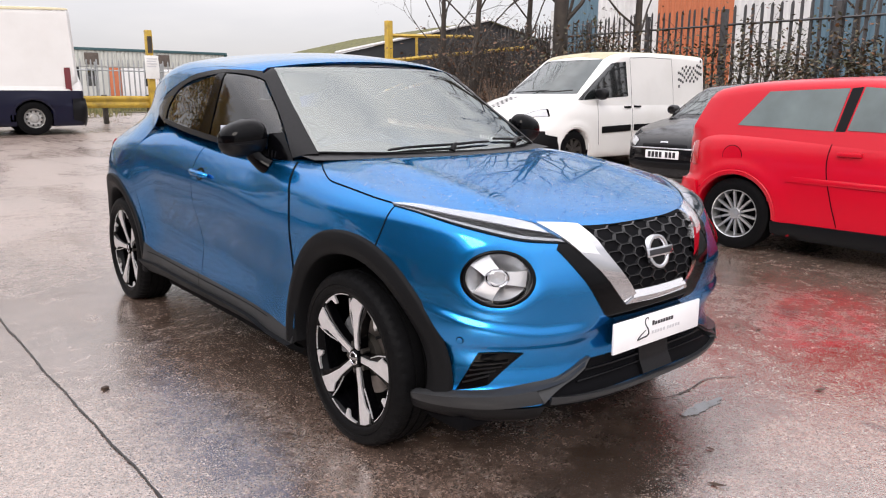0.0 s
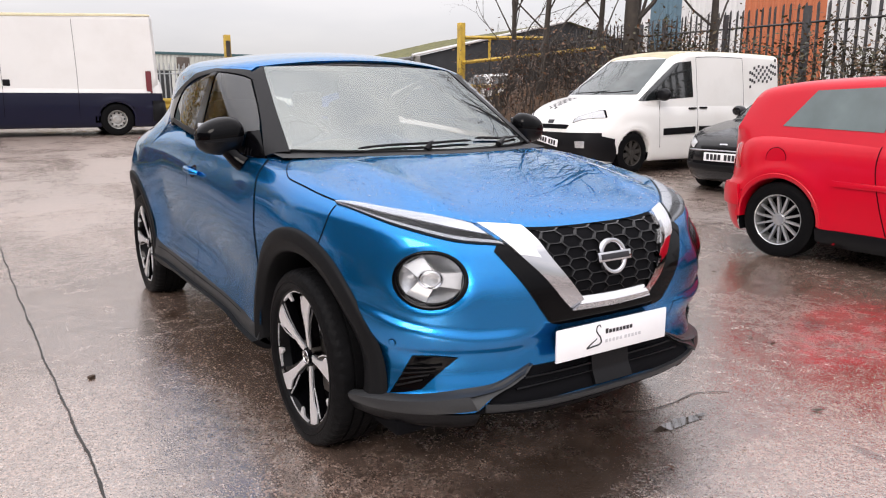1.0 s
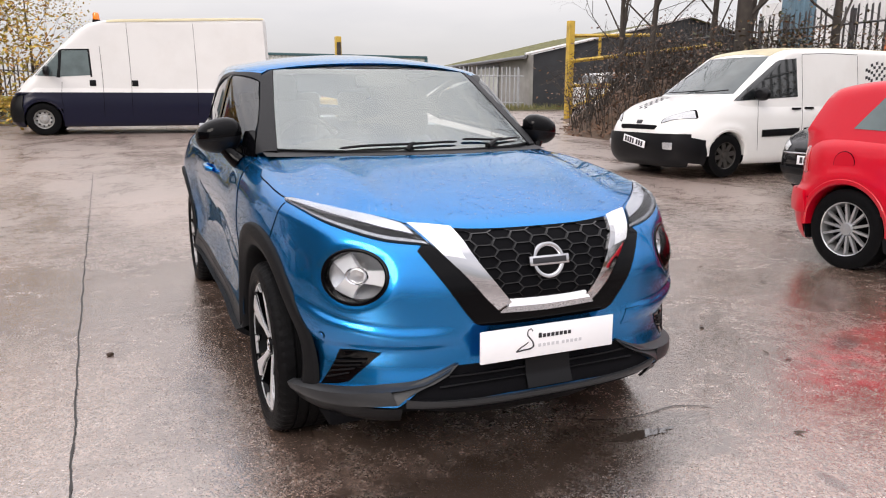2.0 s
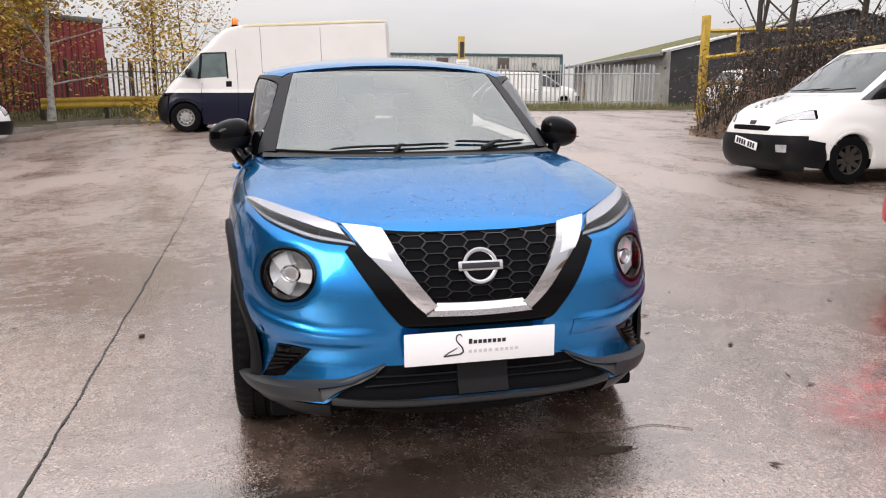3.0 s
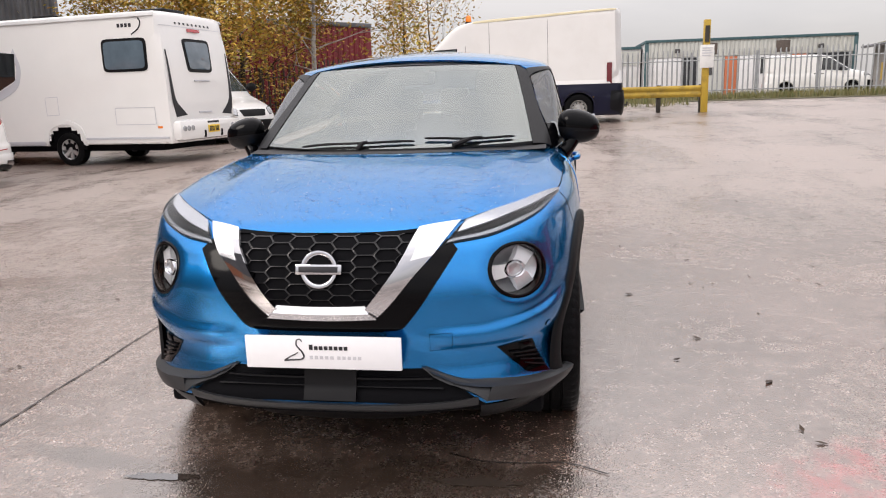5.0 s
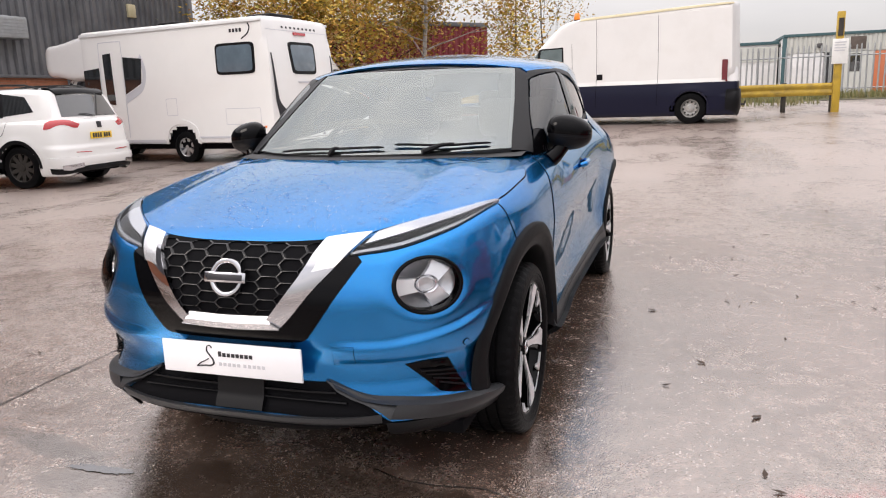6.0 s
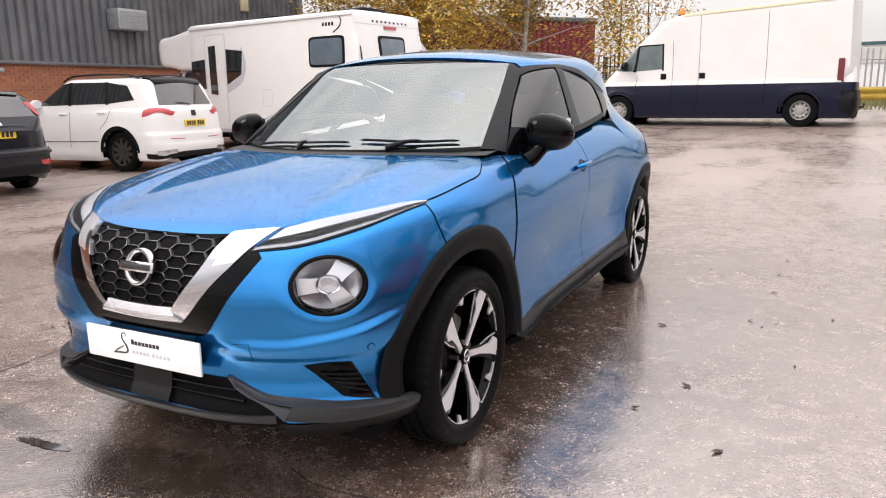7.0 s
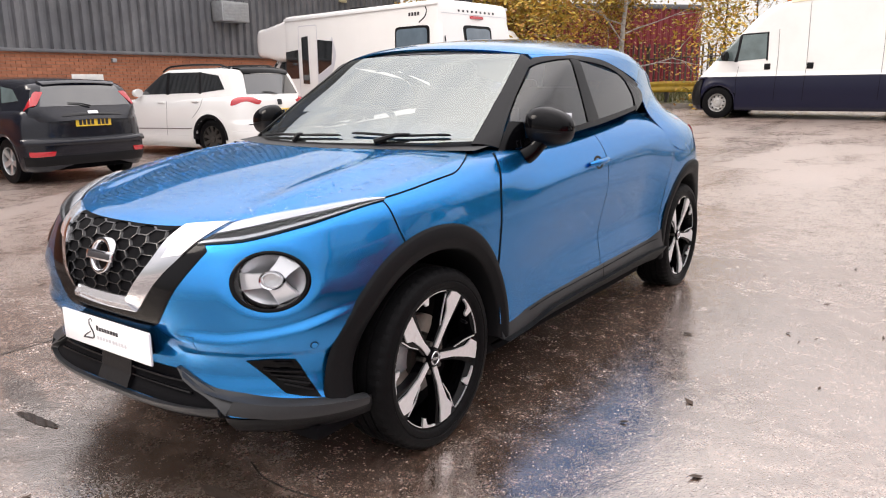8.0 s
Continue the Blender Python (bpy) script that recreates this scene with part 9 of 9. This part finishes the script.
    for sgn, q in both(join(*[strip(box_f, e(l), 0.012, 0.004, 30) for l in ([(3.42, 1.02), (3.42, 1.36), (3.72, 1.37), (3.72, 1.02), (3.42, 1.01)], [(5.05, 0.80), (5.05, 1.12), (5.95, 1.12), (5.95, 0.80), (5.05, 0.80)])])):
        part("hatch_line", q, M["ink_grey"], home)
    for sgn, q in both(patch(box_f, e([(0.98, 2.78), (6.1, 2.80)]), e([(0.98, 2.83), (6.1, 2.85)]), 30, 4, 0.03, 0.03)):
        part("awning_rail", q, M["white_wall"], home)
    for sgn, q in both(patch(box_f, e([(1.0, 0.50), (3.3, 0.50)]), e([(1.0, 0.44), (3.3, 0.44)]), 20, 4, 0.012, 0.02)):
        part("skirt_moulding", q, M["ink_grey"], home)
    for sgn, q in both(patch(box_f, e([(4.3, 0.56), (6.2, 0.56)]), e([(4.3, 0.52), (6.2, 0.52)]), 20, 4, 0.012, 0.02)):
        part("skirt_moulding", q, M["ink_grey"], home)
    # rear bar characters as plain bars, and the sweep mark
    for sgn in (1, -1):
        mk = (lambda q: q) if sgn > 0 else flipped
        for k in range(4):
            y = 5.30 + k * 0.085
            part("print_bar", mk(patch(box_f, e([(y, 2.62), (y, 2.69)]), e([(y + 0.06, 2.62), (y + 0.06, 2.69)]), 2, 3, 0.004, 0)), M["ink"], home)
        part("sweep_mark", mk(strip(box_f, e([(5.60, 2.48), (5.78, 2.60), (5.82, 2.70), (5.78, 2.78)]), 0.03, 0.004, 20)), M["ink"], home)
        part("side_marker", mk(patch(box_f, e([(5.98, 0.72), (5.98, 0.76)]), e([(6.08, 0.72), (6.08, 0.76)]), 3, 4, 0.008, 0.01)), M["amber"], home)
    r = lambda pts: [(x, 6.3, z) for x, z in pts]
    rw = part("rear_window", patch(box_f, r([(-0.42, 1.78), (-0.46, 2.44)]), r([(0.42, 1.78), (0.46, 2.44)]), 20, 24, 0.012, 0.012, corner=9), M["black"], home, "rear window with black frame")
    part("pane", patch(box_f, r([(-0.36, 1.84), (-0.40, 2.38)]), r([(0.36, 1.84), (0.40, 2.38)]), 20, 24, 0.024, 0.006, None, False, 0.01, corner=9), M["blind"], rw)
    for k in range(9):
        x = -0.62 + k * 0.14
        part("print_bar", patch(box_f, r([(x, 2.71), (x, 2.755)]), r([(x + 0.060, 2.71), (x + 0.060, 2.755)]), 3, 3, 0.004, 0), M["ink"], home)
    part("roof_seam", strip(box_f, r([(-1.08, 2.665), (1.08, 2.665)]), 0.012, 0.004, 24), M["ink_grey"], home)
    for k in range(7):
        part("print_bar", box(-0.21 + k * 0.06, -0.168 + k * 0.06, 6.455, 6.464, 0.775, 0.815), M["ink"], home)
    for x in (-0.30, 0.30):
        part("bumper_slot", box(x - 0.035, x + 0.035, 6.44, 6.466, 0.50, 0.64, 0.01), M["gap"], home)
    part("brake_light", patch(box_f, r([(-0.20, 2.58), (-0.20, 2.64)]), r([(0.20, 2.58), (0.20, 2.64)]), 4, 8, 0.03, 0.03), M["red_lens"], home)
    for z, w in ((1.60, 0.26), (0.98, 0.22)):
        part("rear_handle", patch(box_f, r([(-w, z), (-w, z + 0.03)]), r([(w, z), (w, z + 0.03)]), 4, 8, 0.02, 0.02), M["ink_grey"], home)
    for s in (1, -1):
        mk = (lambda q: q) if s > 0 else flipped
        part("corner_graphic", mk(patch(box_f, r([(0.62, 0.95), (0.96, 1.30), (1.02, 2.2)]), r([(0.98, 0.92), (1.06, 1.30), (1.05, 2.2)]), 20, 5, 0.006, 0.004)), M["ink"], home)
    bumper = part("rear_bumper", box(-1.10, 1.10, 6.22, 6.46, 0.46, 0.86, 0.09), M["white_clean"], home, "moulded rear bumper with round lamps")
    for x in (-0.98, -0.85, -0.72, 0.72, 0.85, 0.98):
        part("round_lamp", moved(lathe([(0.0, 0.055), (0.02, 0.05), (0.026, 0.0)], 18, "y"), pose(x, 6.455, 0.70)), M["lamp_clear"], bumper)
    plate_bars(home, pose(0, 6.47, 0.66, 0, 0, 180), 0.40, 0.15, M["plate_yellow"])
    part("arch_panel", patch(box_f, e([(3.28, 0.46), (3.40, 0.78), (3.80, 0.92), (4.20, 0.78), (4.32, 0.46)]), e([(3.36, 0.42), (3.46, 0.72), (3.80, 0.83), (4.14, 0.72), (4.24, 0.42)]), 30, 5, 0.02, 0.02), M["white_clean"], home)
    part("arch_well", box(-1.05, 1.05, 3.40, 4.20, 0.32, 0.85), M["gap"], home)
    part("chassis", box(-0.9, 0.9, 0.6, 5.9, 0.28, 0.46), M["gap"], home)
    part("front_bumper", patch(cab_l, [(x, -0.95 + 0.25 * abs(x) ** 3, 0.62) for x in np.linspace(-0.95, 0.95, 9)], [(x, -0.95 + 0.25 * abs(x) ** 3, 0.30) for x in np.linspace(-0.95, 0.95, 9)], 30, 6, 0.02, 0.02), M["black"], home)
    for x in (-0.55, 0.35):
        part("roof_vent", box(x, x + 0.4, 3.0, 3.5, 2.88, 2.99, 0.03), M["clad"], home)
    part("roof_box", box(-0.3, 0.45, 5.2, 5.85, 2.88, 3.02, 0.03), M["black"], home)
    wheel = road_wheel(home, 0.33, 0.22, 0.20, 7, M["alloy"])
    wheel.matrix_basis = pose(0.97, 0, 0.33)
    for x, y, rz in ((0.97, 3.80, 0), (-0.97, 0, 180), (-0.97, 3.80, 180)):
        again(wheel, pose(x, y, 0.33, 0, 0, rz) @ pose(0, 0, 0, 30), home)
    return home


M["blind"] = shader("window_with_pale_blind", (0.10, 0.135, 0.165), 0.06, coat=0.6, grain=0.15, grain_scale=4)
build_motorhome()

# --- bricks of the workshop wall, those nearest the yard as pieces
bw, bh, gap_b = 0.215, 0.065, 0.010
bme = mesh_of("brick", *box(-0.014, 0.012, -bw / 2, bw / 2, -bh / 2, bh / 2), M["brick"], False)
singles, rv, rf = 0, [], []
rng = random.Random(9)
for j in range(29):
    z = 0.04 + j * (bh + gap_b)
    for i in range(-40, 90):
        y = i * (bw + gap_b) + (0.1125 if j % 2 else 0)
        if y < -9 or y > 20.1:
            continue
        proud = rng.uniform(-0.002, 0.003)
        if 20 <= j < 29 and 5.0 < y < 12.4 and singles < 300:
            o = new("brick", bme)
            o.parent = work
            o.matrix_basis = pose(WX - 0.006 + proud, y, z)
            singles += 1
        else:
            v, f = box(WX - 0.02, WX + 0.006 + proud, y - bw / 2, y + bw / 2, z - bh / 2, z + bh / 2)
            n = len(rv)
            rv += v
            rf += [tuple(k + n for k in q) for q in f]
tagged(part("brick_courses", (rv, rf), M["brick"], work, smooth=False), "", "", "", "stuff")
